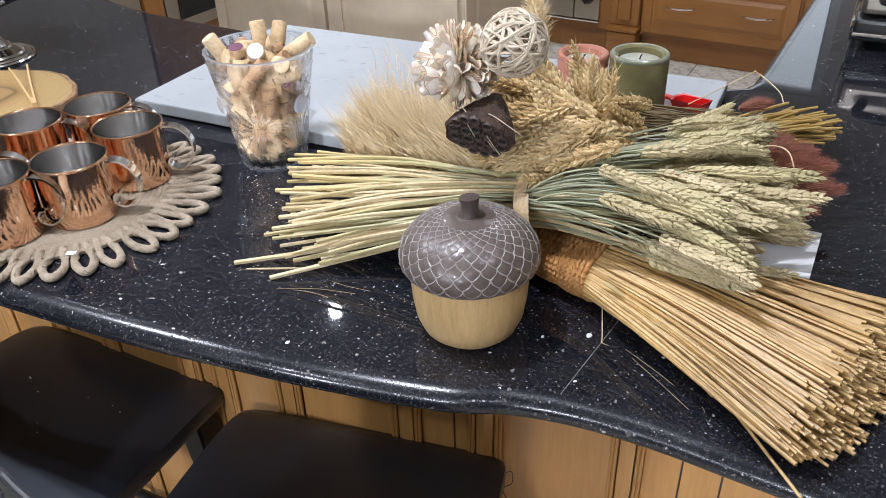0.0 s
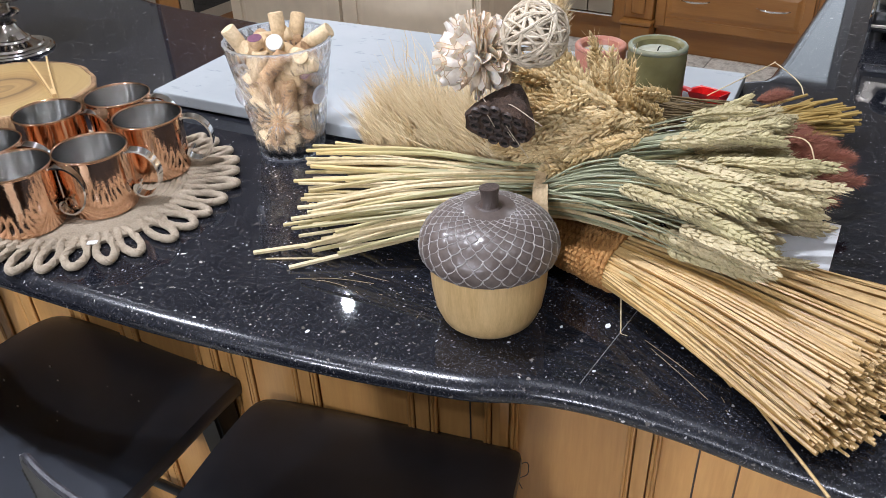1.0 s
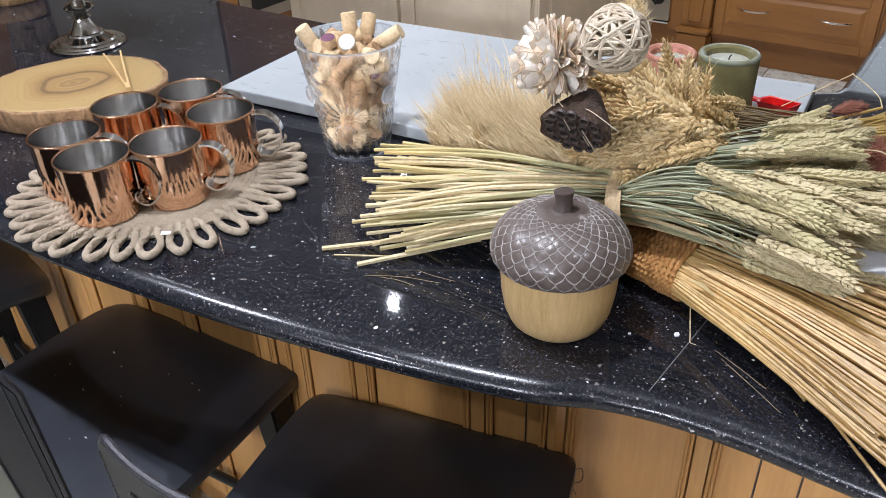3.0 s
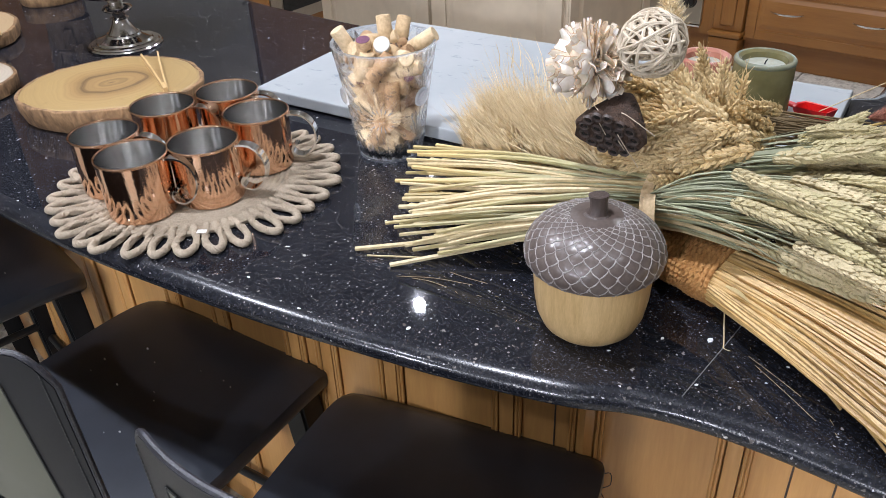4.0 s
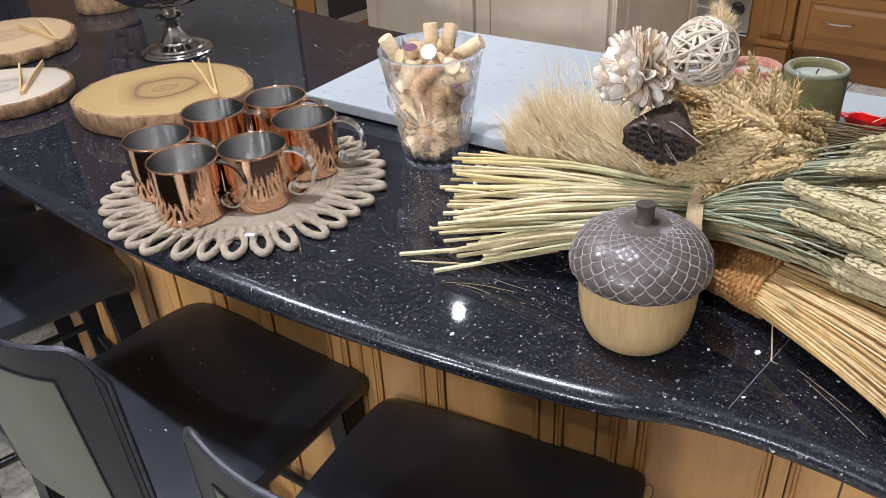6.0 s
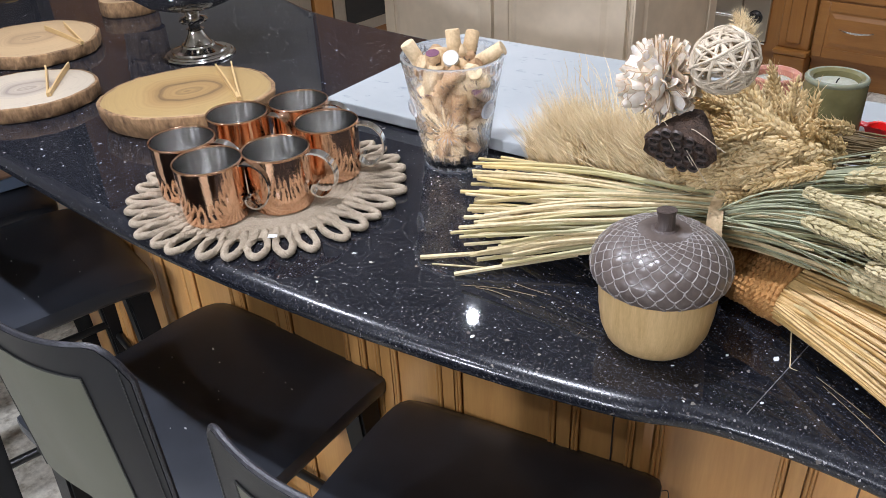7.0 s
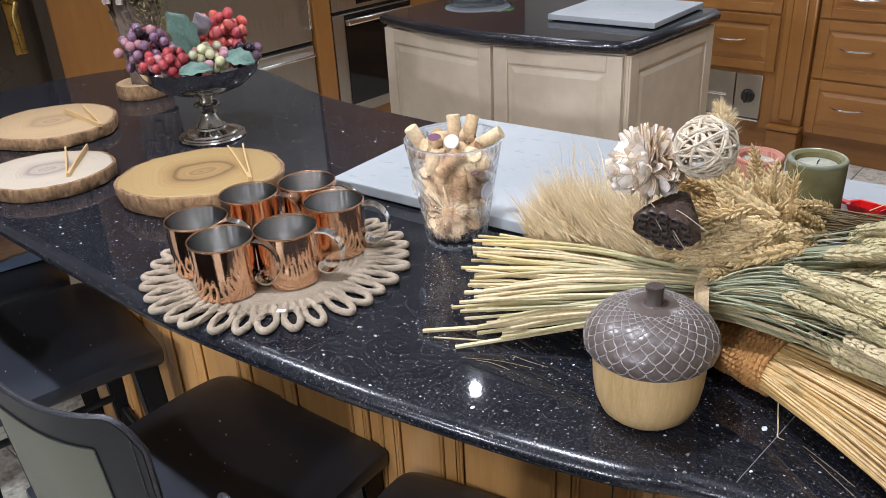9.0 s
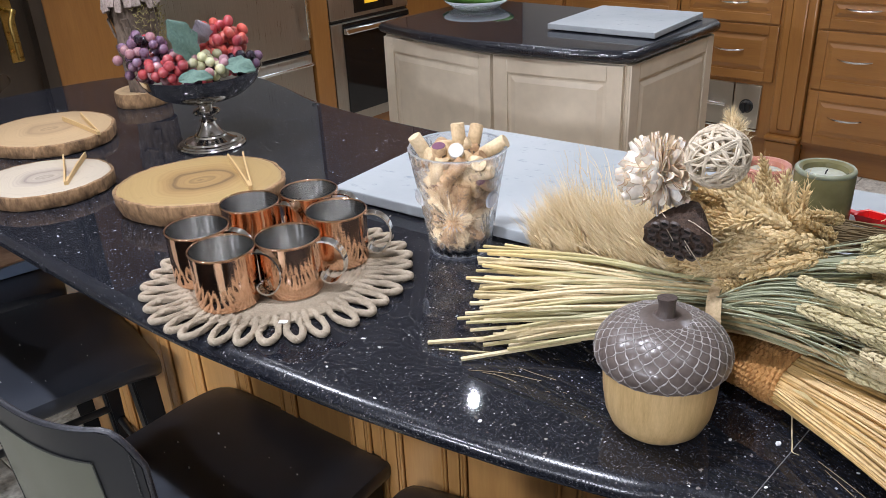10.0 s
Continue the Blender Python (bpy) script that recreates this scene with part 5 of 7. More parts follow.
BARLEY_EARS = [ear_mesh("barley_ear", M["barley"], rnd(0.070, 0.090), 15, 0.0130, 0.0100, 0.26, 0.40, 0.062, 300 + k, 0.14, 0.00072) for k in range(5)]


def plume_mesh(name, material, length, radius, hairs, seed):
    random.seed(seed)
    bm = bmesh.new()
    tube([(0, 0, length * k / 6) for k in range(7)], [radius * 0.45 * math.sin(math.pi * (0.12 + 0.8 * k / 6)) for k in range(7)], 7, bm)
    for k in range(hairs):
        f = rnd(0, 1)
        a = rnd(0, 6.28)
        o = Vector((math.cos(a), math.sin(a), 0))
        r = radius * math.sin(math.pi * (0.1 + 0.82 * f))
        p = Vector((0, 0, length * f)) + o * r * 0.3
        hair(bm, p, p + o * r * rnd(0.5, 1.0) + Vector((0, 0, rnd(0.004, 0.014))), 0.0005)
    return sharpen(mesh_of(name, bm, material), 60)


PLUMES = [plume_mesh("grass_plume", M["maroon"], 0.100, 0.021, 1000, 400 + k) for k in range(3)]
FUZZY = plume_mesh("grass_plume", M["barley"], 0.060, 0.019, 620, 450)

# -- wheat sheaf with cut green straw --
sheaf = thing("wheat_sheaf", pose(0, 0, 0), "tied sheaf of pale green dried wheat lying on the counter", "dried wheat")
random.seed(31)
T = Vector((-0.106, 0.070, 1.019))
AX = Vector((0.95, 0.22, 0)).normalized()
CX = Vector((-0.22, 0.95, 0)).normalized()


def fan_tip(s):
    pts = [Vector((0.152, 0.008, 0)), Vector((0.178, 0.090, 0)), Vector((0.174, 0.185, 0)), Vector((0.140, 0.30, 0)), Vector((0.085, 0.395, 0))]
    u = max(0, min(0.999, s)) * 4
    i = int(u)
    return pts[i].lerp(pts[i + 1], u - i)


N_ST = 104
for k in range(N_ST):
    s = (k + 0.5) / N_ST
    s = max(0, min(1, s + rnd(-0.05, 0.05)))
    lay = rnd(0, 1)
    left = Vector((-0.352 - 0.115 * s + rnd(-0.045, 0.055), -0.046 + 0.203 * s + rnd(-0.012, 0.012), 0.926 + 0.036 * lay + 0.014 * s))
    tie = T + CX * (s - 0.5) * 0.056 + Vector((0, 0, (lay - 0.5) * 0.056 * math.sqrt(max(0.05, 1 - (2 * s - 1) ** 2)) + rnd(-0.003, 0.003)))
    right = T + (fan_tip(s) - Vector((T.x, T.y, 0))) * rnd(0.40, 0.55)
    right.z = 1.0 + 0.050 * lay + 0.015 * max(0, 0.4 - s)
    mid = left.lerp(tie, 0.5) + Vector((rnd(-0.01, 0.01), rnd(-0.010, 0.010), rnd(-0.002, 0.010)))
    r0 = rnd(0.0022, 0.0033)
    pts = curve_pts([left, mid, tie, right], 14)
    part("stem", tube(pts, [r0 * (1 - 0.35 * i / 14) for i in range(15)], 6), M["straw_pale"] if rnd(0, 1) < 0.40 else M["straw_green"], sheaf)
for (a, b) in (((-0.426, -0.072, 0.9235), (-0.330, -0.008, 0.936)), ((-0.367, -0.076, 0.9232), (-0.256, 0.025, 0.942)), ((-0.405, -0.074, 0.9225), (-0.34, -0.040, 0.924))):
    part("stem", tube([a, Vector(a).lerp(Vector(b), 0.5), b], 0.0031 if a[0] != -0.405 else 0.0012, 6), M["straw_pale"], sheaf)
for k in range(84):
    s = (k + 0.5) / 84 + rnd(-0.03, 0.03)
    lay = rnd(0.0, 1.0) ** 0.8
    tip = fan_tip(s)
    out = (tip - Vector((T.x, T.y, 0)))
    back = rnd(0.0, 0.085) * (1.2 if lay > 0.6 else 0.8)
    tip3 = Vector((tip.x, tip.y, 0.985 + 0.090 * lay + 0.05 * max(0, 0.3 - s) - 0.25 * max(0, 0.04 - back))) - out.normalized() * back
    d = (out.normalized() + Vector((rnd(-0.10, 0.10), rnd(-0.10, 0.10), -0.10 + 0.10 * lay + rnd(-0.06, 0.06)))).normalized()
    me = GREEN_EARS[k % 5]
    base = tip3 - d * 0.10
    part("wheat_ear", me, None, sheaf, at=aim(base, d, rnd(0, 6.28)))
    q = T + CX * (s - 0.5) * 0.06 + Vector((0, 0, (lay - 0.3) * 0.04))
    part("stem", tube(curve_pts([q, q.lerp(base, 0.5) + Vector((0, 0, 0.008)), base, base + d * 0.01], 8), 0.0011, 5), M["leaf_dry"], sheaf)
for k in range(26):
    s = rnd(0, 1)
    a = T + CX * (s - 0.5) * 0.06 + Vector((0, 0, rnd(0.0, 0.032)))
    e = T + (fan_tip(s) - Vector((T.x, T.y, 0))) * rnd(0.45, 0.75)
    e.z = 1.01 + rnd(0, 0.06)
    w0 = rnd(0.004, 0.008)
    pts = curve_pts([a - AX * 0.06 + Vector((0, 0, -0.006)), a, a.lerp(e, 0.5) + Vector((0, 0, rnd(0.004, 0.018))), e], 12)
    part("blade", ribbon(pts, [w0 * math.sin(math.pi * (0.08 + 0.9 * i / 12)) for i in range(13)], 0.0004, (CX + Vector((0, 0, rnd(-0.8, 0.8)))).normalized()), M["leaf_dry"], sheaf)
# husk tie round the sheaf
ring = [T + CX * 0.039 * math.cos(a) + Vector((0, 0, 0.036 * math.sin(a))) + AX * 0.004 * math.sin(2 * a) for a in [2 * math.pi * k / 30 for k in range(31)]]
part("husk_tie", ribbon(ring, 0.0115, 0.0016, AX), M["husk"], sheaf, "strip of dry corn husk tied round")
part("husk_tail", ribbon(curve_pts([T + CX * -0.030 + Vector((0, 0, 0.028)), T + CX * -0.042 + Vector((0.004, 0, 0.005)), T + CX * -0.040 + Vector((0.010, 0, -0.022))], 8), 0.012, 0.0012, AX), M["husk"], sheaf)
for k, (p, d) in enumerate((((0.066, 0.330, 1.004), (0.75, 0.66, -0.10)), ((0.078, 0.312, 0.998), (0.80, 0.58, -0.16)), ((0.085, 0.290, 0.990), (0.84, 0.50, -0.16)), ((0.070, 0.370, 1.006), (0.62, 0.75, -0.12)),
                          ((0.088, 0.335, 0.992), (0.78, 0.62, -0.14)), ((0.070, 0.262, 0.972), (0.90, 0.40, -0.10)), ((0.030, 0.455, 1.010), (0.55, 0.80, -0.05)), ((0.098, 0.305, 0.980), (0.84, 0.55, -0.12)))):
    part("grass_plume", PLUMES[k % 3], None, sheaf, "deep maroon feathery seed head", at=aim(p, d, k) @ Matrix.Scale(0.6 if k in (3, 6) else 1.0, 4))
# two bent bare stalks standing out at the back
part("bent_stalk", tube(curve_pts([(-0.01, 0.33, 1.055), (0.045, 0.40, 1.080), (0.052, 0.407, 1.081), (0.085, 0.385, 1.070), (0.096, 0.37, 1.060)], 20), 0.0007, 5), M["straw_pale"], sheaf)
part("bent_stalk", tube(curve_pts([(0.06, 0.235, 1.05), (0.115, 0.25, 1.058), (0.135, 0.235, 1.045), (0.139, 0.222, 1.02)], 20), 0.0008, 5), M["husk"], sheaf)

# -- dried bouquet: barley, golden wheat, wooden flower, vine ball, lotus pod --
bouquet = thing("dried_bouquet", pose(0, 0, 0), "dried bouquet of barley, golden wheat, shaved-wood flower and vine ball", "dried flowers")
random.seed(47)
HEAD = Vector((-0.13, 0.20, 1.035))
for k in range(46):
    a = HEAD + Vector((rnd(-0.04, 0.05), rnd(-0.02, 0.06), rnd(-0.05, 0.02)))
    e = Vector((0.04 + rnd(-0.03, 0.05), 0.47 + rnd(-0.06, 0.05), 0.965 + rnd(-0.012, 0.018)))
    part("stem", tube(curve_pts([a, a.lerp(e, 0.5) + Vector((0, 0, rnd(-0.012, 0.006))), e], 8), rnd(0.0010, 0.0017), 5), M["stem_dull"], bouquet)
for k in range(70):
    e = Vector((0.126, 0.558, 0.946)) + Vector((rnd(-0.055, 0.030), rnd(-0.035, 0.045), rnd(0, 0.030)))
    a = Vector((0.0, 0.44, 0.965)) + Vector((rnd(-0.03, 0.03), rnd(-0.03, 0.03), rnd(-0.012, 0.012)))
    part("stem", tube([a, a.lerp(e, 0.5) + Vector((0, 0, rnd(-0.003, 0.003))), e], rnd(0.0017, 0.0025), 6), M["stem_gold"], bouquet)


for k in range(60):
    a = Vector((-0.105, 0.325, 1.022)) + Vector((0.5, -0.85, 0)) * rnd(-0.055, 0.055) + Vector((rnd(-0.03, 0.03), rnd(-0.01, 0.01), rnd(-0.02, 0.014)))
    e = Vector((0.035, 0.485, 0.972)) + Vector((0.6, -0.8, 0)) * rnd(-0.03, 0.03) + Vector((rnd(-0.02, 0.03), 0, rnd(-0.012, 0.012)))
    part("stem", tube(curve_pts([a, a.lerp(e, 0.5) + Vector((rnd(-0.004, 0.004), rnd(-0.004, 0.004), rnd(-0.006, 0.008))), e], 7), rnd(0.0010, 0.0017), 5), M["stem_dull"], bouquet)


for k in range(300):
    s, lay = rnd(0, 1), rnd(0, 1)
    # the ears rise out of a swath that lies behind the cut straw; those at its far end lean out lowest
    base = Vector((-0.425, 0.175, 0.938)).lerp(Vector((-0.135, 0.095, 1.0)), s) + Vector((rnd(-0.012, 0.012), 0.055 * lay, 0.012 * rnd(-0.6, 1)))
    d = Vector((-0.30, 0.06, 0.66)).lerp(Vector((-0.58, 0.06, 0.74)), s) + Vector((rnd(-0.16, 0.16), rnd(-0.10, 0.12), rnd(-0.22, 0.10)))
    d.normalize()
    base -= d * rnd(0.0, 0.05) * (1 - 0.5 * (1 - s))
    base.z = max(base.z, TOP + 0.008)
    size = (0.66 + 0.46 * min(1, s * 3.0)) * rnd(0.85, 1.12)
    part("barley_ear", BARLEY_EARS[k % 5], None, bouquet, at=aim(base, d, rnd(0, 6.28)) @ Matrix.Scale(size, 4))
    if k % 2:
        q = Vector((-0.150, 0.165, 0.995)) + Vector((rnd(-0.02, 0.02), rnd(-0.02, 0.03), rnd(-0.02, 0.012)))
        part("stem", tube(curve_pts([q, q.lerp(base, 0.6) + Vector((0, 0, -0.010)), base], 7), 0.0010, 5), M["straw_pale"], bouquet)
# a few upright barley beards at the back
for k in range(9):
    q = Vector((-0.385 + 0.008 * k, 0.20 + rnd(-0.01, 0.02), 1.085))
    e = q + Vector((rnd(-0.035, 0.0), rnd(-0.01, 0.02), rnd(0.018, 0.040)))
    part("awn", tube([q, q.lerp(e, 0.5) + Vector((0.003, 0, 0)), e], [0.0007, 0.0005, 0.0002], 4), M["barley"], bouquet)


def gold_ear(tip, d, roll):
    d = Vector(d).normalized()
    part("wheat_ear", GOLD_EARS[int(roll * 10) % 5], None, bouquet, "golden dry wheat ear", at=aim(Vector(tip) - d * 0.095, d, roll) @ Matrix.Diagonal((1.12, 1.12, 1.04, 1)))


SRC = Vector((-0.01, 0.30, 1.03))
for k in range(64):
    u, v = rnd(0, 1), rnd(0, 1)
    # the heap of ears runs from the sheaf's tie back and up towards the candle
    tip = Vector((-0.128, 0.030, 1.070)).lerp(Vector((-0.052, 0.085, 1.062)), u).lerp(Vector((-0.185, 0.165, 1.105)).lerp(Vector((-0.070, 0.215, 1.100)), u), v)
    tip += Vector((rnd(-0.01, 0.01), rnd(-0.01, 0.01), rnd(-0.035, 0.018)))
    d = (tip - SRC).normalized() + Vector((rnd(-0.25, 0.25), rnd(-0.25, 0.25), rnd(-0.15, 0.22)))
    gold_ear(tip, d, rnd(0, 6.28))
for k in range(13):
    # upright ears behind the ball
    f = k / 12
    tip = Vector((-0.150, 0.16, 1.175)).lerp(Vector((-0.085, 0.25, 1.115)), f) + Vector((rnd(-0.012, 0.012), rnd(-0.015, 0.015), rnd(-0.045, 0.008)))
    d = Vector((-0.45 + 0.1 * f, 0.12 + rnd(-0.2, 0.2), 0.85)) + Vector((rnd(-0.18, 0.18), rnd(-0.1, 0.1), 0))
    gold_ear(tip, d, rnd(0, 6.28))
for k in range(16):
    c = Vector((-0.189, 0.171, 1.120)).lerp(Vector((-0.157, 0.151, 1.085)), k / 15) + Vector((rnd(-0.012, 0.012), rnd(-0.012, 0.012), rnd(-0.012, 0.012)))
    d = Vector((-0.65, -0.35, 0.15)) + Vector((rnd(-0.35, 0.35), rnd(-0.35, 0.35), rnd(-0.3, 0.5)))
    gold_ear(c + d.normalized() * 0.045, d, rnd(0, 6.28))
for k in range(10):
    tip = Vector((-0.158, 0.150, 1.118)) + Vector((rnd(-0.014, 0.016), rnd(-0.014, 0.014), rnd(-0.018, 0.014)))
    gold_ear(tip, Vector((-0.6, -0.3, 0.45)) + Vector((rnd(-0.25, 0.25), rnd(-0.25, 0.25), rnd(-0.2, 0.2))), rnd(0, 6.28))
for k in range(7):
    tip = Vector((-0.152, 0.090, 1.070)) + Vector((rnd(-0.012, 0.012), rnd(-0.010, 0.010), rnd(-0.014, 0.012)))
    gold_ear(tip, Vector((-0.8, -0.4, -0.05)) + Vector((rnd(-0.25, 0.25), rnd(-0.25, 0.25), rnd(-0.2, 0.2))), rnd(0, 6.28))
for k in range(9):
    tip = Vector((-0.170, 0.130, 1.095)).lerp(Vector((-0.120, 0.100, 1.080)), k / 8) + Vector((rnd(-0.01, 0.01), rnd(-0.012, 0.012), rnd(-0.012, 0.010)))
    gold_ear(tip, Vector((-0.75, -0.45, 0.10)) + Vector((rnd(-0.25, 0.25), rnd(-0.25, 0.25), rnd(-0.2, 0.3))), rnd(0, 6.28))
for k in range(16):
    f = k / 15
    tip = Vector((-0.205, 0.082, 1.035)).lerp(Vector((-0.112, 0.062, 1.062)), f) + Vector((rnd(-0.012, 0.012), rnd(-0.012, 0.012), rnd(-0.012, 0.014)))
    gold_ear(tip, Vector((-0.75, -0.30 - 0.2 * f, -0.25)) + Vector((rnd(-0.2, 0.2), rnd(-0.2, 0.2), rnd(-0.15, 0.15))), rnd(0, 6.28))
for k in range(13):
    f = k / 12
    tip = Vector((-0.175, 0.36, 1.105)).lerp(Vector((-0.060, 0.19, 1.095)), f) + Vector((rnd(-0.012, 0.012), rnd(-0.015, 0.015), rnd(-0.02, 0.012)))
    gold_ear(tip, Vector((-0.30 + 0.5 * f, 0.25 - 0.3 * f, 0.75 - 0.4 * f)) + Vector((rnd(-0.15, 0.15), rnd(-0.15, 0.15), 0)), rnd(0, 6.28))
part("grass_plume", FUZZY, None, bouquet, "pale green fuzzy seed head", at=aim((-0.135, 0.165, 1.155), (-0.35, 0.12, 0.9), 0))
for p, d in (((-0.10, 0.25, 1.085), (-0.25, 0.25, 0.9)), ((-0.085, 0.26, 1.08), (-0.05, 0.2, 0.95))):
    for k in range(4):
        q = Vector(p) + Vector((rnd(-0.01, 0.01), 0, 0))
        part("awn", tube([q, q + Vector(d) * 0.03, q + Vector(d) * rnd(0.035, 0.055) + Vector((rnd(-0.01, 0.01), 0, 0))], [0.0007, 0.0005, 0.0002], 4), M["ear_gold"], bouquet)


def petal_mesh(length, width, curl, seed):
    random.seed(seed)
    bm = bmesh.new()
    rows = []
    n = 6
    for i in range(n + 1):
        f = i / n
        w = width * (0.25 + 0.75 * math.sin(math.pi * min(1, 0.15 + 0.62 * f))) * (1 if f < 0.95 else 0.8)
        rows.append([Vector((x * w / 2, curl * length * f * f + 0.18 * w * (x * x - 0.4), length * f)) for x in (-1, -0.5, 0, 0.5, 1)])
    top = [[bm.verts.new(p + Vector((0, 0.0005, 0))) for p in r] for r in rows]
    bot = [[bm.verts.new(p - Vector((0, 0.0005, 0))) for p in r] for r in rows]
    for a, sgn in ((top, 1), (bot, -1)):
        for i in range(n):
            for j in range(4):
                f = (a[i][j], a[i][j + 1], a[i + 1][j + 1], a[i + 1][j])
                bm.faces.new(f if sgn > 0 else f[::-1])
    edge = [(i, 0) for i in range(n + 1)] + [(n, j) for j in range(1, 5)] + [(i, 4) for i in range(n - 1, -1, -1)] + [(0, j) for j in range(3, 0, -1)]
    for (i, j), (k, l) in zip(edge, edge[1:] + edge[:1]):
        bm.faces.new((top[i][j], top[k][l], bot[k][l], bot[i][j])).material_index = 1
    return sharpen(mesh_of("petal", bm, [M["shaving"], M["shaving_edge"]]), 50)


PETALS = [petal_mesh(0.032, 0.017, 0.25, 1), petal_mesh(0.036, 0.013, 0.10, 2), petal_mesh(0.028, 0.021, 0.45, 3), petal_mesh(0.039, 0.008, 0.05, 4)]
FL = Vector((-0.188, 0.060, 1.163))
flower = part("wooden_flower", lathe([(0, -0.02), (0.012, -0.012), (0.016, 0), (0.012, 0.012), (0, 0.02)], 16), M["shaving"], bouquet, "flower of bleached wood shavings", at=pose(*FL))
random.seed(9)
for k in range(210):
    z = 1 - 2 * (k + 0.5) / 210
    if z < -0.75:
        continue
    a = k * 2.39996 + rnd(-0.15, 0.15)
    r = math.sqrt(1 - z * z)
    d = Vector((r * math.cos(a), r * math.sin(a), z))
    up = z > 0.45
    lean = (d + Vector((0, 0, 0.45 if up else 0.10)) + Vector((rnd(-0.2, 0.2), rnd(-0.2, 0.2), rnd(-0.2, 0.2)))).normalized()
    me = PETALS[3] if up and rnd(0, 1) < 0.55 else PETALS[k % 3]
    part("petal", me, None, flower, at=aim(d * 0.010, lean, rnd(-0.9, 0.9) + math.pi / 2))

BALL = Vector((-0.122, 0.060, 1.198))
ball = part("vine_ball", tube([(0.001, 0, -0.002), (0, 0, 0), (0, 0.001, 0.002)], 0.001, 5), M["vine"], bouquet, "open ball of bleached vine", at=pose(*BALL))
random.seed(77)
for k in range(36):
    n = Vector((rnd(-1, 1), rnd(-1, 1), rnd(-1, 1))).normalized()
    s = n.orthogonal().normalized()
    t = n.cross(s)
    off = rnd(-0.014, 0.014)
    rr = math.sqrt(0.0315 ** 2 - off * off) + rnd(-0.0015, 0.001)
    w1, w2 = rnd(0, 6), rnd(0.0006, 0.0018)
    pts = [n * (off + w2 * math.sin(3 * a + w1)) + (s * math.cos(a) + t * math.sin(a)) * (rr + 0.0008 * math.sin(5 * a + w1)) for a in [2 * math.pi * i / 40 for i in range(40)]]
    part("vine", tube(pts, rnd(0.0013, 0.0023), 6, closed=True, flat=0.7), M["vine"], ball)

pod_at = aim((-0.146, 0.030, 1.108), (0.05, -0.76, -0.42), 0.45) @ Matrix.Scale(1.05, 4)
pod = part("lotus_pod", lathe([(0.006, -0.050), (0.014, -0.040), (0.026, -0.018), (0.0315, -0.004), (0.0330, 0.0), (0.0320, 0.0025), (0.030, 0.001), (0.0, 0.0005)], 36,
           wobble=lambda a, i: 0.92 * (1 + 0.05 * math.sin(5 * a + i) + 0.04 * math.sin(11 * a)) * (1 + 0.22 * math.cos(2 * a + 0.6))), M["pod"], bouquet, "dark brown dried lotus seed pod", at=pod_at)
random.seed(13)
cells = [(0, 0)] + [(0.0125 * math.cos(2 * math.pi * k / 6), 0.0125 * math.sin(2 * math.pi * k / 6)) for k in range(6)] + [(0.0255 * math.cos(2 * math.pi * k / 13), 0.0255 * math.sin(2 * math.pi * k / 13)) for k in range(13)]
for cx, cy in cells:
    rim = lathe([(0.0036, -0.001), (0.0040, 0.0022), (0.0052, 0.0030), (0.0060, 0.0003)], 12)
    part("seed_hole", rim, M["stem_brown"], pod, at=pose(cx + rnd(-0.001, 0.001), cy + rnd(-0.001, 0.001), 0.0006))
    # black disc closes each hole as its inner shade
    part("hole_shade", lathe([(0, -0.0002), (0.0040, 0.0012)], 12), M["gap_black"], pod, at=pose(cx, cy, 0.0006))
for k in range(5):
    a = rnd(0, 6.28)
    p0 = Vector((-0.165 + rnd(-0.02, 0.03), 0.045, 1.125 + rnd(-0.01, 0.01)))
    p1 = p0 + Vector((rnd(-0.01, 0.06), rnd(-0.03, 0.0), rnd(-0.05, 0.02)))
    part("tendril", tube(curve_pts([p0, p0.lerp(p1, 0.4) + Vector((rnd(-0.008, 0.008), -0.010, rnd(0.004, 0.016))), p1], 10), 0.00042, 5), M["vine"], bouquet)

# -- straw broom with rope-bound neck --
broom = thing("straw_broom", pose(0, 0, 0), "hand broom of golden straw with coir-bound neck", "broom")
NECK, ENDC = Vector((-0.022, 0.083, 0.9555)), Vector((0.270, 0.013, 0.9560))
BD = (ENDC - NECK).normalized()
BS = Vector((-BD.y, BD.x, 0))
BS = BS if BS.y > 0 else -BS
random.seed(63)
for k in range(296):
    while True:
        u, v = rnd(-1, 1), rnd(-1, 1)
        if u * u + v * v <= 1:
            break
    n0 = NECK - BD * 0.03 + BS * u * 0.043 + Vector((0, 0, v * 0.027))
    n1 = NECK + BD * 0.02 + BS * u * 0.050 + Vector((0, 0, v * 0.030))
    e = ENDC + BS * (u * 0.128 + rnd(-0.005, 0.005)) + Vector((0, 0, v * 0.032)) + BD * (rnd(-0.014, 0.011) - 0.018 * (v + 1) - 0.012 * u * u)
    m1 = n1.lerp(e, 0.45) + Vector((rnd(-0.003, 0.003), rnd(-0.003, 0.003), 0.005 + rnd(-0.002, 0.004)))
    for q in (n0, n1, m1, e):
        q.z = max(q.z, TOP + 0.0035)
    r0 = rnd(0.0016, 0.0027)
    part("straw", tube(curve_pts([n0, n1, m1, e], 9), [r0 * (0.8 + 0.25 * i / 9) for i in range(10)], 6), M["broom"], broom)
bm = bmesh.new()
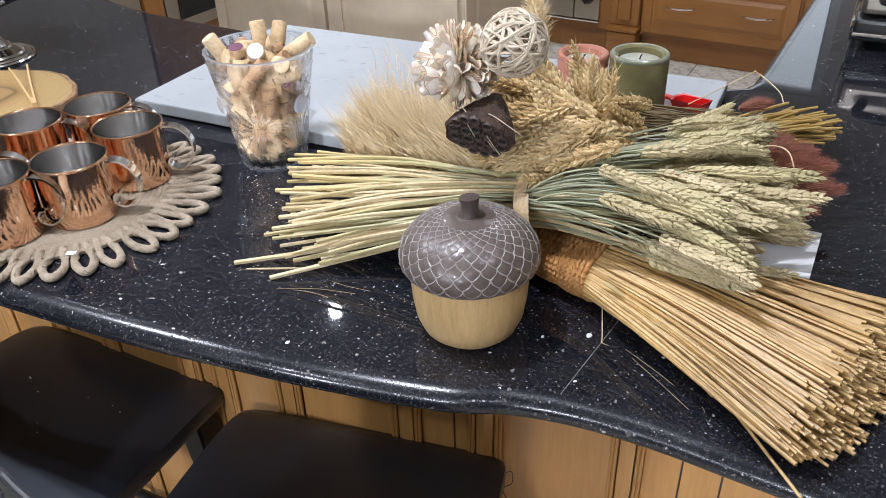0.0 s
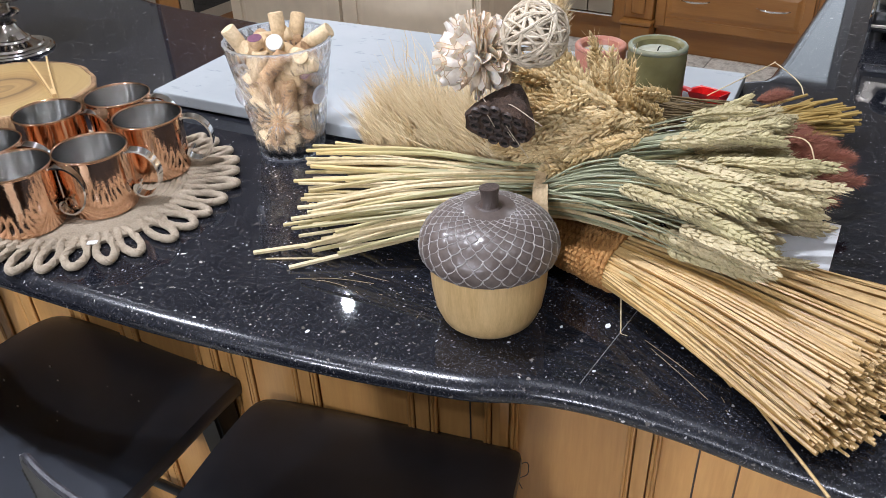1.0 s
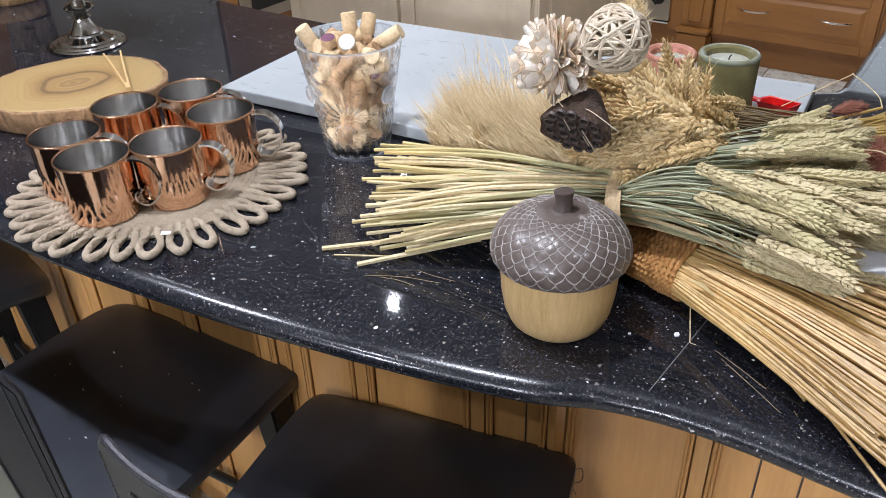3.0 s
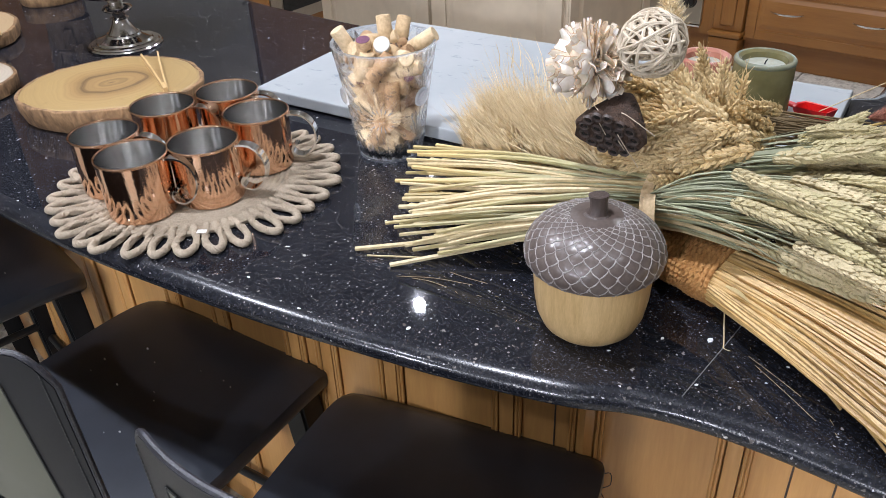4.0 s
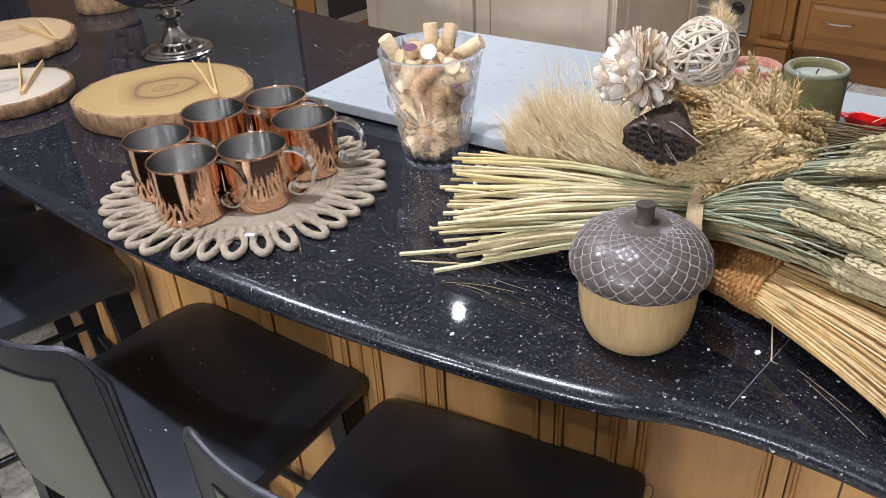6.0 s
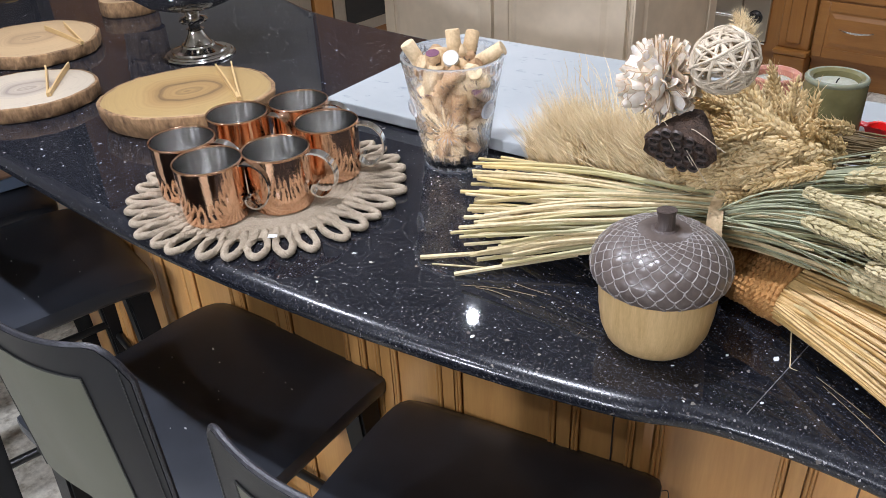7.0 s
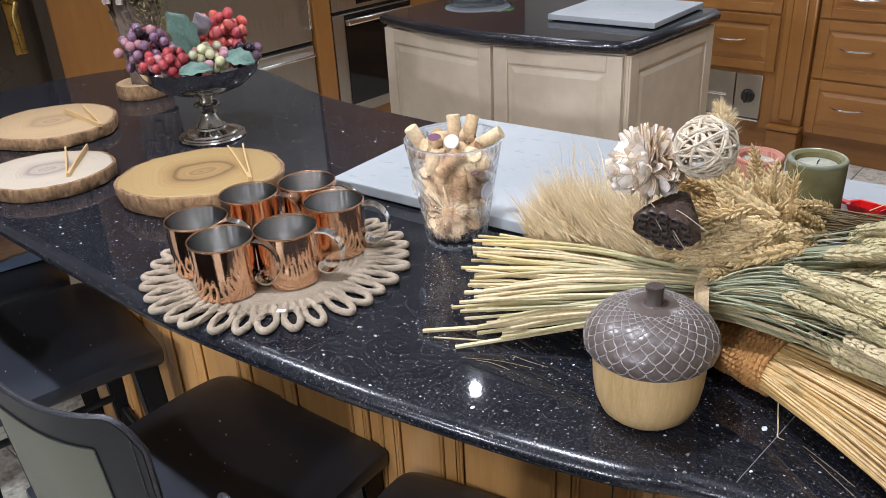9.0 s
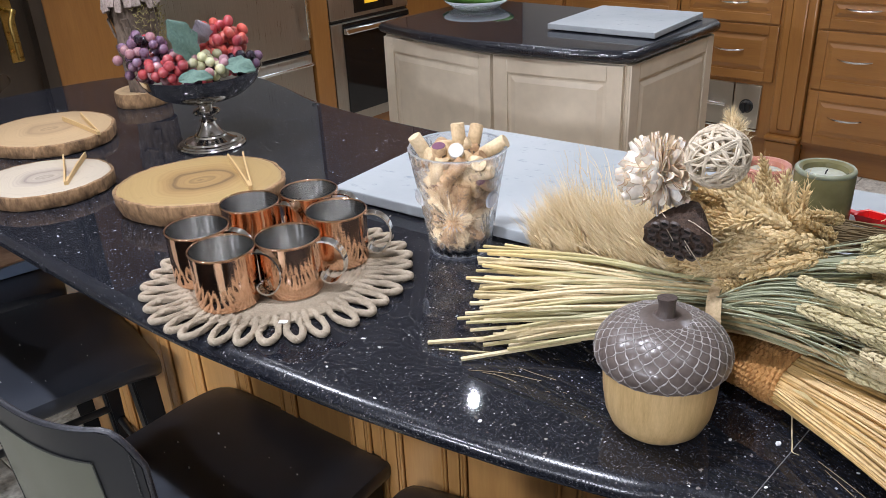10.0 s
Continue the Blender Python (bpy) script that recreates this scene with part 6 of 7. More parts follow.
for k in range(760):
    a = rnd(0, 6.28)
    w = math.sqrt(rnd(0.0, 0.96))
    u, v = w * math.cos(a), w * math.sin(a)
    n1 = NECK + BD * 0.01 + BS * u * 0.048 + Vector((0, 0, v * 0.028))
    e = ENDC + BS * (u * 0.127 + rnd(-0.005, 0.005)) + Vector((0, 0, v * 0.031)) + BD * (rnd(-0.014, 0.011) - 0.018 * (v + 1) - 0.012 * u * u)
    m1 = n1.lerp(e, 0.45) + Vector((rnd(-0.003, 0.003), rnd(-0.003, 0.003), 0.004 + rnd(-0.002, 0.003)))
    for q in (n1, m1, e):
        q.z = max(q.z, TOP + 0.0035)
    tube(curve_pts([n1, m1, e], 7), rnd(0.0012, 0.0022), 5, bm)
mass = part("straw_mass", bm, M["broom_mass"], broom, "packed finer straws of the broom")
mass["kind"] = "stuff"
for a, b in (((0.08, 0.0, 0.955), (0.236, -0.122, 0.9235)), ((0.04, 0.03, 0.945), (0.135, -0.03, 0.9235))):
    part("stray_straw", tube(curve_pts([a, Vector(a).lerp(Vector(b), 0.5) + Vector((0, 0, 0.004)), b], 8), 0.0016, 5), M["broom"], broom)
# papery husk shreds along its near side
random.seed(29)
for k in range(13):
    f = rnd(0.16, 0.62)
    p = NECK.lerp(ENDC, f) - BS * (0.046 + 0.082 * f) * rnd(0.55, 1.0) + Vector((0, 0, rnd(0.004, 0.024)))
    d = (BD - BS * rnd(0.15, 0.45) + Vector((0, 0, rnd(-0.15, 0.15)))).normalized() * rnd(0.016, 0.034)
    w0 = rnd(0.0022, 0.0048)
    pts = curve_pts([p - d * 0.5, p + Vector((0, 0, rnd(0.0, 0.004))), p + d * 0.5 + Vector((0, 0, rnd(-0.003, 0.004)))], 6)
    part("husk_shred", ribbon(pts, [w0 * math.sin(math.pi * (0.15 + 0.8 * i / 6)) for i in range(7)], 0.0004, (BS + Vector((0, 0, rnd(-0.5, 0.5)))).normalized()), M["straw_pale"], broom, "papery pale husk")
# long fallen fibre beside the neck
part("stray_fibre", ribbon(curve_pts([(-0.002, 0.040, 0.936), (0.004, 0.026, 0.927), (0.012, 0.006, 0.9222), (0.015, -0.002, 0.9212), (0.022, -0.003, 0.9212)], 14), 0.0013, 0.0005, (0.9, 0.4, 0)), M["straw_pale"], broom)
for k in range(19):
    c = NECK - BD * (0.105 - 0.0062 * k)
    a0, b0 = 0.0415 + 0.006 * (k / 18), 0.0285 + 0.004 * (k / 18)
    ringp = []
    for i in range(36):
        a = 2 * math.pi * i / 36
        ringp.append(c + BS * a0 * math.cos(a) + Vector((0, 0, b0 * math.sin(a))) + BD * 0.0031 * (i / 36))
    part("rope_turn", strand_rope(ringp + [ringp[0] + BD * 0.0031], 0.0040, 500), M["coir"], broom)
part("neck_core", tube([NECK - BD * 0.20, NECK - BD * 0.11, NECK + BD * 0.005], [0.024, 0.0275, 0.030], 20), M["coir"], broom)


# ---- wood slices with wooden tongs ----
def wood_slice(name, at, label, rx, ry, h, face, seed, skew=0.0, bark="bark"):
    random.seed(seed)
    ph = [rnd(0, 6.28) for _ in range(5)]

    def wob(a, i):
        return 1 + 0.030 * math.sin(2 * a + ph[0]) + 0.022 * math.sin(3 * a + ph[1]) + 0.010 * math.sin(7 * a + ph[2]) + 0.006 * math.sin(17 * a + ph[3])

    sl = thing(name, at, label, "wood slice", "wood slices")
    bm = lathe([(0.0, 0.0), (0.93 - skew, 0.0), (0.975 - skew, 0.003), (0.985 - skew * 0.5, h * 0.5), (0.985, h - 0.003), (0.975, h - 0.0008), (0.94, h - 0.0006)], 96, wobble=wob)
    for v in bm.verts:
        n = 1 + 0.012 * noise.noise(Vector((v.co.x * 9, v.co.y * 9, v.co.z * 160)) + Vector((seed, 0, 0))) + 0.02 * noise.noise(Vector((v.co.x * 26, v.co.y * 26, v.co.z * 60)))
        if 0.0005 < v.co.z < h - 0.0007:
            v.co.x *= n
            v.co.y *= n
    bmesh.ops.scale(bm, vec=(rx, ry, 1), verts=bm.verts)
    part("bark", bm, M[bark], sl, "rough brown bark edge", angle=60)
    fc = lathe([(0.0, h), (0.5, h), (0.90, h), (0.935, h - 0.0005), (0.945, h - 0.0025)], 96, wobble=wob)
    bmesh.ops.scale(bm := fc, vec=(rx, ry, 1), verts=bm.verts)
    part("cut_face", bm, face, sl, "sawn face with growth rings", angle=60)
    return sl


def wooden_tongs(at, label, length, spread):
    """Two thin slats on edge, glued together at one end, lying flat."""
    tg = thing("wooden_tongs", at, label, "tongs", "wooden tongs on the slices")
    for s in (-1, 1):
        bm = bmesh.new()
        rings = []
        for k in range(9):
            f = k / 8
            y0 = s * (0.0006 + 0.0035 * f * f)
            y1 = y0 + s * 0.0030
            hz = 0.0040 + 0.0018 * math.sin(math.pi * min(1, f * 1.1) * 0.6)
            rings.append([bm.verts.new((length * f, y, z)) for y, z in ((y0, 0.0002), (y1, 0.0002), (y1, 2 * hz), (y0, 2 * hz))])
        for a, c in zip(rings, rings[1:]):
            for k in range(4):
                bm.faces.new((a[k], a[(k + 1) % 4], c[(k + 1) % 4], c[k]))
        bm.faces.new(rings[0])
        bm.faces.new(rings[-1][::-1])
        bmesh.ops.bevel(bm, geom=[e for e in bm.edges if e.is_manifold and e.calc_face_angle(0) > 1.0], offset=0.0005, segments=1, affect="EDGES")
        part("arm", bm, M["clip"], tg, at=pose(0, 0, 0, 0, 0, s * spread / 2), angle=25)
    part("glue_block", box(0.001, 0.030, -0.0017, 0.0017, 0.0008, 0.0078, 0.0004), M["clip"], tg, "small wedge between the arms")
    return tg


wood_slice("wood_slice", pose(-1.105, 0.055, TOP, 0, 0, 42), "thick golden-brown wood slice with bark, small tongs on top", 0.156, 0.142, 0.044, M["slice_gold"], 3, 0.05)
wood_slice("wood_slice", pose(-1.425, -0.098, TOP, 0, 0, 42), "pale wood slice with grey-violet heart and bark edge", 0.128, 0.118, 0.030, M["slice_pale"], 8)
wood_slice("wood_slice", pose(-1.755, 0.070, TOP, 0, 0, 45), "buff wood slice with dark bark edge on the counter", 0.155, 0.150, 0.030, M["slice_mid"], 12)
wooden_tongs(pose(-0.980, 0.075, TOP + 0.0442, 0, 0, 151.3), "small wooden tongs lying on a thick wood slice", 0.195, 5.5)
wooden_tongs(pose(-1.338, -0.097, TOP + 0.0302, 0, 0, 147.5), "open wooden tongs lying on a pale wood slice", 0.172, 11)
wooden_tongs(pose(-1.596, 0.111, TOP + 0.0302, 0, 0, 170.6), "open wooden tongs lying on a buff wood slice", 0.19, 10)

# ---- silver compote with artificial grapes ----
BW = Vector((-1.392, 0.272, TOP))
comp = thing("footed_bowl", pose(*BW), "tarnished silver footed bowl heaped with artificial grapes", "bowl")
part("foot", lathe([(0, 0.0), (0.076, 0.0), (0.0775, 0.003), (0.075, 0.006), (0.071, 0.0065), (0.069, 0.0095), (0.064, 0.0105), (0.059, 0.0105), (0.057, 0.0145), (0.047, 0.0175), (0.037, 0.022), (0.035, 0.026), (0.031, 0.0265), (0.024, 0.036), (0.018, 0.047), (0.0165, 0.0505), (0.015, 0.056)], 56), M["silver"], comp)
part("stem", lathe([(0.015, 0.055), (0.020, 0.058), (0.0125, 0.062), (0.013, 0.068), (0.028, 0.074), (0.031, 0.078), (0.027, 0.083), (0.015, 0.087), (0.017, 0.094), (0.024, 0.101), (0.020, 0.106)], 48), M["silver"], comp)
part("bowl", lathe([(0.0, 0.103), (0.030, 0.103), (0.060, 0.108), (0.092, 0.120), (0.118, 0.140), (0.131, 0.160), (0.136, 0.170), (0.1375, 0.1725), (0.1345, 0.1720), (0.128, 0.158), (0.110, 0.138), (0.075, 0.118), (0.0, 0.112)], 72), M["silver"], comp)
BR, BT = Vector((0.53, 0.848, 0)), Vector((0.848, -0.53, 0))


def grape_mesh(name, r, material, long=1.0):
    bm = bmesh.new()
    bmesh.ops.create_uvsphere(bm, u_segments=12, v_segments=8, radius=r)
    bmesh.ops.scale(bm, vec=(1, 1, long), verts=bm.verts)
    return mesh_of(name, bm, material)


def bunch(label, centre, size, n, mats, r=0.0108, long=1.0, seed=0):
    """A heaped bunch of grapes; centre and size are given right, towards the room, up."""
    random.seed(seed)
    c = BW + BR * centre[0] + BT * centre[1] + Vector((0, 0, centre[2]))
    b = thing("grape_bunch", Matrix.Translation(c), label, "grapes", "artificial grapes")
    meshes = [grape_mesh("grape", r * rnd(0.92, 1.05), M[m], long) for m in mats]
    got = []
    tries = 0
    while len(got) < n and tries < 6000:
        tries += 1
        d = Vector((rnd(-1, 1), rnd(-1, 1), rnd(-1, 1)))
        if d.length > 1:
            continue
        p = BR * d.x * size[0] + BT * d.y * size[1] + Vector((0, 0, d.z * size[2]))
        if any((p - q).length < r * 1.55 for q in got):
            continue
        got.append(p)
        part("grape", meshes[len(got) % len(meshes)], None, b, at=Matrix.Translation(p) @ pose(0, 0, 0, rnd(-40, 40), rnd(-40, 40), rnd(0, 180)))
    part("stalk", tube([(0, 0, -size[2] * 0.6), (0, 0, 0), (0.004, 0, size[2] * 0.7)], 0.0016, 6), M["stem_dull"], b)
    return b


bunch("dusty violet artificial grapes spilling over a silver bowl", (-0.105, 0.01, 0.212), (0.058, 0.050, 0.050), 60, ("grape_violet", "grape_pink", "grape_violet", "grape_red", "grape_violet", "grape_black"), seed=1)
bunch("red and pink artificial grapes at the bowl's rim", (-0.060, 0.062, 0.192), (0.056, 0.036, 0.026), 32, ("grape_red", "grape_pink", "grape_red"), 0.0112, seed=2)
bunch("pale green artificial grapes in a silver bowl", (0.022, 0.062, 0.194), (0.048, 0.036, 0.026), 26, ("grape_green", "grape_green", "grape_pink"), 0.0115, seed=3)
bunch("long coral red artificial grapes heaped in a bowl", (0.058, -0.015, 0.226), (0.056, 0.048, 0.046), 46, ("grape_coral", "grape_coral", "grape_red"), 0.0118, 1.25, seed=4)
bunch("black artificial grapes at the bowl's rim", (0.100, 0.035, 0.190), (0.030, 0.040, 0.022), 12, ("grape_black", "grape_black", "grape_violet"), 0.0115, seed=5)
bunch("dark violet artificial grapes filling a silver bowl", (0.0, -0.005, 0.165), (0.095, 0.085, 0.035), 60, ("grape_violet", "grape_black", "grape_red"), 0.012, seed=6)


def cloth_leaf(at, label, length, width, material):
    bm = bmesh.new()
    n, m = 12, 8
    g = []
    for i in range(n + 1):
        f = i / n
        w = width * math.sin(math.pi * (0.08 + 0.90 * f)) ** 0.75 * (1 + 0.12 * math.sin(f * 19))
        g.append([bm.verts.new(((j / m - 0.5) * w, length * f, 0.010 * math.sin(f * 2.5) + 0.25 * w * abs(j / m - 0.5) + 0.002 * math.sin(9 * f + j))) for j in range(m + 1)])
    for i in range(n):
        for j in range(m):
            bm.faces.new((g[i][j], g[i][j + 1], g[i + 1][j + 1], g[i + 1][j]))
    r = bmesh.ops.extrude_face_region(bm, geom=bm.faces[:])
    bmesh.ops.translate(bm, vec=(0, 0, -0.0008), verts=[v for v in r["geom"] if isinstance(v, bmesh.types.BMVert)])
    lf = thing("cloth_leaf", at, label, "leaf", "artificial leaves")
    part("blade", bm, material, lf, angle=60)
    part("rib", tube([(0, 0, 0.0005), (0, length * 0.5, 0.0105), (0, length * 0.97, 0.007)], 0.0008, 5), material, lf)
    return lf


def leaf_pose(r, t, z, dr, dt, dz, face=(0.3, 0.85, 0.45)):
    p = BW + BR * r + BT * t + Vector((0, 0, z))
    y = (BR * dr + BT * dt + Vector((0, 0, dz))).normalized()
    f = BR * face[0] + BT * face[1] + Vector((0, 0, face[2]))
    z_ = (f - y * f.dot(y)).normalized()
    x = y.cross(z_)
    return Matrix.Translation(p) @ Matrix((x, y, z_)).transposed().to_4x4()


cloth_leaf(leaf_pose(-0.006, 0.070, 0.210, -0.42, 0.0, 0.80), "blue-green cloth vine leaf among the grapes", 0.095, 0.062, M["leaf_cloth"])
cloth_leaf(leaf_pose(0.012, 0.04, 0.235, -0.05, 0.2, 0.85), "grey-violet cloth vine leaf among the grapes", 0.055, 0.050, M["leaf_grey"])
cloth_leaf(leaf_pose(0.055, 0.085, 0.196, 0.75, 0.25, -0.25, (0, 0.7, 0.7)), "green cloth vine leaf at the bowl's rim", 0.065, 0.042, M["leaf_cloth"])
cloth_leaf(leaf_pose(-0.045, 0.110, 0.178, 0.95, 0.1, -0.05, (0, 0.6, 0.8)), "green cloth vine leaf at the bowl's rim", 0.07, 0.034, M["leaf_cloth"])

# ---- bark-covered log on a slice ----
wood_slice("wood_slice", pose(-1.868, 0.385, TOP, 0, 0, 20), "small grey wood slice under a standing log", 0.072, 0.070, 0.040, M["slice_mid"], 22, 0, "bark")
random.seed(91)
log = thing("log", pose(-1.844, 0.403, TOP + 0.041, 2, -3, 0) @ Matrix.Diagonal((0.88, 0.88, 1, 1)), "upright log covered with rough grey bark and moss", "log")
bm = bmesh.new()
rings = []
for j in range(31):
    f = j / 30
    z = 0.46 * f
    ring = []
    for k in range(64):
        a = 2 * math.pi * k / 64
        q = Vector((math.cos(a) * 2.2, math.sin(a) * 2.2, z * 9))
        r = 0.058 + 0.012 * f + 0.010 * noise.noise(q) + 0.007 * noise.noise(q * 3.1) + 0.004 * noise.noise(Vector((math.cos(a) * 14, math.sin(a) * 14, z * 14)))
        ring.append(bm.verts.new((r * math.cos(a), r * math.sin(a), z)))
    rings.append(ring)
for a, c in zip(rings, rings[1:]):
    for k in range(64):
        bm.faces.new((a[k], a[(k + 1) % 64], c[(k + 1) % 64], c[k]))
bm.faces.new(rings[0][::-1])
bm.faces.new(rings[-1])
part("trunk", bm, M["bark_grey"], log, angle=50)
for k in range(64):
    a, z = rnd(0, 6.28), rnd(0.02, 0.44)
    w, h = rnd(0.012, 0.024), rnd(0.025, 0.055)
    bm = box(-0.003, 0.004, -w / 2, w / 2, -h / 2, h / 2, 0.003)
    for v in bm.verts:
        v.co += Vector((rnd(-1, 1), rnd(-1, 1), rnd(-1, 1))) * 0.002
    r = 0.062 + 0.012 * z / 0.46
    part("bark_plate", bm, M["bark_grey"], log, at=Matrix.Translation((r * math.cos(a), r * math.sin(a), z)) @ Matrix.Rotation(a, 4, "Z") @ pose(0, 0, 0, 0, rnd(5, 18), 0))
bm = bmesh.new()
for k in range(420):
    a = rnd(-0.5, 1.2)
    z = rnd(0.12, 0.36)
    r = 0.072 + rnd(0, 0.012)
    p = Vector((r * math.cos(a), r * math.sin(a), z))
    hair(bm, p, p + Vector((rnd(-1, 1), rnd(-1, 1), rnd(-1, 1))) * 0.014, 0.0014)
for k in range(42):
    a = 2 * math.pi * k / 21 + rnd(-0.08, 0.08)
    z = (0.262 if k < 21 else 0.325) + rnd(-0.008, 0.008)
    w, h = rnd(0.018, 0.026), rnd(0.035, 0.05)
    sc = box(-0.002, 0.002, -w / 2, w / 2, -h, 0.0, 0.0015)
    for v in sc.verts:
        v.co += Vector((0.012 * (v.co.z / h) ** 2, 0, 0)) + Vector((rnd(-1, 1), rnd(-1, 1), rnd(-1, 1))) * 0.002
    part("bark_scale", sc, M["scale_pale"], log, at=Matrix.Translation((0.070 * math.cos(a), 0.070 * math.sin(a), z)) @ Matrix.Rotation(a, 4, "Z"))
part("moss", bm, M["moss"], log, "tuft of dry yellow moss")
part("twig", tube([(0.05, -0.045, 0.075), (0.06, -0.085, 0.062), (0.065, -0.10, 0.066)], [0.006, 0.004, 0.003], 7), M["bark_grey"], log)


# ---- candles and bits on the marble ----
def candle(x, y, r, h, material, label, edge, well=0.74):
    c = thing("pillar_candle", pose(x, y, SLAB_Z), label, "candle", "pillar candles")
    part("wax", lathe([(0, 0), (r - 0.002, 0), (r, 0.002), (r, h - 0.006), (r - 0.003, h - 0.0005), (r - 0.006, h), (r * well, h - 0.003), (r * well - 0.002, h - 0.012), (0, h - 0.013)], 56,
                      wobble=lambda a, i: 1 + 0.006 * math.sin(2 * a + i)), material, c)
    rim = [(r - 0.0035 + 0.0042 * math.cos(a), h - 0.0035 + 0.0045 * math.sin(a)) for a in [2 * math.pi * k / 10 for k in range(10)]]
    part("rim", lathe(rim, 56, close=True), edge, c, "thick translucent rim")
    part("melt_pool", lathe([(0, h - 0.0105), (r * well - 0.0022, h - 0.0105)], 40), M["wax_top"], c, "pale melted wax")
    part("wick", tube([(0, 0, h - 0.012), (0.001, 0, h - 0.006), (0.003, 0.001, h - 0.003)], 0.0010, 6), M["wick"], c)


candle(-0.128, 0.497, 0.0430, 0.107, M["candle_green"], "olive green pillar candle, burnt down in its middle", M["rim_green"])
candle(-0.214, 0.492, 0.0385, 0.096, M["candle_red"], "terracotta red pillar candle behind the wheat", M["candle_red"])
red = thing("red_scoop", pose(-0.062, 0.575, SLAB_Z, 0, 0, 160), "small bright red plastic scoop on the marble board", "scoop")
bm = bmesh.new()
outer = [(-0.028, -0.014), (0.028, -0.018), (0.033, 0.0), (0.028, 0.018), (-0.028, 0.014)]
lo = [bm.verts.new((x * 0.8, y * 0.8, 0.0)) for x, y in outer]
hi = [bm.verts.new((x, y, 0.020 - 0.10 * (x + 0.03))) for x, y in outer]
inn = [bm.verts.new((x * 0.9, y * 0.86, 0.019 - 0.10 * (x + 0.03))) for x, y in outer]
bot = [bm.verts.new((x * 0.72, y * 0.70, 0.003)) for x, y in outer]
for a, c in ((lo, hi), (hi, inn), (inn, bot)):
    for k in range(5):
        l = (k + 1) % 5
        bm.faces.new((a[k], a[l], c[l], c[k]))
bm.faces.new(lo[::-1])
bm.faces.new(bot)
part("cup", bm, M["red_plastic"], red)
part("handle", box(0.030, 0.075, -0.006, 0.006, 0.006, 0.011, 0.002), M["red_plastic"], red)

# card under the wheat
card = thing("card", pose(0.128, 0.268, TOP + 0.001, 0, 0, 2), "white printed card with a pink line under the wheat", "card")
part("sheet", box(-0.05, 0.05, -0.055, 0.055, 0, 0.0008), M["paper"], card)
part("pink_line", box(0.000, 0.040, 0.036, 0.039, 0.0010, 0.0013), M["pink_ink"], card)
part("grey_bar", box(0.014, 0.040, 0.043, 0.0445, 0.0010, 0.0013), M["grey_ink"], card)

# ---- contact grill on the side counter ----
grill = thing("contact_grill", pose(0.245, 1.22, TOP, 0, 0, 4), "chrome and black contact grill on the granite counter", "grill")
part("lower_plate", box(-0.15, 0.17, -0.16, 0.16, 0.018, 0.06, 0.008), M["black_plastic"], grill)
part("upper_lid", box(-0.145, 0.17, -0.155, 0.16, 0.066, 0.125, 0.012), M["stainless"], grill)
for fx in (-0.135, 0.15):
    for fy in (-0.14, 0.14):
        part("foot", lathe([(0, 0), (0.012, 0), (0.012, 0.019), (0, 0.019)], 16), M["black_plastic"], grill, at=pose(fx, fy, 0))
part("side_rail", tube(curve_pts([(-0.148, -0.17, 0.022), (-0.150, -0.175, 0.06), (-0.148, -0.16, 0.12)], 10), 0.004, 8), M["chrome"], grill)
part("front_bar", tube([(-0.148, -0.175, 0.034), (0.16, -0.175, 0.034)], 0.0045, 8), M["chrome"], grill)
part("handle", tube(curve_pts([(-0.10, -0.16, 0.10), (-0.09, -0.21, 0.11), (0.11, -0.21, 0.11), (0.12, -0.16, 0.10)], 16), 0.010, 10), M["black_plastic"], grill)

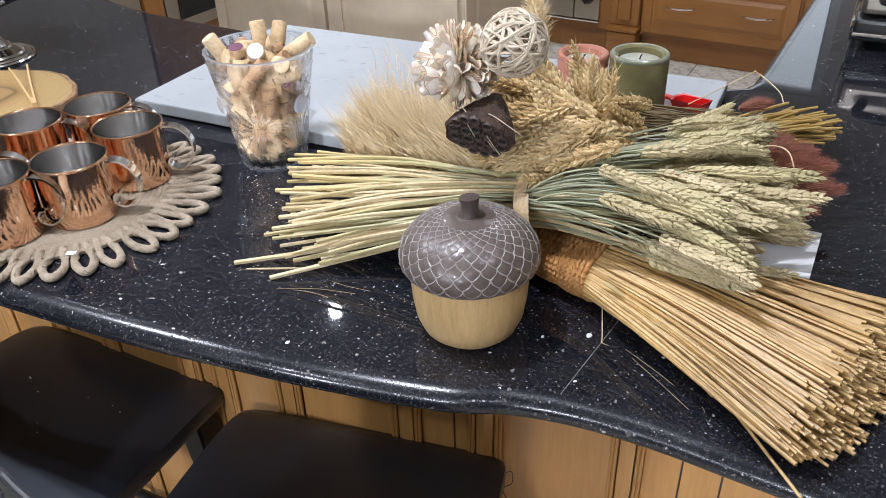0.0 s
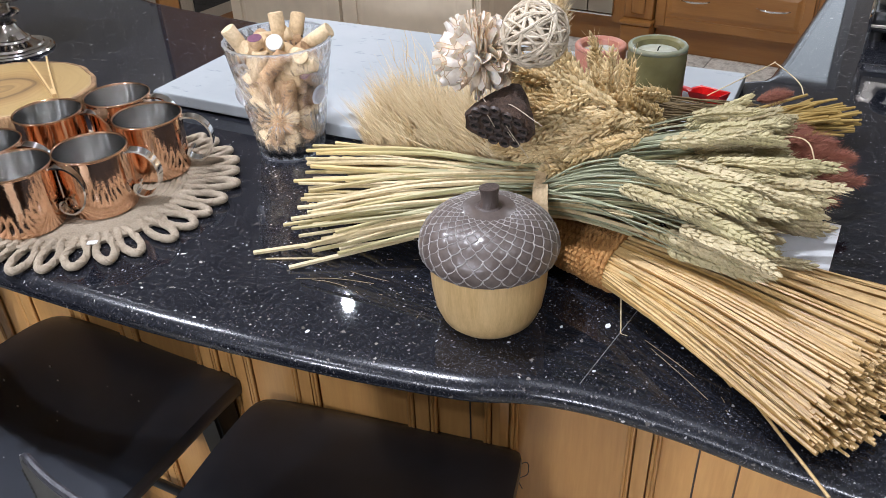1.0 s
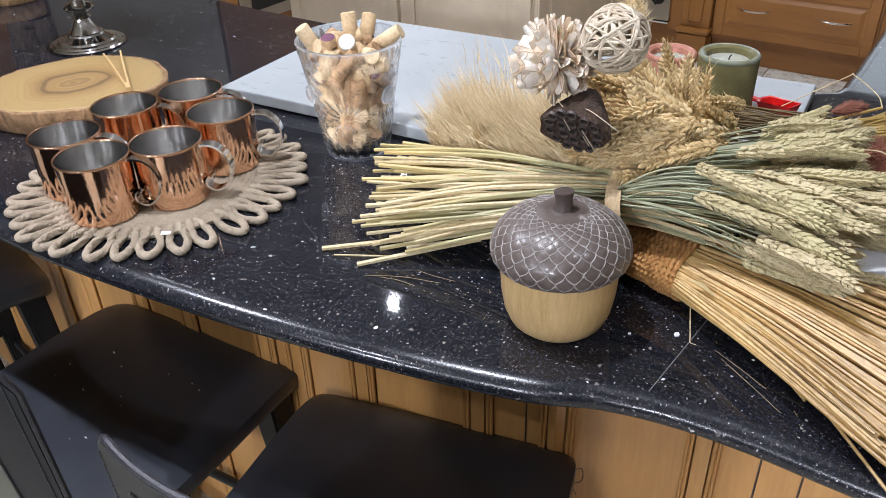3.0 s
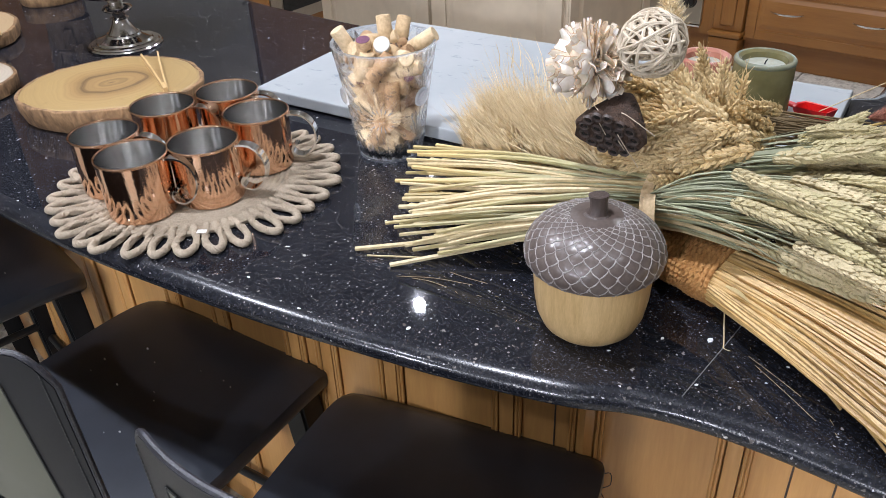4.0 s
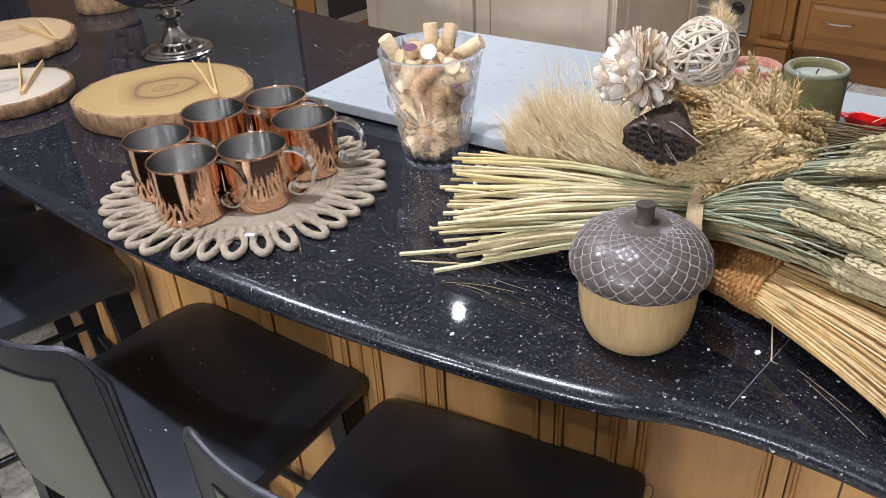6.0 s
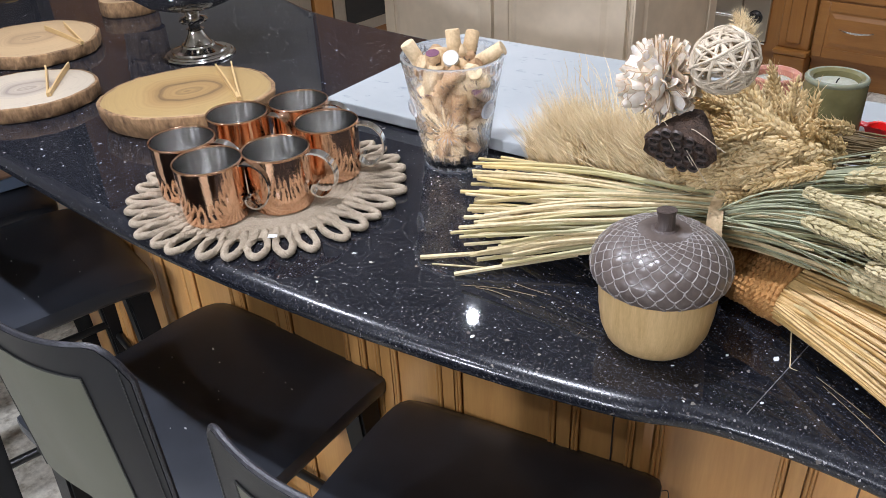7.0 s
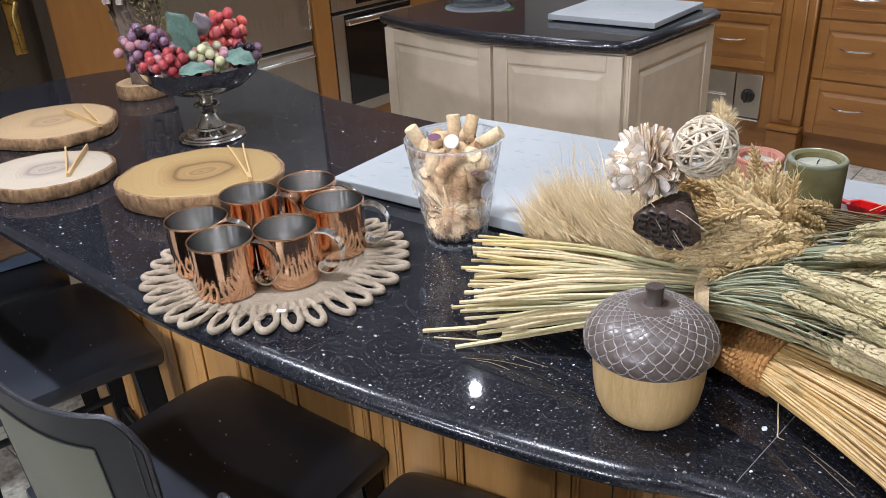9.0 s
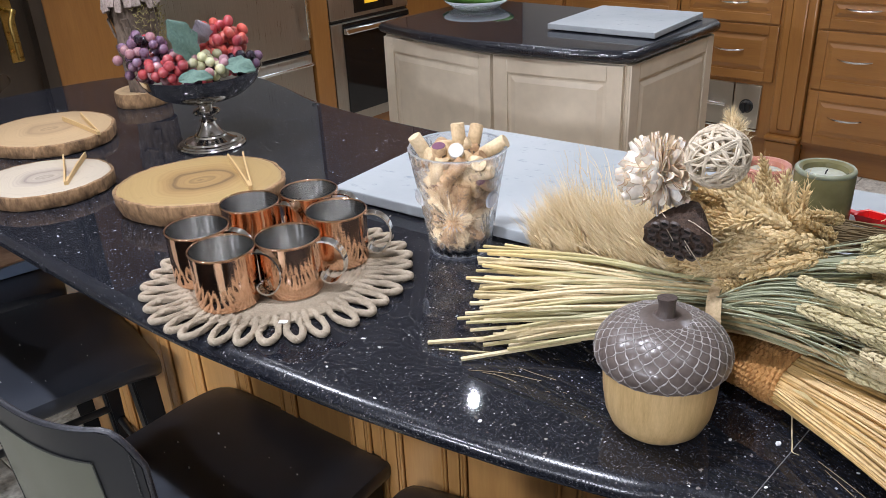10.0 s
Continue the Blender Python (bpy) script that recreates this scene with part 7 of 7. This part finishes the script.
# ---- on the island ----
board = thing("marble_slab", pose(-1.265, 1.972, TOP, 0, 0, 3), "white marble pastry board with grey veins on the island", "marble board")
part("board", box(-0.205, 0.205, -0.21, 0.21, 0.004, 0.024, 0.003), M["marble"], board)
for fx in (-0.18, 0.18):
    for fy in (-0.18, 0.18):
        part("foot", lathe([(0, 0), (0.012, 0), (0.012, 0.0041), (0, 0.0041)], 16), M["black_plastic"], board, at=pose(fx, fy, 0))
dish = thing("glass_dish", pose(-2.0, 2.03, TOP + 0.0005), "low clear glass dish holding cucumbers", "dish")
part("wall", lathe([(0, 0.0), (0.09, 0.0), (0.10, 0.004), (0.135, 0.030), (0.140, 0.036), (0.136, 0.036), (0.098, 0.009), (0, 0.005)], 48), M["crystal"], dish)
for k, (cx, cy, ca) in enumerate(((-0.02, -0.035, 12), (0.0, 0.015, 5), (0.01, 0.055, 20))):
    cu = solid("cucumber", tube([(-0.12 + 0.24 * i / 12, 0.006 * math.sin(i * 0.26), 0.003 * math.sin(i * 0.5)) for i in range(13)], [0.004] + [0.017 + 0.003 * math.sin(math.pi * i / 12) for i in range(1, 12)] + [0.005], 14),
               M["cucumber"], "green cucumber lying in a glass dish", "cucumber", at=pose(-2.0 + cx, 2.03 + cy, TOP + 0.034 + 0.006 * k, 0, 0, ca), group="cucumbers")

# ---- loose fibres and chaff on the counter ----
random.seed(8)
bm = bmesh.new()
for a, b in (((-0.348, -0.087), (-0.262, -0.052)), ((-0.33, -0.080), (-0.285, -0.072)), ((-0.30, -0.045), (-0.25, -0.04)), ((0.05, -0.01), (0.12, -0.055)), ((0.04, 0.0), (0.10, -0.03))):
    m_ = ((a[0] + b[0]) / 2 + rnd(-0.004, 0.004), (a[1] + b[1]) / 2 + rnd(-0.004, 0.004))
    tube(curve_pts([(*a, TOP + 0.0008), (*m_, TOP + 0.0012), (*b, TOP + 0.0008)], 10), 0.0004, 4, bm)
for k in range(18):
    p = Vector((rnd(-0.35, 0.2), rnd(-0.08, 0.02), TOP + 0.0008))
    a = rnd(0, 6.28)
    ln = rnd(0.002, 0.008)
    tube([p, p + Vector((math.cos(a), math.sin(a), 0)) * ln], 0.0003, 4, bm)
solid("chaff", bm, M["stem_dull"], "thin straw fibres and chaff lying on the granite", "chaff", "stuff")

# ---- floor tiles ----
tile = sharpen(mesh_of("tile", box(-0.2235, 0.2235, -0.2235, 0.2235, -0.010, 0.0, 0.0025, 1), M["floor"]), 30)
floor_ob = bpy.data.objects["floor"]
ty = Y0 + 0.225
while ty < Y1:
    tx = X0 + 0.225
    while tx < X1:
        part("tile", tile, None, floor_ob, at=pose(tx, ty, 0.0))
        tx += 0.45
    ty += 0.45
